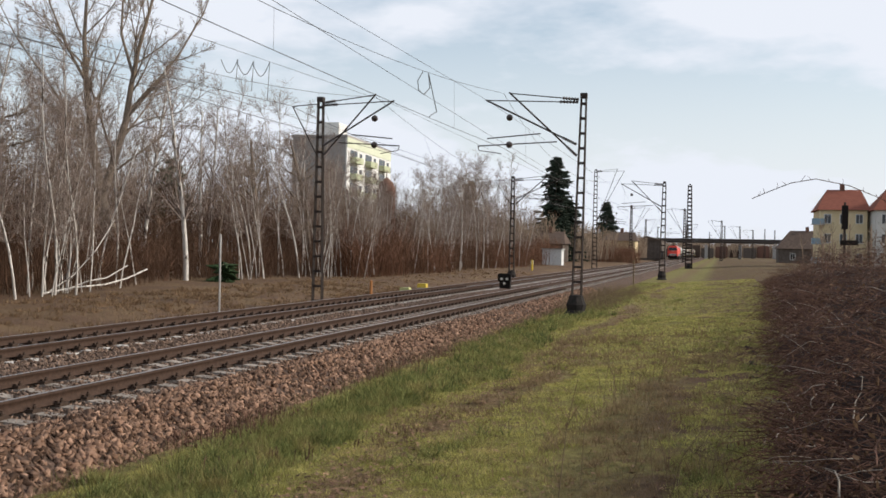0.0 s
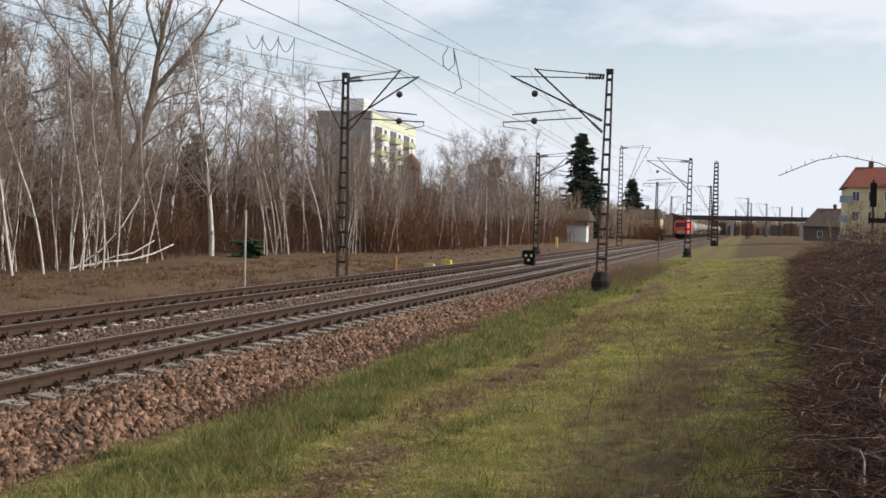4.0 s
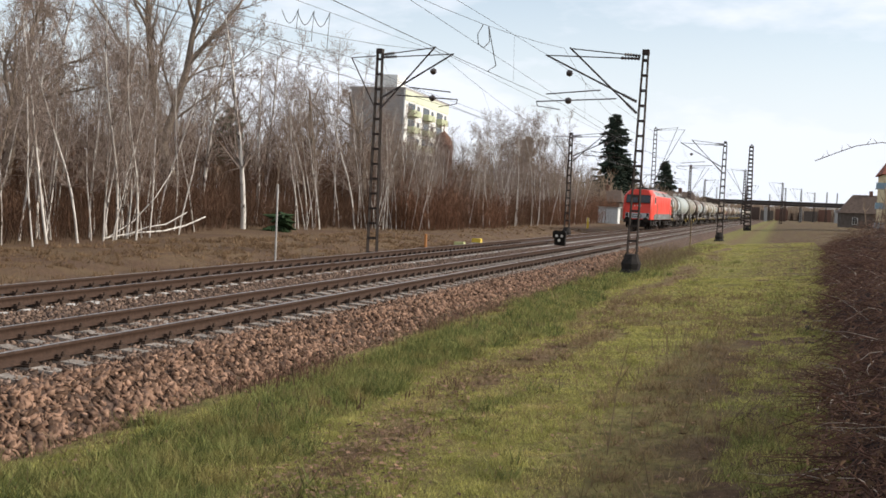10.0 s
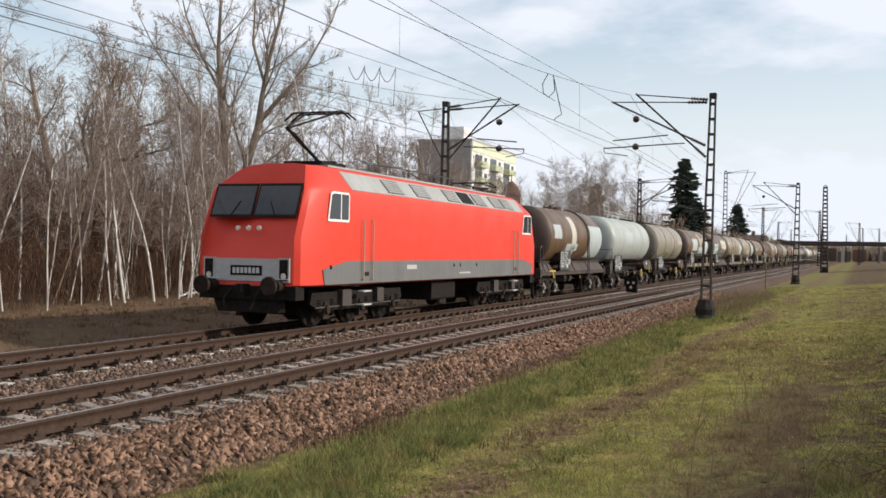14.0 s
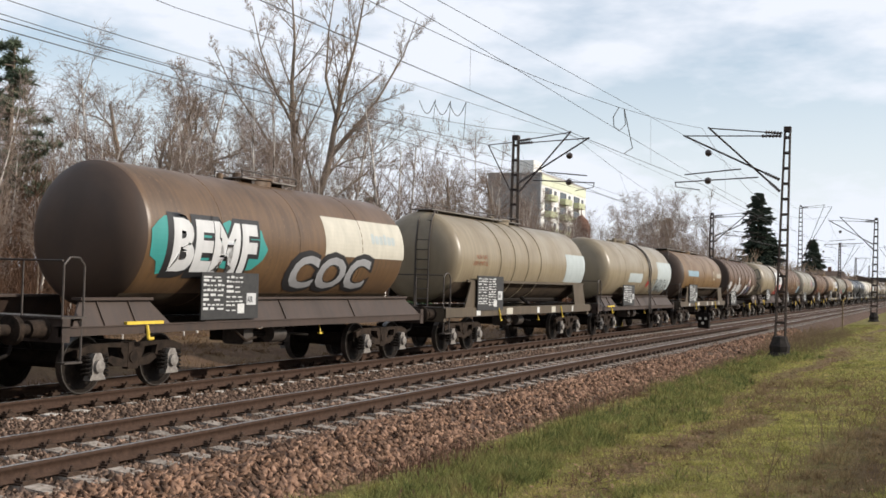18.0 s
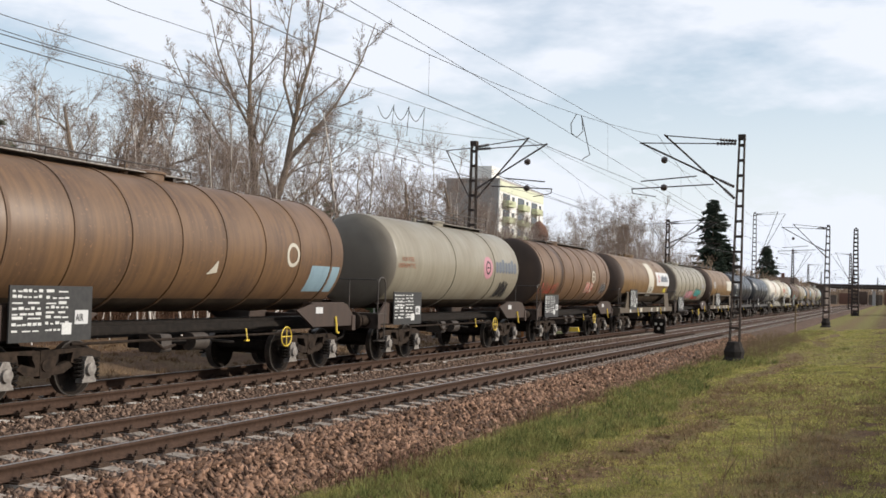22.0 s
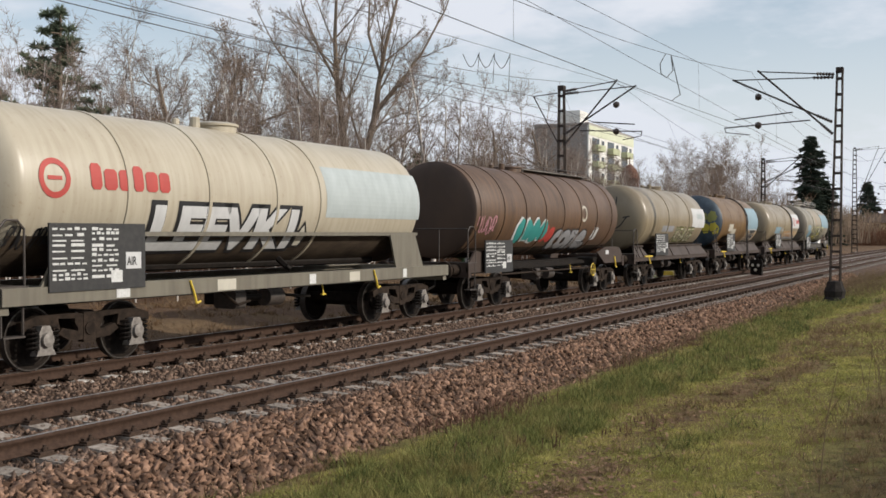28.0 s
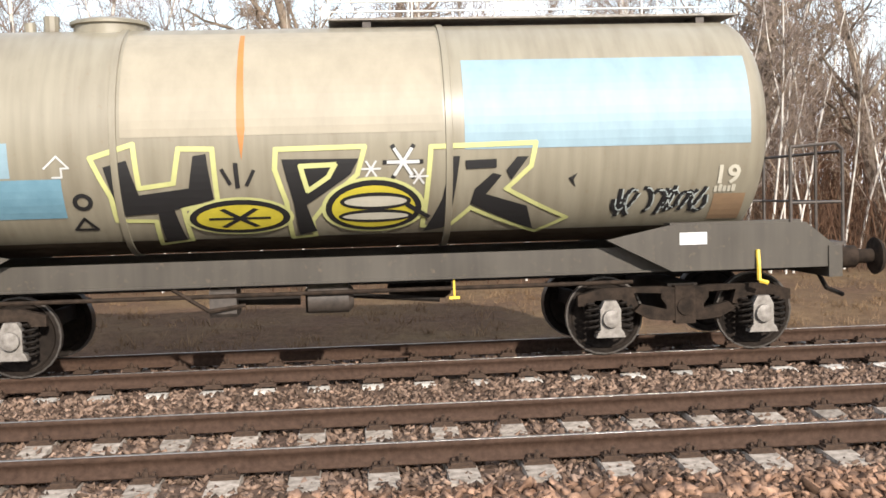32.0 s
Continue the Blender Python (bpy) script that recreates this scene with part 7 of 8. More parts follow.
for dx, dy, s in ((0, 0, 1.0), (0.5, 0.7, 0.92), (-0.7, 0.4, 0.85), (-0.3, 1.3, 0.95), (-1.4, 0.2, 0.9)):
    plant("birch", -25.9 + dx, 37.9 + dy, s)
plant("oak", -31.0, 37.1, 1.0, 20, 0)
plant("oak", -34.4, 26.2, 1.05, None, 1)
# the wood's edge and the depth behind it
def wood_edge(y):
    return float(np.interp(y, (-30, 30, 40, 55, 66, 76, 150), (-24.5, -24.6, -25.6, -29.0, -27.0, -24.6, -25.5)))


edge_rows = ((1.0, 1.0, 2.0, ("birch", "slim", "slim", "birch", "slim")), (3.2, 1.6, 2.2, ("slim", "birch", "slim", "birch")), (6.5, 2.4, 3.0, ("birch", "weeping", "slim", "birch", "oak")),
             (12, 3.2, 4.4, ("weeping", "oak", "birch", "birch")), (21, 4.0, 7.0, ("oak", "weeping", "weeping")))
for off, jit, gap, kinds in edge_rows:
    y = -28.0
    while y < 150:
        x = wood_edge(y) - off + rnd.uniform(-jit, jit)
        at_loner = 49 < y < 59 and x > -36
        if not at_loner:
            plant(rnd.choice(kinds), x, y, rnd.uniform(0.75, 1.15))
        y += gap * rnd.uniform(0.4, 1.6) * (1 if y < 78 else 1.3)
for _ in range(24):
    y = rnd.uniform(-24, 150)
    plant("shrub", wood_edge(y) - rnd.uniform(0.5, 8), y, rnd.uniform(0.5, 1.1))


for _ in range(26):
    cy = rnd.uniform(4, 76)
    cx = wood_edge(cy) - rnd.uniform(-0.4, 1.6)
    if 48 < cy < 60:
        continue
    for _k in range(rnd.randint(2, 4)):
        plant("slim", cx + rnd.uniform(-0.6, 0.6), cy + rnd.uniform(-0.6, 0.6), rnd.uniform(0.5, 0.95), None, rnd.randrange(3))


def make_poplar():
    """The great two-stemmed poplar: ascending limbs in a wide fan."""
    tr = thing("tree", "tall bare poplar forking into two stems", "tree", wood)
    q = random.Random(77)
    sp = dict(steps=(1, 7, 5, 3), wob=(0.03, 0.08, 0.16, 0.25), lift=(0.1, 0.45, 0.6, 0.4), min=0.008, kids=(1, 15, 11), **{"from": (0.1, 0.14, 0.12)}, ang=((28, 52), (24, 48), (25, 55)), len=(0.42, 0.40, 0.42), thin=(0.32, 0.48, 0.5))
    out = [[], [], [], []]

    def at(side, up, deep=0.0):
        return Vector((0.857 * side - 0.515 * deep, 0.515 * side + 0.857 * deep, up))

    def stem(pts, r0, r1, limbs, level=0):
        n = len(pts) - 1
        p = [at(*c) for c in pts]
        for i in range(n):
            ra, rb = r0 + (r1 - r0) * i / n, r0 + (r1 - r0) * (i + 1) / n
            out[level].append((*p[i], *p[i + 1], ra, rb))
        for k in range(limbs):
            t = 0.12 + 0.86 * (k + q.random()) / limbs
            i = min(n - 1, int(t * n))
            d = (p[i + 1] - p[i]).normalized()
            side = d.orthogonal().normalized()
            side.rotate(Matrix.Rotation(q.uniform(0, 6.283), 3, d))
            a = radians(q.uniform(28, 46))
            ln = (7.2 - 4.6 * t) * q.uniform(0.6, 1.1) * (1.0 if level == 0 else 0.62)
            rr = (r0 + (r1 - r0) * t) * 0.34 + 0.012
            grow(q, p[i].lerp(p[i + 1], t * n - i), d * math.cos(a) + side * math.sin(a), ln, min(rr, 0.085), 1, out, sp)

    stem([(0.05, -0.3), (-0.15, 1.4), (-0.6, 3.2), (-0.95, 4.5)], 0.56, 0.37, 0)
    stem([(-0.95, 4.4), (-1.25, 6.6), (-1.6, 8.6), (-1.85, 11.2), (-2.0, 13.6, 0.2), (-1.9, 16.2, 0.3), (-2.2, 19.5, 0.4)], 0.29, 0.035, 16)
    stem([(-0.95, 4.4), (-0.4, 6.2), (0.35, 9.0), (0.6, 11.0), (0.95, 13.0, -0.2), (1.7, 16.0, -0.3), (2.2, 19.2, -0.2)], 0.28, 0.035, 15)
    stem([(-1.3, 7.0), (-2.6, 9.0, 0.3), (-4.0, 11.2, 0.5), (-5.6, 13.4, 0.6), (-6.6, 15.4, 0.6)], 0.11, 0.02, 8, 1)
    stem([(-1.8, 11.0), (-2.9, 13.0, -0.4), (-3.8, 15.2, -0.7), (-4.4, 17.8, -0.8)], 0.10, 0.02, 6, 1)
    stem([(0.45, 9.3), (1.7, 10.9, 0.3), (3.2, 13.0, 0.5), (4.6, 15.6, 0.6), (5.4, 18.0, 0.6)], 0.12, 0.02, 8, 1)
    stem([(0.25, 8.4), (1.5, 9.1, -0.3), (3.3, 9.6, -0.5), (5.0, 11.0, -0.6)], 0.06, 0.012, 4, 1)
    stem([(0.7, 11.6), (0.0, 14.0, 0.4), (0.1, 17.0, 0.6), (0.4, 19.5, 0.6)], 0.10, 0.02, 6, 1)
    stem([(-0.8, 3.8), (-2.2, 4.6, 0.4), (-3.0, 6.4, 0.6), (-3.6, 8.6, 0.7)], 0.05, 0.012, 3, 1)
    part("trunk", mesh_np("trunk", *tubes(out[0], 10), True), M["bark"], tr)
    part("branchwork", mesh_np("limbs", *tubes(out[1], 5), True), M["bark"], tr)["kind"] = "stuff"
    part("crown", mesh_np("twigs", *tubes(out[2] + out[3], 3)), M["bark_twig"], tr, "bare twigs")["kind"] = "stuff"
    tr.matrix_basis = pose(-33.3, 54.6, -0.1, 0, 0, 0)
    return tr


make_poplar()

# fallen birch stems
lg = thing("fallen_stem", "fallen white birch stem lying before the trees", "fallen tree")
part("stem", Build().path([(-26.1, 37.4, -0.15), (-25.9, 39.2, 0.05), (-25.7, 41.2, 0.12), (-25.5, 42.6, 0.35), (-25.3, 44.0, 0.75)], 0.034, 7), M["birch"], lg)
part("stem", Build().path([(-25.9, 38.6, -0.05), (-25.7, 39.9, 0.3), (-25.5, 41.0, 0.42), (-25.2, 42.2, 0.95)], 0.024, 6), M["birch"], lg)
part("stem", Build().path([(-26.2, 37.9, -0.1), (-25.8, 39.0, 0.55), (-25.4, 40.0, 1.6), (-25.1, 40.9, 2.9)], 0.022, 6), M["birch"], lg)


def make_thicket(name, zones, material, label, thick=(0.006, 0.016), from_edge=False):
    """Standing brush: x0, x1, y0, y1, stems, height."""
    segs = []
    for x0, x1, y0, y1, k, h in zones:
        x, y = rng.uniform(x0, x1, k), rng.uniform(y0, y1, k)
        if from_edge:
            x = x + np.array([wood_edge(c) for c in y])
        z = np.array([ground_z(a, c) for a, c in zip(x, y)])
        hh = h * rng.uniform(0.25, 1.0, k)
        zb = z + np.where(rng.random(k) < 0.5, 0, rng.uniform(0, 0.6, k) * h)
        dx, dy = rng.normal(0, 0.32, k) * hh, rng.normal(0, 0.32, k) * hh
        r = rng.uniform(*thick, k)
        mx_, my_, mz_ = x + dx * 0.4, y + dy * 0.4, zb + hh * 0.55
        segs.append(np.column_stack([x, y, zb - 0.1, mx_, my_, mz_, r, r * 0.8]))
        segs.append(np.column_stack([mx_, my_, mz_, x + dx, y + dy, zb + hh, r * 0.8, r * 0.35]))
        a = rng.uniform(0, 6.28, k)
        segs.append(np.column_stack([mx_, my_, mz_, mx_ + np.cos(a) * hh * 0.35, my_ + np.sin(a) * hh * 0.35, mz_ + hh * 0.3, r * 0.6, r * 0.3]))
    v, f = tubes(np.concatenate(segs), 3)
    return solid(name, mesh_np(name, v, f), material, label, "undergrowth", kind="stuff")


make_thicket("undergrowth", [(-5.5, -0.6, -28, 80, 9000, 2.2), (-12, -4.5, -34, 100, 9000, 5.0), (-5, -0.3, 80, 150, 5000, 2.8), (-24, -10, -45, 150, 7000, 7.5)], M["brush"], "dense brown leafless undergrowth under the trees", (0.007, 0.018), True)
make_thicket("russet_bushes", [(-36, -27, 176, 192, 1500, 3.4), (-26, -17.5, 225, 248, 1300, 3.6), (-33, -24, 120, 158, 1600, 2.6), (-27.5, -24.2, 72, 84, 700, 3.0), (-26, -24, 88, 98, 300, 2.4)], M["brush_red"], "russet bushes with old leaves at the wood's edge", (0.012, 0.03))


def make_far_wood():
    """Bare woods that close the view beyond the trees, as many fine stems."""
    segs = []
    for x0, x1, y0, y1, k, h in ((-120, -58, -110, 170, 3000, 11.5), (-70, -30, 150, 330, 1700, 9.5), (-160, -60, 170, 420, 1300, 11), (-120, -45, 380, 560, 700, 10), (10, 60, 110, 150, 200, 5), (-44, 2, 560, 640, 900, 8.5), (2, 90, 530, 640, 1500, 8.0), (-60, -22, 200, 245, 500, 6.5), (-38, -20, 262, 310, 700, 6.5)):
        thick = 2.2 if y0 > 500 else 1.0
        x, y = rng.uniform(x0, x1, k), rng.uniform(y0, y1, k)
        hh = h * rng.uniform(0.55, 1.0, k)
        z = np.full(k, 0.4)
        lx, ly = rng.normal(0, 0.5, k), rng.normal(0, 0.5, k)
        segs.append(np.column_stack([x, y, z, x + lx, y + ly, z + hh, 0.10 * thick + 0 * x, 0.03 * thick + 0 * x]))
        for _ in range(7):
            t = rng.uniform(0.25, 0.95, k)
            a = rng.uniform(0, 6.28, k)
            ln = hh * rng.uniform(0.12, 0.3, k)
            bx, by, bz = x + lx * t, y + ly * t, z + hh * t
            segs.append(np.column_stack([bx, by, bz, bx + np.cos(a) * ln * 0.7, by + np.sin(a) * ln * 0.7, bz + ln, 0.035 * thick + 0 * x, 0.012 * thick + 0 * x]))
    v, f = tubes(np.concatenate(segs), 3)
    return solid("far_wood", mesh_np("far_wood", v, f), M["bark_twig"], "distant grey-brown leafless woodland", "wood", kind="stuff")


make_far_wood()


def make_conifer(x, y, height, spread, seed, needle, label, bare=0.05, slim=0.64):
    """A conifer of drooping boughs in uneven tiers."""
    q = random.Random(seed)
    tr = thing("conifer", label, "conifer", "conifers")
    z0 = ground_z(x, y)
    part("trunk", mesh_np("trunk", *tubes([(x, y, z0 - 0.2, x, y, z0 + height, height * 0.016, 0.02)], 8), True), M["bark"], tr)
    bough, tuft = [], []
    n = int(height * 17)
    lobes = [(q.uniform(0, 6.283), q.uniform(0.1, 0.9), q.uniform(0.7, 1.35)) for _ in range(14)]
    for i in range(n):
        t = bare + (1 - bare) * (i / n) ** 0.9
        z = z0 + height * t
        a = q.uniform(0, 6.283)
        c, s = math.cos(a), math.sin(a)
        near = min(lobes, key=lambda l: abs(l[1] - t) * 3 + 1 - math.cos(l[0] - a))
        ln = spread * (1 - t) ** slim * q.uniform(0.55, 1.05) * near[2] + 0.25
        ez = z - ln * q.uniform(0.0, 0.35) + 0.25 * ln * (t > 0.7)
        bough.append((x, y, z, x + c * ln, y + s * ln, ez, 0.05, 0.015))
        for k in range(int(7 + ln * 9)):
            u = q.uniform(0.12, 1.03)
            px, py, pz = x + c * ln * u, y + s * ln * u, z + (ez - z) * u
            a2 = a + q.uniform(-1.4, 1.4)
            w = 0.62 * q.uniform(0.5, 1.3)
            tuft.append((px, py, pz, px + math.cos(a2) * w, py + math.sin(a2) * w, pz - q.uniform(-0.15, 0.5), 0.19, 0.03))
    part("branchwork", mesh_np("boughs", *tubes(bough, 4)), M["bark"], tr)["kind"] = "stuff"
    part("foliage", mesh_np("foliage", *tubes(tuft, 3)), needle, tr, "dark green needles")
    return tr


def on_ray(az, dist):
    a = radians(az)
    return -math.sin(a) * dist, math.cos(a) * dist


make_conifer(-27.6, 56.4, 1.0, 0.3, 12, M["pine_dark"], "small dark green bush at the wood's edge", 0.02)
make_conifer(*on_ray(8.55, 215), 20.6, 6.3, 1, M["needle"], "tall dark spruce behind a shed")
make_conifer(*on_ray(8.0, 222), 12.6, 5.4, 2, M["needle"], "shorter dark spruce beside a taller one")
make_conifer(*on_ray(5.85, 280), 14.8, 4.4, 3, M["needle"], "small dark spruce with a pointed top")
make_conifer(*on_ray(13.1, 160), 12.0, 1.6, 4, M["bark_twig"], "thin half-bare spruce in the wood")


def make_pine(x, y, height, seed):
    q = random.Random(seed)
    tr = thing("conifer", "tall pine with loose grey-green tufts", "conifer", "conifers")
    z0 = ground_z(x, y)
    part("trunk", mesh_np("trunk", *tubes([(x, y, z0, x + 0.3, y, z0 + height * 0.55, 0.2, 0.14), (x + 0.3, y, z0 + height * 0.55, x + 0.2, y + 0.2, z0 + height, 0.14, 0.03)], 8), True), M["bark"], tr)
    bough, tuft = [], []
    for i in range(64):
        t = q.uniform(0.42, 1.0)
        z, a, ln = z0 + height * t, q.uniform(0, 6.283), (1.15 - t) * 4.2 * q.uniform(0.4, 1.0)
        ex, ey, ez = x + math.cos(a) * ln, y + math.sin(a) * ln, z + ln * q.uniform(0.0, 0.5)
        bough.append((x + 0.25, y + 0.1, z, ex, ey, ez, 0.045, 0.015))
        for k in range(7):
            u = q.uniform(0.35, 1.05)
            cx, cy, cz = x + (ex - x) * u, y + (ey - y) * u, z + (ez - z) * u
            for _ in range(20):
                d = Vector((q.gauss(0, 1), q.gauss(0, 1), q.gauss(0.3, 0.8))).normalized() * q.uniform(0.15, 0.4)
                tuft.append((cx, cy, cz, cx + d.x, cy + d.y, cz + d.z, 0.045, 0.008))
    part("branchwork", mesh_np("boughs", *tubes(bough, 4)), M["bark"], tr)["kind"] = "stuff"
    part("foliage", mesh_np("foliage", *tubes(tuft, 3)), M["pine"], tr, "grey-green needle tufts")
    return tr


make_pine(*on_ray(47.3, 50), 11.6, 9)
make_pine(*on_ray(28.84, 98), 9.0, 10)

# ---- the bramble hedge beside the grass ----
def hedge_top(x, y):
    """Height of the hedge's outline over the ground plan."""
    front = 0.08 + 0.037 * y + 0.14 * math.sin(y * 0.45)
    w = min(1.0, max(0.0, (x - front) / 3.2))
    h = (2.6 if y < 30 else 2.4) + 0.25 * math.sin(y * 0.31 + x) + 0.22 * math.sin(y * 1.1 + 2 * x)
    return h * w ** 0.72 * (1.0 if y > 5 else max(0.0, (y - 2.5) / 2.5))


def make_hedge():
    hd = thing("bramble_hedge", "dark red-brown tangled bramble hedge, leafless", "hedge")
    hd["kind"] = "stuff"
    n = 19000
    segs, leaf_v, leaf_f, pale = [], [], [], []
    k = 0
    while k < n:
        y = 5 + 75 * rnd.random() ** 1.9
        x = 0.1 + 5.6 * rnd.random() ** 1.3 + 0.037 * y
        h = hedge_top(x, y)
        if h < 0.15:
            continue
        k += 1
        z = -0.15 + h * rnd.random() ** 0.7
        a, ln = rnd.uniform(0, 6.283), rnd.uniform(0.22, 0.75)
        p = Vector((x, y, z))
        d = Vector((math.cos(a) - 0.25, math.sin(a), rnd.uniform(-0.2, 0.75))).normalized()
        r = rnd.uniform(0.0035, 0.009)
        for i in range(3):
            d = (d + Vector((rnd.uniform(-.5, .5), rnd.uniform(-.5, .5), rnd.uniform(-.55, .2)))).normalized()
            e = p + d * ln / 3
            (pale if k % 22 == 0 else segs).append((*p, *e, r * (1 - i * 0.22), r * (0.78 - i * 0.22)))
            if rnd.random() < 0.34:
                s = rnd.uniform(0.018, 0.042)
                u, w = Vector((rnd.uniform(-1, 1), rnd.uniform(-1, 1), rnd.uniform(-1, 1))).normalized(), Vector((rnd.uniform(-1, 1), rnd.uniform(-1, 1), rnd.uniform(-1, 1))).normalized()
                b = len(leaf_v)
                leaf_v += [e, e + u * s + w * s * 0.5, e + u * s * 2.2, e + u * s - w * s * 0.5]
                leaf_f.append((b, b + 1, b + 2, b + 3))
            p = e
    # long arching canes over the grass
    for _ in range(70):
        y = rnd.uniform(8, 36)
        p = Vector((0.9 + 0.037 * y + rnd.uniform(0, 0.8), y, rnd.uniform(0.3, 1.2)))
        d = Vector((-1, rnd.uniform(-.6, .6), rnd.uniform(0.1, 0.8))).normalized()
        for i in range(7):
            e = p + d * 0.24
            segs.append((*p, *e, 0.005 - i * 0.0005, 0.0045 - i * 0.0005))
            for _k in range(2):
                t = Vector((rnd.uniform(-.14, .14), rnd.uniform(-.14, .14), rnd.uniform(-.05, .14)))
                segs.append((*e, *(e + t), 0.0025, 0.001))
            d = (d + Vector((rnd.uniform(-.25, .25), rnd.uniform(-.25, .25), rnd.uniform(-.4, 0.0)))).normalized()
            p = e
    part("canes", mesh_np("canes", *tubes(segs, 3)), M["bramble"], hd, "thin red-brown canes")
    part("pale_canes", mesh_np("pale_canes", *tubes(pale, 3)), M["bramble_pale"], hd, "dead pale canes")
    part("leaves", mesh_np("leaves", np.array([tuple(v) for v in leaf_v]), leaf_f), M["bramble_leaf"], hd, "withered leaves")
    # the dense heart of the thicket: one sheet, darkened for the shade inside
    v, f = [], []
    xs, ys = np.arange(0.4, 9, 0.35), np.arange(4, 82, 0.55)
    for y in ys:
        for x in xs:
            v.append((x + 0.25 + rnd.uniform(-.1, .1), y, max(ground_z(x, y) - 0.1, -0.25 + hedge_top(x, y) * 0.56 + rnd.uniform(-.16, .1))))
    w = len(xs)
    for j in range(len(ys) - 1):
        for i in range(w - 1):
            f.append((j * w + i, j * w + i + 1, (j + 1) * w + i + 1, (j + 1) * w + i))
    part("inner_growth", mesh_np("inner_growth", v, f), M["bramble_shade"], hd, "dark sheet for the inner growth and the shade in it")
    return hd


# near-black brown, with the hedge's inner shade in the colour
M["bramble_shade"] = surf("bramble_heart_shade", (0.008, 0.005, 0.004), (0.036, 0.020, 0.015), 14, 0.95, 0, 1.0, 18)
make_hedge()

# one tall cane that arches over the houses
cane = thing("bramble_cane", "single long cane arching high over the hedge", "twig")
pts = []
for az, el in ((-9.2, -0.7), (-8.8, 1.5), (-7.8, 2.8), (-6.2, 3.5), (-4.6, 3.85), (-3.4, 3.65), (-2.3, 3.2), (-1.5, 2.85)):
    a, e, dist = radians(az), radians(el), 11.0
    pts.append((-math.sin(a) * dist, math.cos(a) * dist, EYE[2] + dist * math.tan(e)))
part("stem", Build().path(pts, 0.004, 5), M["bramble"], cane)
b = Build()
for p, q_ in zip(pts[:-1], pts[1:]):
    for t in (0.2, 0.6):
        c = Vector(p).lerp(Vector(q_), t)
        b.rod(c, c + Vector((rnd.uniform(-.05, .05), 0, rnd.uniform(0.02, 0.07))), 0.003, 0.001, 4)
part("thorns", b, M["bramble"], cane)

# ---- grass ----
def ways(x, y):
    """How worn the two trodden lines are, and how lush the strip beside the ballast is."""
    bend = 0.35 * np.sin(y * 0.35) + 0.9 * (fbm(x * 0.3, y * 0.22, 31) - 0.5)
    first = np.clip(1.15 - np.abs(x - STRIP - bend) / 0.55, 0, 1) * np.clip(3.2 * fbm(x * 0.8, y * 0.5, 53) - 0.95, 0, 1)
    second = np.clip(1.2 - np.abs(x + 1.0 - 0.6 * bend) / 0.85, 0, 1) * np.clip((24 - y) / 8, 0, 1)
    lush = np.clip(1.25 - np.abs(x + 5.55 - 0.5 * bend) / 1.15, 0, 1)
    return np.maximum(first, 0.8 * second), lush


def make_grass(name, zones, material, label, h=(0.04, 0.12), w=(0.006, 0.012), sort=""):
    """zones: x0, x1, y0, y1, blades to the square metre, whether in tufts."""
    V = []
    for x0, x1, y0, y1, dens, tuft in zones:
        k = int((x1 - x0) * (y1 - y0) * dens)
        x, y = rng.uniform(x0, x1, k), rng.uniform(y0, y1, k)
        grown = np.ones(k)
        if tuft:
            m = max(1, k // 26)
            cx, cy, cs = rng.uniform(x0, x1, m), rng.uniform(y0, y1, m), rng.uniform(0.5, 1.5, m)
            i = rng.integers(0, m, k)
            x, y, grown = cx[i] + rng.normal(0, 0.06, k) * cs[i], cy[i] + rng.normal(0, 0.06, k) * cs[i], cs[i]
        worn, lush = ways(x, y)
        patch = fbm(x * 0.9, y * 0.55, 17)
        fine = fbm(x * 3.1, y * 2.6, 23)
        if sort == "lawn":
            keep = 0.76 - 1.2 * worn - 0.35 * lush - 0.45 * np.clip(x + 1.7, 0, 1) * np.clip((26 - y) / 8, 0, 1) + 0.9 * (fine - 0.5) > rng.random(k) * 0.55
        elif sort == "fresh":
            keep = 0.85 * lush + 1.5 * (patch - 0.52) - 0.9 * worn + 0.5 * (fine - 0.5) - 0.8 * np.clip((-5.75 - x) * 1.7, 0, 1) * (fbm(x * 0.5 + 9, y * 0.7, 61) < 0.52) > 0.1 + 0.3 * rng.random(k)
        elif sort == "dry":
            keep = 0.25 + 0.7 * worn + 1.6 * (fbm(x * 1.3, y * 0.9, 41) - 0.55) > rng.random(k) * 0.7
        else:
            keep = np.ones(k, bool)
        x, y, grown, fine = x[keep], y[keep], grown[keep], fine[keep]
        k = len(x)
        z = lawn_z(x, y) - 0.012
        hh = rng.uniform(*h, k) * grown * (1.7 if tuft else 1) * (0.6 + 0.8 * fine)
        ww, a = rng.uniform(*w, k) * np.clip(y / 14, 0.8, 3.0), rng.uniform(0, 6.283, k)
        lean = rng.normal(0, 0.55, (k, 2)) * hh[:, None]
        dx, dy = np.cos(a) * ww, np.sin(a) * ww
        V.append(np.stack([np.column_stack([x - dx, y - dy, z]), np.column_stack([x + dx, y + dy, z]), np.column_stack([x + lean[:, 0], y + lean[:, 1], z + hh])], 1).reshape(-1, 3))
    v = np.concatenate(V)
    f = np.arange(len(v)).reshape(-1, 3)
    return solid(name, mesh_np(name, v, f), material, label, "grass", kind="stuff")


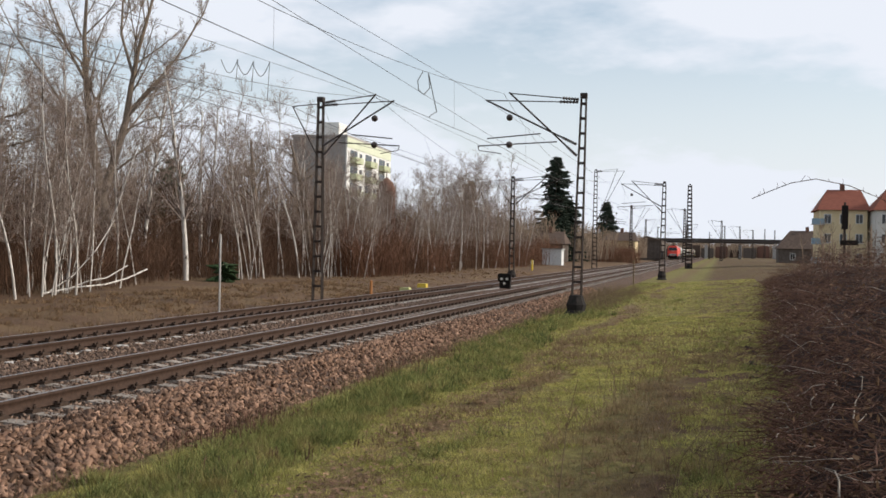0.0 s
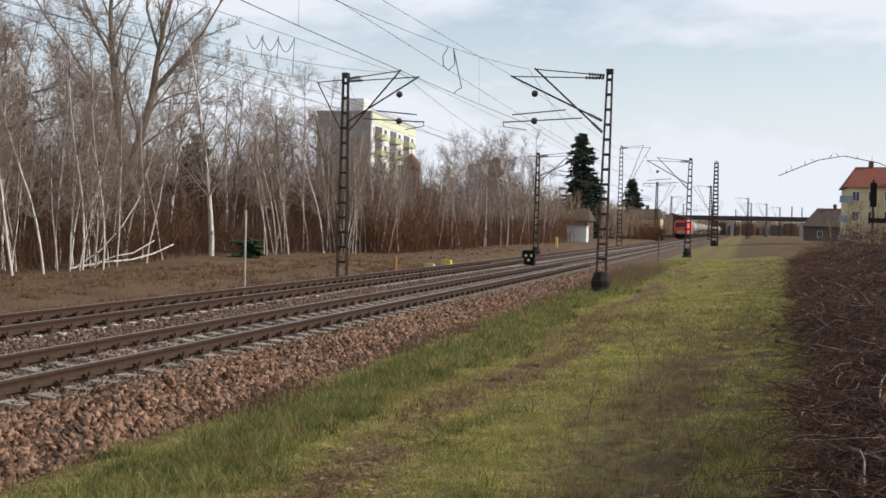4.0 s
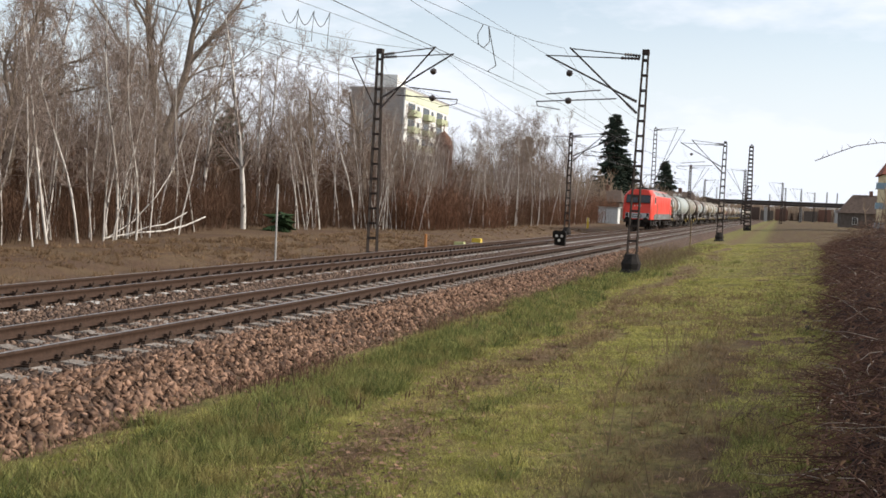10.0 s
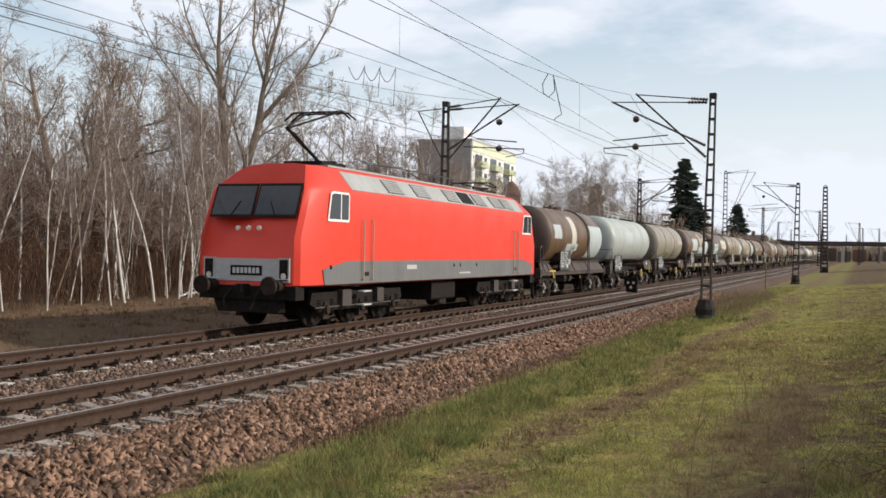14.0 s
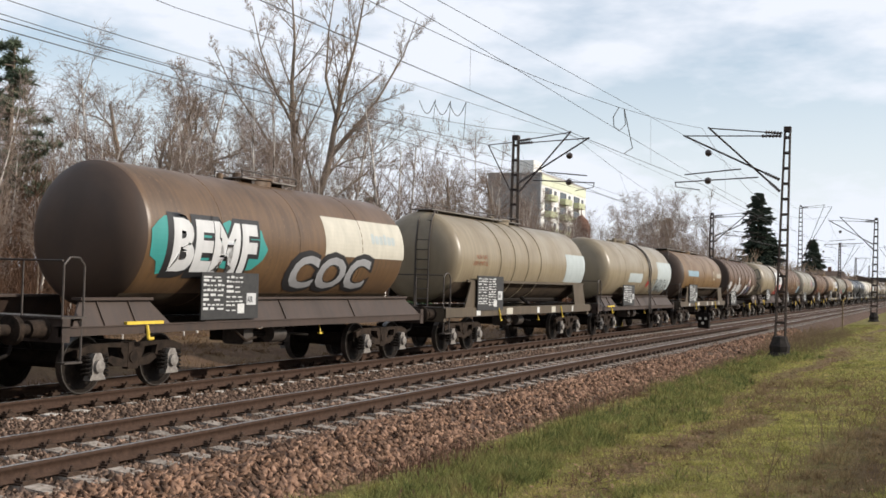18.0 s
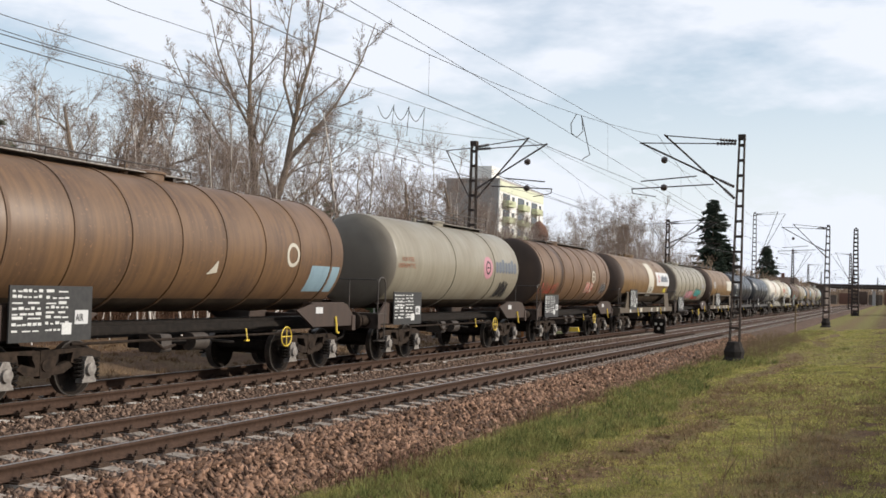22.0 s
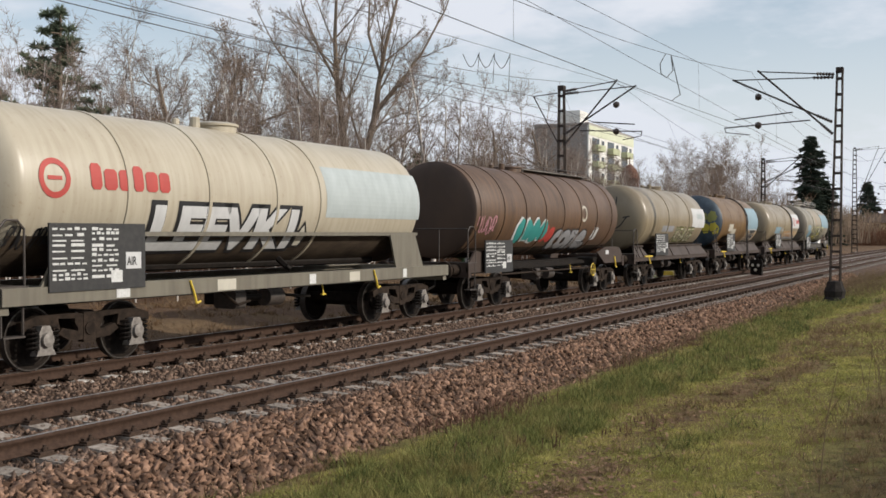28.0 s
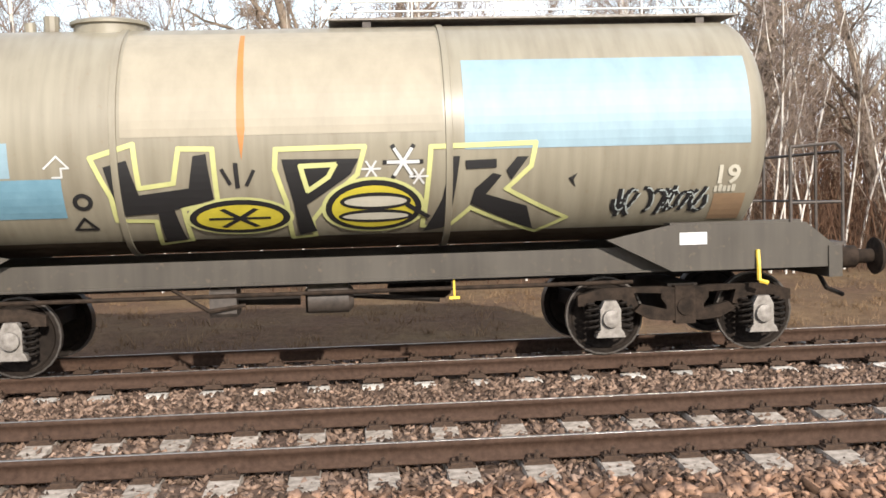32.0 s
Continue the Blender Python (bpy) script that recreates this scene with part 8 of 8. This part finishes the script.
make_grass("grass", [(-6.4, 1.2, 6, 13, 3400, 0), (-6.4, 1.4, 13, 22, 1700, 0), (-6.4, 1.8, 22, 40, 560, 0), (-6.4, 2.6, 40, 90, 120, 0)], M["grass"], "short yellow-green grass on trodden soil", (0.025, 0.06), (0.004, 0.008), "lawn")
make_grass("fresh_grass", [(-6.6, 1.0, 6, 13, 1500, 0), (-6.6, 1.2, 13, 22, 900, 0), (-6.6, 1.8, 22, 40, 320, 0), (-6.5, 2.6, 40, 90, 80, 0), (-6.7, -4.0, 6, 20, 1500, 1), (-6.7, -4.2, 20, 46, 420, 1), (-4, 0.6, 6, 24, 300, 1), (-6.2, 0.8, 24, 60, 50, 1)], M["fresh_grass"],
           "fresh green grass tufts beside the ballast", (0.04, 0.10), (0.004, 0.009), "fresh")
M["tuft"] = surf("tuft_grass", (0.045, 0.062, 0.020), (0.17, 0.185, 0.065), 3.5, 0.7, vary=0.6, thin=0.35)
make_grass("grass_tufts", [(-6.4, -3.6, 6, 22, 130, 1), (-6.4, -3.8, 22, 44, 60, 1), (-3.6, 0.6, 6, 24, 60, 1)], M["tuft"], "dark green grass clumps in the lawn", (0.05, 0.12), (0.005, 0.010), "fresh")
make_grass("dry_grass", [(-6.5, 1.2, 6, 16, 260, 0), (-6.5, 1.5, 16, 34, 90, 0), (-6.5, 2.2, 34, 70, 30, 0), (-6.6, 0.5, 6, 30, 160, 1), (-7.0, -5.9, 8, 50, 160, 1), (-5, -4.2, 50, 90, 60, 1)], M["dry_grass"], "dry straw-coloured grass tufts", (0.03, 0.10), (0.004, 0.009), "dry")
make_grass("dead_grass", [(-24.5, -17.4, -10, 62, 190, 1), (-27, -18, 62, 110, 40, 1)], M["dead_grass"], "dead rust-brown grass on the far bank", (0.03, 0.10), (0.006, 0.012), "dry")
make_thicket("edge_brambles", [(-6.95, -5.9, 12.2, 15.2, 330, 0.17), (-6.9, -6.1, 17, 26, 200, 0.18), (-5.6, -4.6, 10, 12, 60, 0.12), (-4.4, -3.6, 12.5, 14.0, 80, 0.09)], M["bramble"], "low dark brambles along the ballast edge", (0.004, 0.009))
make_thicket("weeds", [(-6.4, -1.5, 6.3, 16, 90, 0.10), (-7.0, -6.3, 7, 20, 450, 0.16), (-6.7, -4.4, 44, 66, 1600, 0.6), (-6.9, -6.2, 20, 46, 900, 0.24), (-1.4, 0.3, 6.2, 12, 18, 0.9), (-1.9, -0.9, 15, 19, 24, 0.7), (-20, -16.6, 20, 60, 300, 0.5)], M["stem"], "dry weeds beside the ballast", (0.003, 0.006))

def make_leaf_litter(n):
    """Dead leaves and chips that lie about on the lawn."""
    x, y = rng.uniform(-6.4, 0.8, n), 6 + 40 * rng.random(n) ** 1.7
    x = np.where(rng.random(n) < 0.6, STRIP + 0.35 * np.sin(y * 0.35) + rng.normal(0, 0.38, n), x)
    z = lawn_z(x, y) + 0.015
    a, r, w = rng.uniform(0, 6.283, n), rng.uniform(0.012, 0.04, n), rng.uniform(0.35, 0.8, n)
    tilt = rng.uniform(-0.6, 0.6, (n, 4)) * r[:, None]
    v = np.stack([np.column_stack([x + np.cos(a + k) * r * (1 if i % 2 == 0 else w), y + np.sin(a + k) * r * (1 if i % 2 == 0 else w), z + np.abs(tilt[:, i])]) for i, k in enumerate((0, 1.57, 3.14, 4.71))], 1).reshape(-1, 3)
    return solid("leaf_litter", mesh_np("leaf_litter", v, np.arange(4 * n).reshape(-1, 4)), M["litter"], "dead brown leaves and chips scattered on the grass", "leaves", kind="stuff")


M["litter"] = surf("dead_leaf", (0.075, 0.038, 0.023), (0.27, 0.165, 0.105), 2, 0.85, vary=0.65)
make_leaf_litter(12000)

# ---- lineside furniture ----
def post(name, x, y, h, r, mat, label, cap=None):
    z = ground_z(x, y)
    p = thing(name, label, "marker post")
    part("shaft", Build().lathe([(z - 0.2, r), (z + h - 0.02, r), (z + h, r * 0.6), (z + h, 0.0)], "z", 10, (x, y, 0)), mat, p, smooth=True)
    if cap:
        part("plate", Build().box(x - 0.16, x + 0.16, y - 0.03, y, z + h - 0.45, z + h), cap, p)
    return p


post("marker_post", -16.3, 33.1, 2.9, 0.034, M["concrete"], "slim pale grey post beside the far track")
post("marker_post", -16.6, 50.2, 0.9, 0.07, M["g_orange"], "short ochre marker post")
post("marker_post", -20.4, 118.9, 1.15, 0.12, M["yellow_paint"], "pale yellow marker post", M["white_paint"])
post("marker_post", -5.9, 76.6, 2.0, 0.05, M["stem"], "thin brown wooden post")
for x, y, mat in ((-17.65, 63.4, "yellow_paint"), (-17.0, 57.5, "g_lime")):
    z = ground_z(x, y)
    bx = thing("cable_cover", "small yellow cable box on the ground", "cable box", "cable boxes")
    part("cover", Build().box(x - 0.28, x + 0.28, y - 0.2, y + 0.2, z - 0.1, z + 0.3, 0.05), M[mat], bx)
    part("foot", Build().box(x - 0.34, x + 0.34, y - 0.26, y + 0.26, z - 0.1, z + 0.05), M["concrete"], bx)
sg = thing("dwarf_signal", "low black dwarf signal with pale lamps beside the track", "signal")
part("housing", Build().box(-12.0, -11.4, 59.2, 59.6, -0.3, 0.55, 0.08), M["black"], sg)
part("hood", Build().box(-12.07, -11.33, 59.05, 59.2, 0.15, 0.6, 0.08), M["black"], sg)
for x, z in ((-11.85, 0.15), (-11.55, 0.15), (-11.7, -0.1)):
    part("lens", Build().lathe([(59.04, 0.0), (59.04, 0.075), (59.06, 0.08)], "y", 10, (x, 0, z + 0.15)), M["lamp"], sg)
M["wall_hut"] = surf("hut_paint", (0.46, 0.47, 0.46), (0.58, 0.59, 0.57), 1.5, 0.8)
hut = thing("relay_hut", "small pale grey relay hut with a flat roof", "hut")
hx, hy = -24.4, 161
hz0 = ground_z(hx, hy)
part("wall", Build().box(hx - 1.7, hx + 1.2, hy, hy + 2.6, hz0 - 0.2, hz0 + 2.35), M["wall_hut"], hut)
part("door", Build().box(hx + 1.2, hx + 1.24, hy + 0.6, hy + 1.5, hz0, hz0 + 2.0), M["white_paint"], hut, "white door")
part("roof", Build().box(hx - 1.9, hx + 1.4, hy - 0.2, hy + 2.8, hz0 + 2.35, hz0 + 2.5), M["roof_grey"], hut)

# ---- buildings ----
def window_block(parent, x, y, z, w, h, d=0.08):
    wi = part("window", Build().box(x - w / 2 - 0.08, x + w / 2 + 0.08, y - d, y, z - 0.08, z + h + 0.08), M["white_paint"], parent)
    part("pane", Build().box(x - w / 2, x - 0.03, y - d - 0.02, y - d + 0.01, z, z + h).box(x + 0.03, x + w / 2, y - d - 0.02, y - d + 0.01, z, z + h), M["glass"], wi)
    return wi


M["block_grey"] = surf("block_render", (0.27, 0.265, 0.25), (0.35, 0.34, 0.32), 0.5, 0.9)
M["block_yellow"] = surf("block_yellow", (0.52, 0.54, 0.40), (0.60, 0.62, 0.47), 0.5, 0.85)
M["block_white"] = surf("block_white", (0.62, 0.61, 0.57), (0.72, 0.71, 0.67), 0.5, 0.85)
M["block_green"] = surf("balcony_green", (0.38, 0.40, 0.25), (0.46, 0.48, 0.32), 0.5, 0.8)
M["brick_dark"] = surf("brick_dark", (0.12, 0.065, 0.048), (0.2, 0.11, 0.08), 3, 0.9)
M["roof_red"] = surf("roof_tiles", (0.15, 0.05, 0.035), (0.25, 0.09, 0.058), 2.0, 0.85, 0, 0.4, 8, stretch=(1, 1, 6))
M["shed_wall"] = surf("shed_wall", (0.075, 0.06, 0.05), (0.14, 0.115, 0.095), 1.5, 0.9)
M["shed_roof"] = surf("shed_roof", (0.07, 0.05, 0.04), (0.125, 0.09, 0.07), 2.0, 0.9, 0, 0.4, 8)
M["wall_cream"] = surf("house_cream", (0.58, 0.47, 0.28), (0.66, 0.55, 0.35), 1.0, 0.9)
M["wall_pale"] = surf("house_pale", (0.5, 0.49, 0.45), (0.6, 0.59, 0.55), 1.0, 0.9)


def make_block():
    """The slab of flats whose top looks over the wood."""
    bl = thing("apartment_building", "tall pale apartment block with yellow-green balconies above the trees", "building")
    x0, y0 = -62.6, 174.0
    ux, uy = -0.05, 1.0        # along the balcony front, which faces the line
    vx, vy = -1.0, -0.05
    H, W, D = 21.8, 30.0, 9.5

    def bx(a0, a1, b0, b1, z0, z1, mat, name, par, label=""):
        v = [(x0 + ux * a + vx * bb, y0 + uy * a + vy * bb, z) for z in (z0, z1) for a, bb in ((a0, b0), (a1, b0), (a1, b1), (a0, b1))]
        return part(name, Build().add(v, [(0, 1, 2, 3), (4, 5, 6, 7), (0, 1, 5, 4), (1, 2, 6, 5), (2, 3, 7, 6), (3, 0, 4, 7)]), mat, par, label)
    bx(0, W, 0, D, 0, H - 1.0, M["block_grey"], "wall", bl, "grey gable wall")
    fr = bx(0, W, -0.25, -0.02, 0, H - 0.9, M["block_white"], "facade", bl, "cream balcony front")
    bx(-0.2, W + 0.2, -0.35, D + 0.2, H - 1.0, H - 0.6, M["concrete"], "roof", bl)
    bx(0.1, W - 0.1, -0.34, -0.24, H - 2.7, H - 0.95, M["block_yellow"], "parapet", fr)
    bx(4, 9, 2.5, 6.5, H - 0.6, H + 2.0, M["block_white"], "roof_house", bl)
    for k in range(7):
        z = H - 5.2 - k * 2.85
        for a in (2.0, 11.5, 21.0):
            ba = bx(a, a + 4.6, -1.4, -0.3, z - 0.1, z + 0.95, M["block_green"], "balcony", bl, "yellow-green balcony")
            bx(a + 0.2, a + 4.4, -0.3, -0.22, z + 0.95, z + 2.2, M["glass"], "window", ba)
            wn_ = bx(a + 5.6, a + 7.4, -0.3, -0.22, z + 0.7, z + 2.1, M["white_paint"], "window", fr)
            bx(a + 5.75, a + 7.25, -0.34, -0.28, z + 0.8, z + 2.0, M["glass"], "pane", wn_)
    return bl


make_block()
dm = thing("brick_turret", "dark red-brown brick turret with a domed cap", "building")
dx_, dy_ = on_ray(17.57, 155)
part("shaft", Build().lathe([(0, 1.35), (9.8, 1.35), (10.0, 1.45), (10.4, 1.35), (11.2, 1.0), (11.8, 0.4), (12.0, 0.08), (13.1, 0.04), (13.1, 0.0)], "z", 16, (dx_, dy_, 0)), M["brick_dark"], dm, smooth=True)


def make_house(x, y, w, d, eave, ridge, wall, label, floors=3, cols=4, balcony=False, roof="roof_red"):
    hs = thing("house", label, "house", "houses beyond the hedge")
    wl_ = part("wall", Build().box(x, x + w, y, y + d, -0.2, eave), wall, hs)
    rf = part("roof", Build().add([(x - 0.5, y - 0.5, eave - 0.1), (x + w + 0.5, y - 0.5, eave - 0.1), (x + w + 0.5, y + d + 0.5, eave - 0.1), (x - 0.5, y + d + 0.5, eave - 0.1), (x + w * 0.22, y + d / 2, ridge), (x + w * 0.95, y + d / 2, ridge)],
                              [(0, 1, 5, 4), (2, 3, 4, 5), (0, 4, 3), (1, 2, 5), (0, 1, 2, 3)]), M[roof], hs, "weathered tiled roof")
    part("chimney", Build().box(x + w * 0.5, x + w * 0.5 + 0.7, y + d / 2 - 0.4, y + d / 2 + 0.4, ridge - 0.8, ridge + 0.9), M["brick_dark"], rf)
    for f_ in range(floors):
        for c in range(cols):
            xx = x + w * (c + 0.5) / cols
            window_block(wl_, xx, y, 0.9 + f_ * eave / floors, 0.95, 1.35)
        if balcony:
            bb = part("balcony", Build().box(x - 1.2, x + 0.6, y - 1.0, y, 0.7 + f_ * eave / floors, 1.6 + f_ * eave / floors), M["g_blue"], hs, "blue balcony")
            part("slab", Build().box(x - 1.3, x + 0.7, y - 1.1, y, 0.58 + f_ * eave / floors, 0.7 + f_ * eave / floors), M["concrete"], bb)
    return hs


make_house(15.0, 178, 7.0, 12, 9.2, 12.6, M["wall_cream"], "cream house with a red tiled roof and blue balconies", 3, 3, True)
make_house(22.5, 172, 13, 11, 9.0, 13.2, M["wall_pale"], "pale grey house with a red tiled roof", 3, 5)
make_house(-34.6, 197.0, 6.4, 8, 3.3, 5.5, M["shed_wall"], "low grey-brown shed half hidden in brush by the spruces", 1, 2, False, "shed_roof")
make_house(-26.5, 250, 7.4, 9, 4.6, 6.6, M["wall_cream"], "small cream house with a brown roof beside the line", 1, 2, False, "shed_roof")
make_house(12.5, 250, 12, 10, 3.4, 7.4, M["shed_wall"], "brown-roofed house beyond the hedge", 1, 2, False, "shed_roof")
ware = thing("warehouse", "long low dark brown warehouse before the bridge", "building")
part("wall", Build().box(-25, -16.6, 318, 345, -0.2, 5.4), M["shed_wall"], ware)
part("roof", Build().prism([(-25.4, 5.4), (-16.2, 5.4), (-20.8, 6.7)], 317.5, 345.5), M["shed_roof"], ware)

br = thing("road_bridge", "dark steel road bridge across the tracks", "bridge")
by = 470
part("deck", Build().box(-40, 34, by, by + 9, 6.4, 8.2), M["mast"], br, "dark girder deck")
part("parapet", Build().box(-40, 34, by - 0.1, by + 0.05, 6.9, 7.5), M["dark_steel"], br)
for x in (-38, -6, 8, 22, 32):
    part("pier", Build().box(x - 0.6, x + 0.6, by + 1, by + 8, -0.3, 5.6), M["concrete"], br)
part("abutment", Build().box(-60, -40, by, by + 9, -0.3, 6.9), M["concrete"], br)
part("abutment", Build().box(34, 70, by, by + 9, -0.3, 6.9), M["concrete"], br)
rel = thing("lamp_post", "dark signal post beyond the hedge", "signal")
lx_, ly_ = on_ray(-6.0, 115)
part("pole", Build().rod((lx_, ly_, 0), (lx_, ly_, 7.3), 0.12), M["mast"], rel)
part("signal_head", Build().box(lx_ - 0.3, lx_ + 0.3, ly_ - 0.2, ly_ + 0.2, 4.6, 7.0), M["black"], rel)
part("bracket", Build().box(lx_ - 0.4, lx_ + 1.3, ly_ - 0.2, ly_ + 0.2, 3.0, 3.5), M["black"], rel)
# pale works and stored wagons beyond the bridge
far = thing("goods_yard", "grey distant buildings beyond the road bridge", "building")
for i in range(9):
    x = -28 + i * 6.4
    part("shed", Build().box(x, x + 5.6, 520 + (i % 3) * 9, 528 + (i % 3) * 9, -0.2, 3.8 + (i * 37 % 5) * 0.5), M[("shed_wall", "brick_dark", "shed_roof")[i % 3]], far)

# ---- sleepers: the nearest as single pieces ----
def sleeper_mesh(sunk=False):
    """A concrete sleeper; a sunk one shows little but its ends."""
    b = Build()
    st = ((-1.30, -0.25), (-1.18, -0.20), (-0.98, -0.20), (-0.88, -0.26), (0.88, -0.26), (0.98, -0.20), (1.18, -0.20), (1.30, -0.25)) if sunk else ((-1.30, -0.205), (-0.95, -0.185), (-0.55, -0.185), (-0.25, -0.215), (0.25, -0.215), (0.55, -0.185), (0.95, -0.185), (1.30, -0.205))
    v, f = [], []
    for x, z in st:
        v += [(x, -0.15, -0.36), (x, 0.15, -0.36), (x, 0.12, z), (x, -0.12, z)]
    for j in range(len(st) - 1):
        for i in range(4):
            f.append((j * 4 + i, j * 4 + (i + 1) % 4, j * 4 + 4 + (i + 1) % 4, j * 4 + 4 + i))
    f += [(0, 1, 2, 3), tuple(range(len(st) * 4 - 4, len(st) * 4))]
    return b.add(v, f).mesh("sleeper")


def clip_mesh():
    """Baseplate, angle guides and screws at one rail seat."""
    b = Build().box(-0.19, 0.19, -0.11, 0.11, -0.19, -0.165)
    for s in (-1, 1):
        b.box(s * 0.13 - 0.05, s * 0.13 + 0.05, -0.085, 0.085, -0.17, -0.142)
        b.box(s * 0.105 - 0.025, s * 0.105 + 0.025, -0.07, -0.05, -0.14, -0.115).box(s * 0.105 - 0.025, s * 0.105 + 0.025, 0.05, 0.07, -0.14, -0.115)
        b.lathe([(-0.145, 0.026), (-0.105, 0.026), (-0.10, 0.016), (-0.08, 0.016), (-0.08, 0.0)], "z", 6, (s * 0.14, 0, 0))
    return b.mesh("rail_clip")


SL, CL = sleeper_mesh(), clip_mesh()
PALE = sleeper_mesh(True)
SL.materials.append(M["sleeper"])
PALE.materials.append(M["sleeper_pale"])
CL.materials.append(M["clip"])
for xc, tr, z, SM in ((X1, track_near, 0.0, SL), (X2, track_far, 0.0, PALE)):
    for i in range(110):
        y = -7.0 + i * 0.6
        s = part("sleeper", SM, None, tr, at=pose(xc + rnd.uniform(-.015, .015), y, z, 0, 0, rnd.uniform(-.4, .4)))
        for o in (-0.7525, 0.7525):
            part("rail_clip", CL, None, s, at=pose(o, 0, 0))
    v, f = [], []
    sv, sf = np.array([p.co for p in SM.vertices]), [tuple(p.vertices) for p in SM.polygons]
    for i in range(110, 520):
        y = -7.0 + i * 0.6
        n = len(v)
        v += [(xc + p[0], y + p[1], p[2]) for p in sv]
        f += [tuple(n + k for k in q) for q in sf]
    me = bpy.data.meshes.new("sleepers")
    me.from_pydata(v, [], f)
    part("sleepers", me, SM.materials[0], tr)["kind"] = "stuff"

# ---- what moves: the train runs past at a steady speed ----
SPEED = 20.68


def motions():
    ts = [0.0, 4.0, 8.0, 12.0, 16.0, 20.0, 24.0, 28.0, 32.0]

    def place(mark, t):
        y = mark - SPEED * (t - 14.0)
        return pose(X2, y, 0.003)
    for mark, ob in [((20.9 + 41.0) / 2, loco)] + wagons:
        walk(ob, [(t, place(mark, t)) for t in ts])


motions()
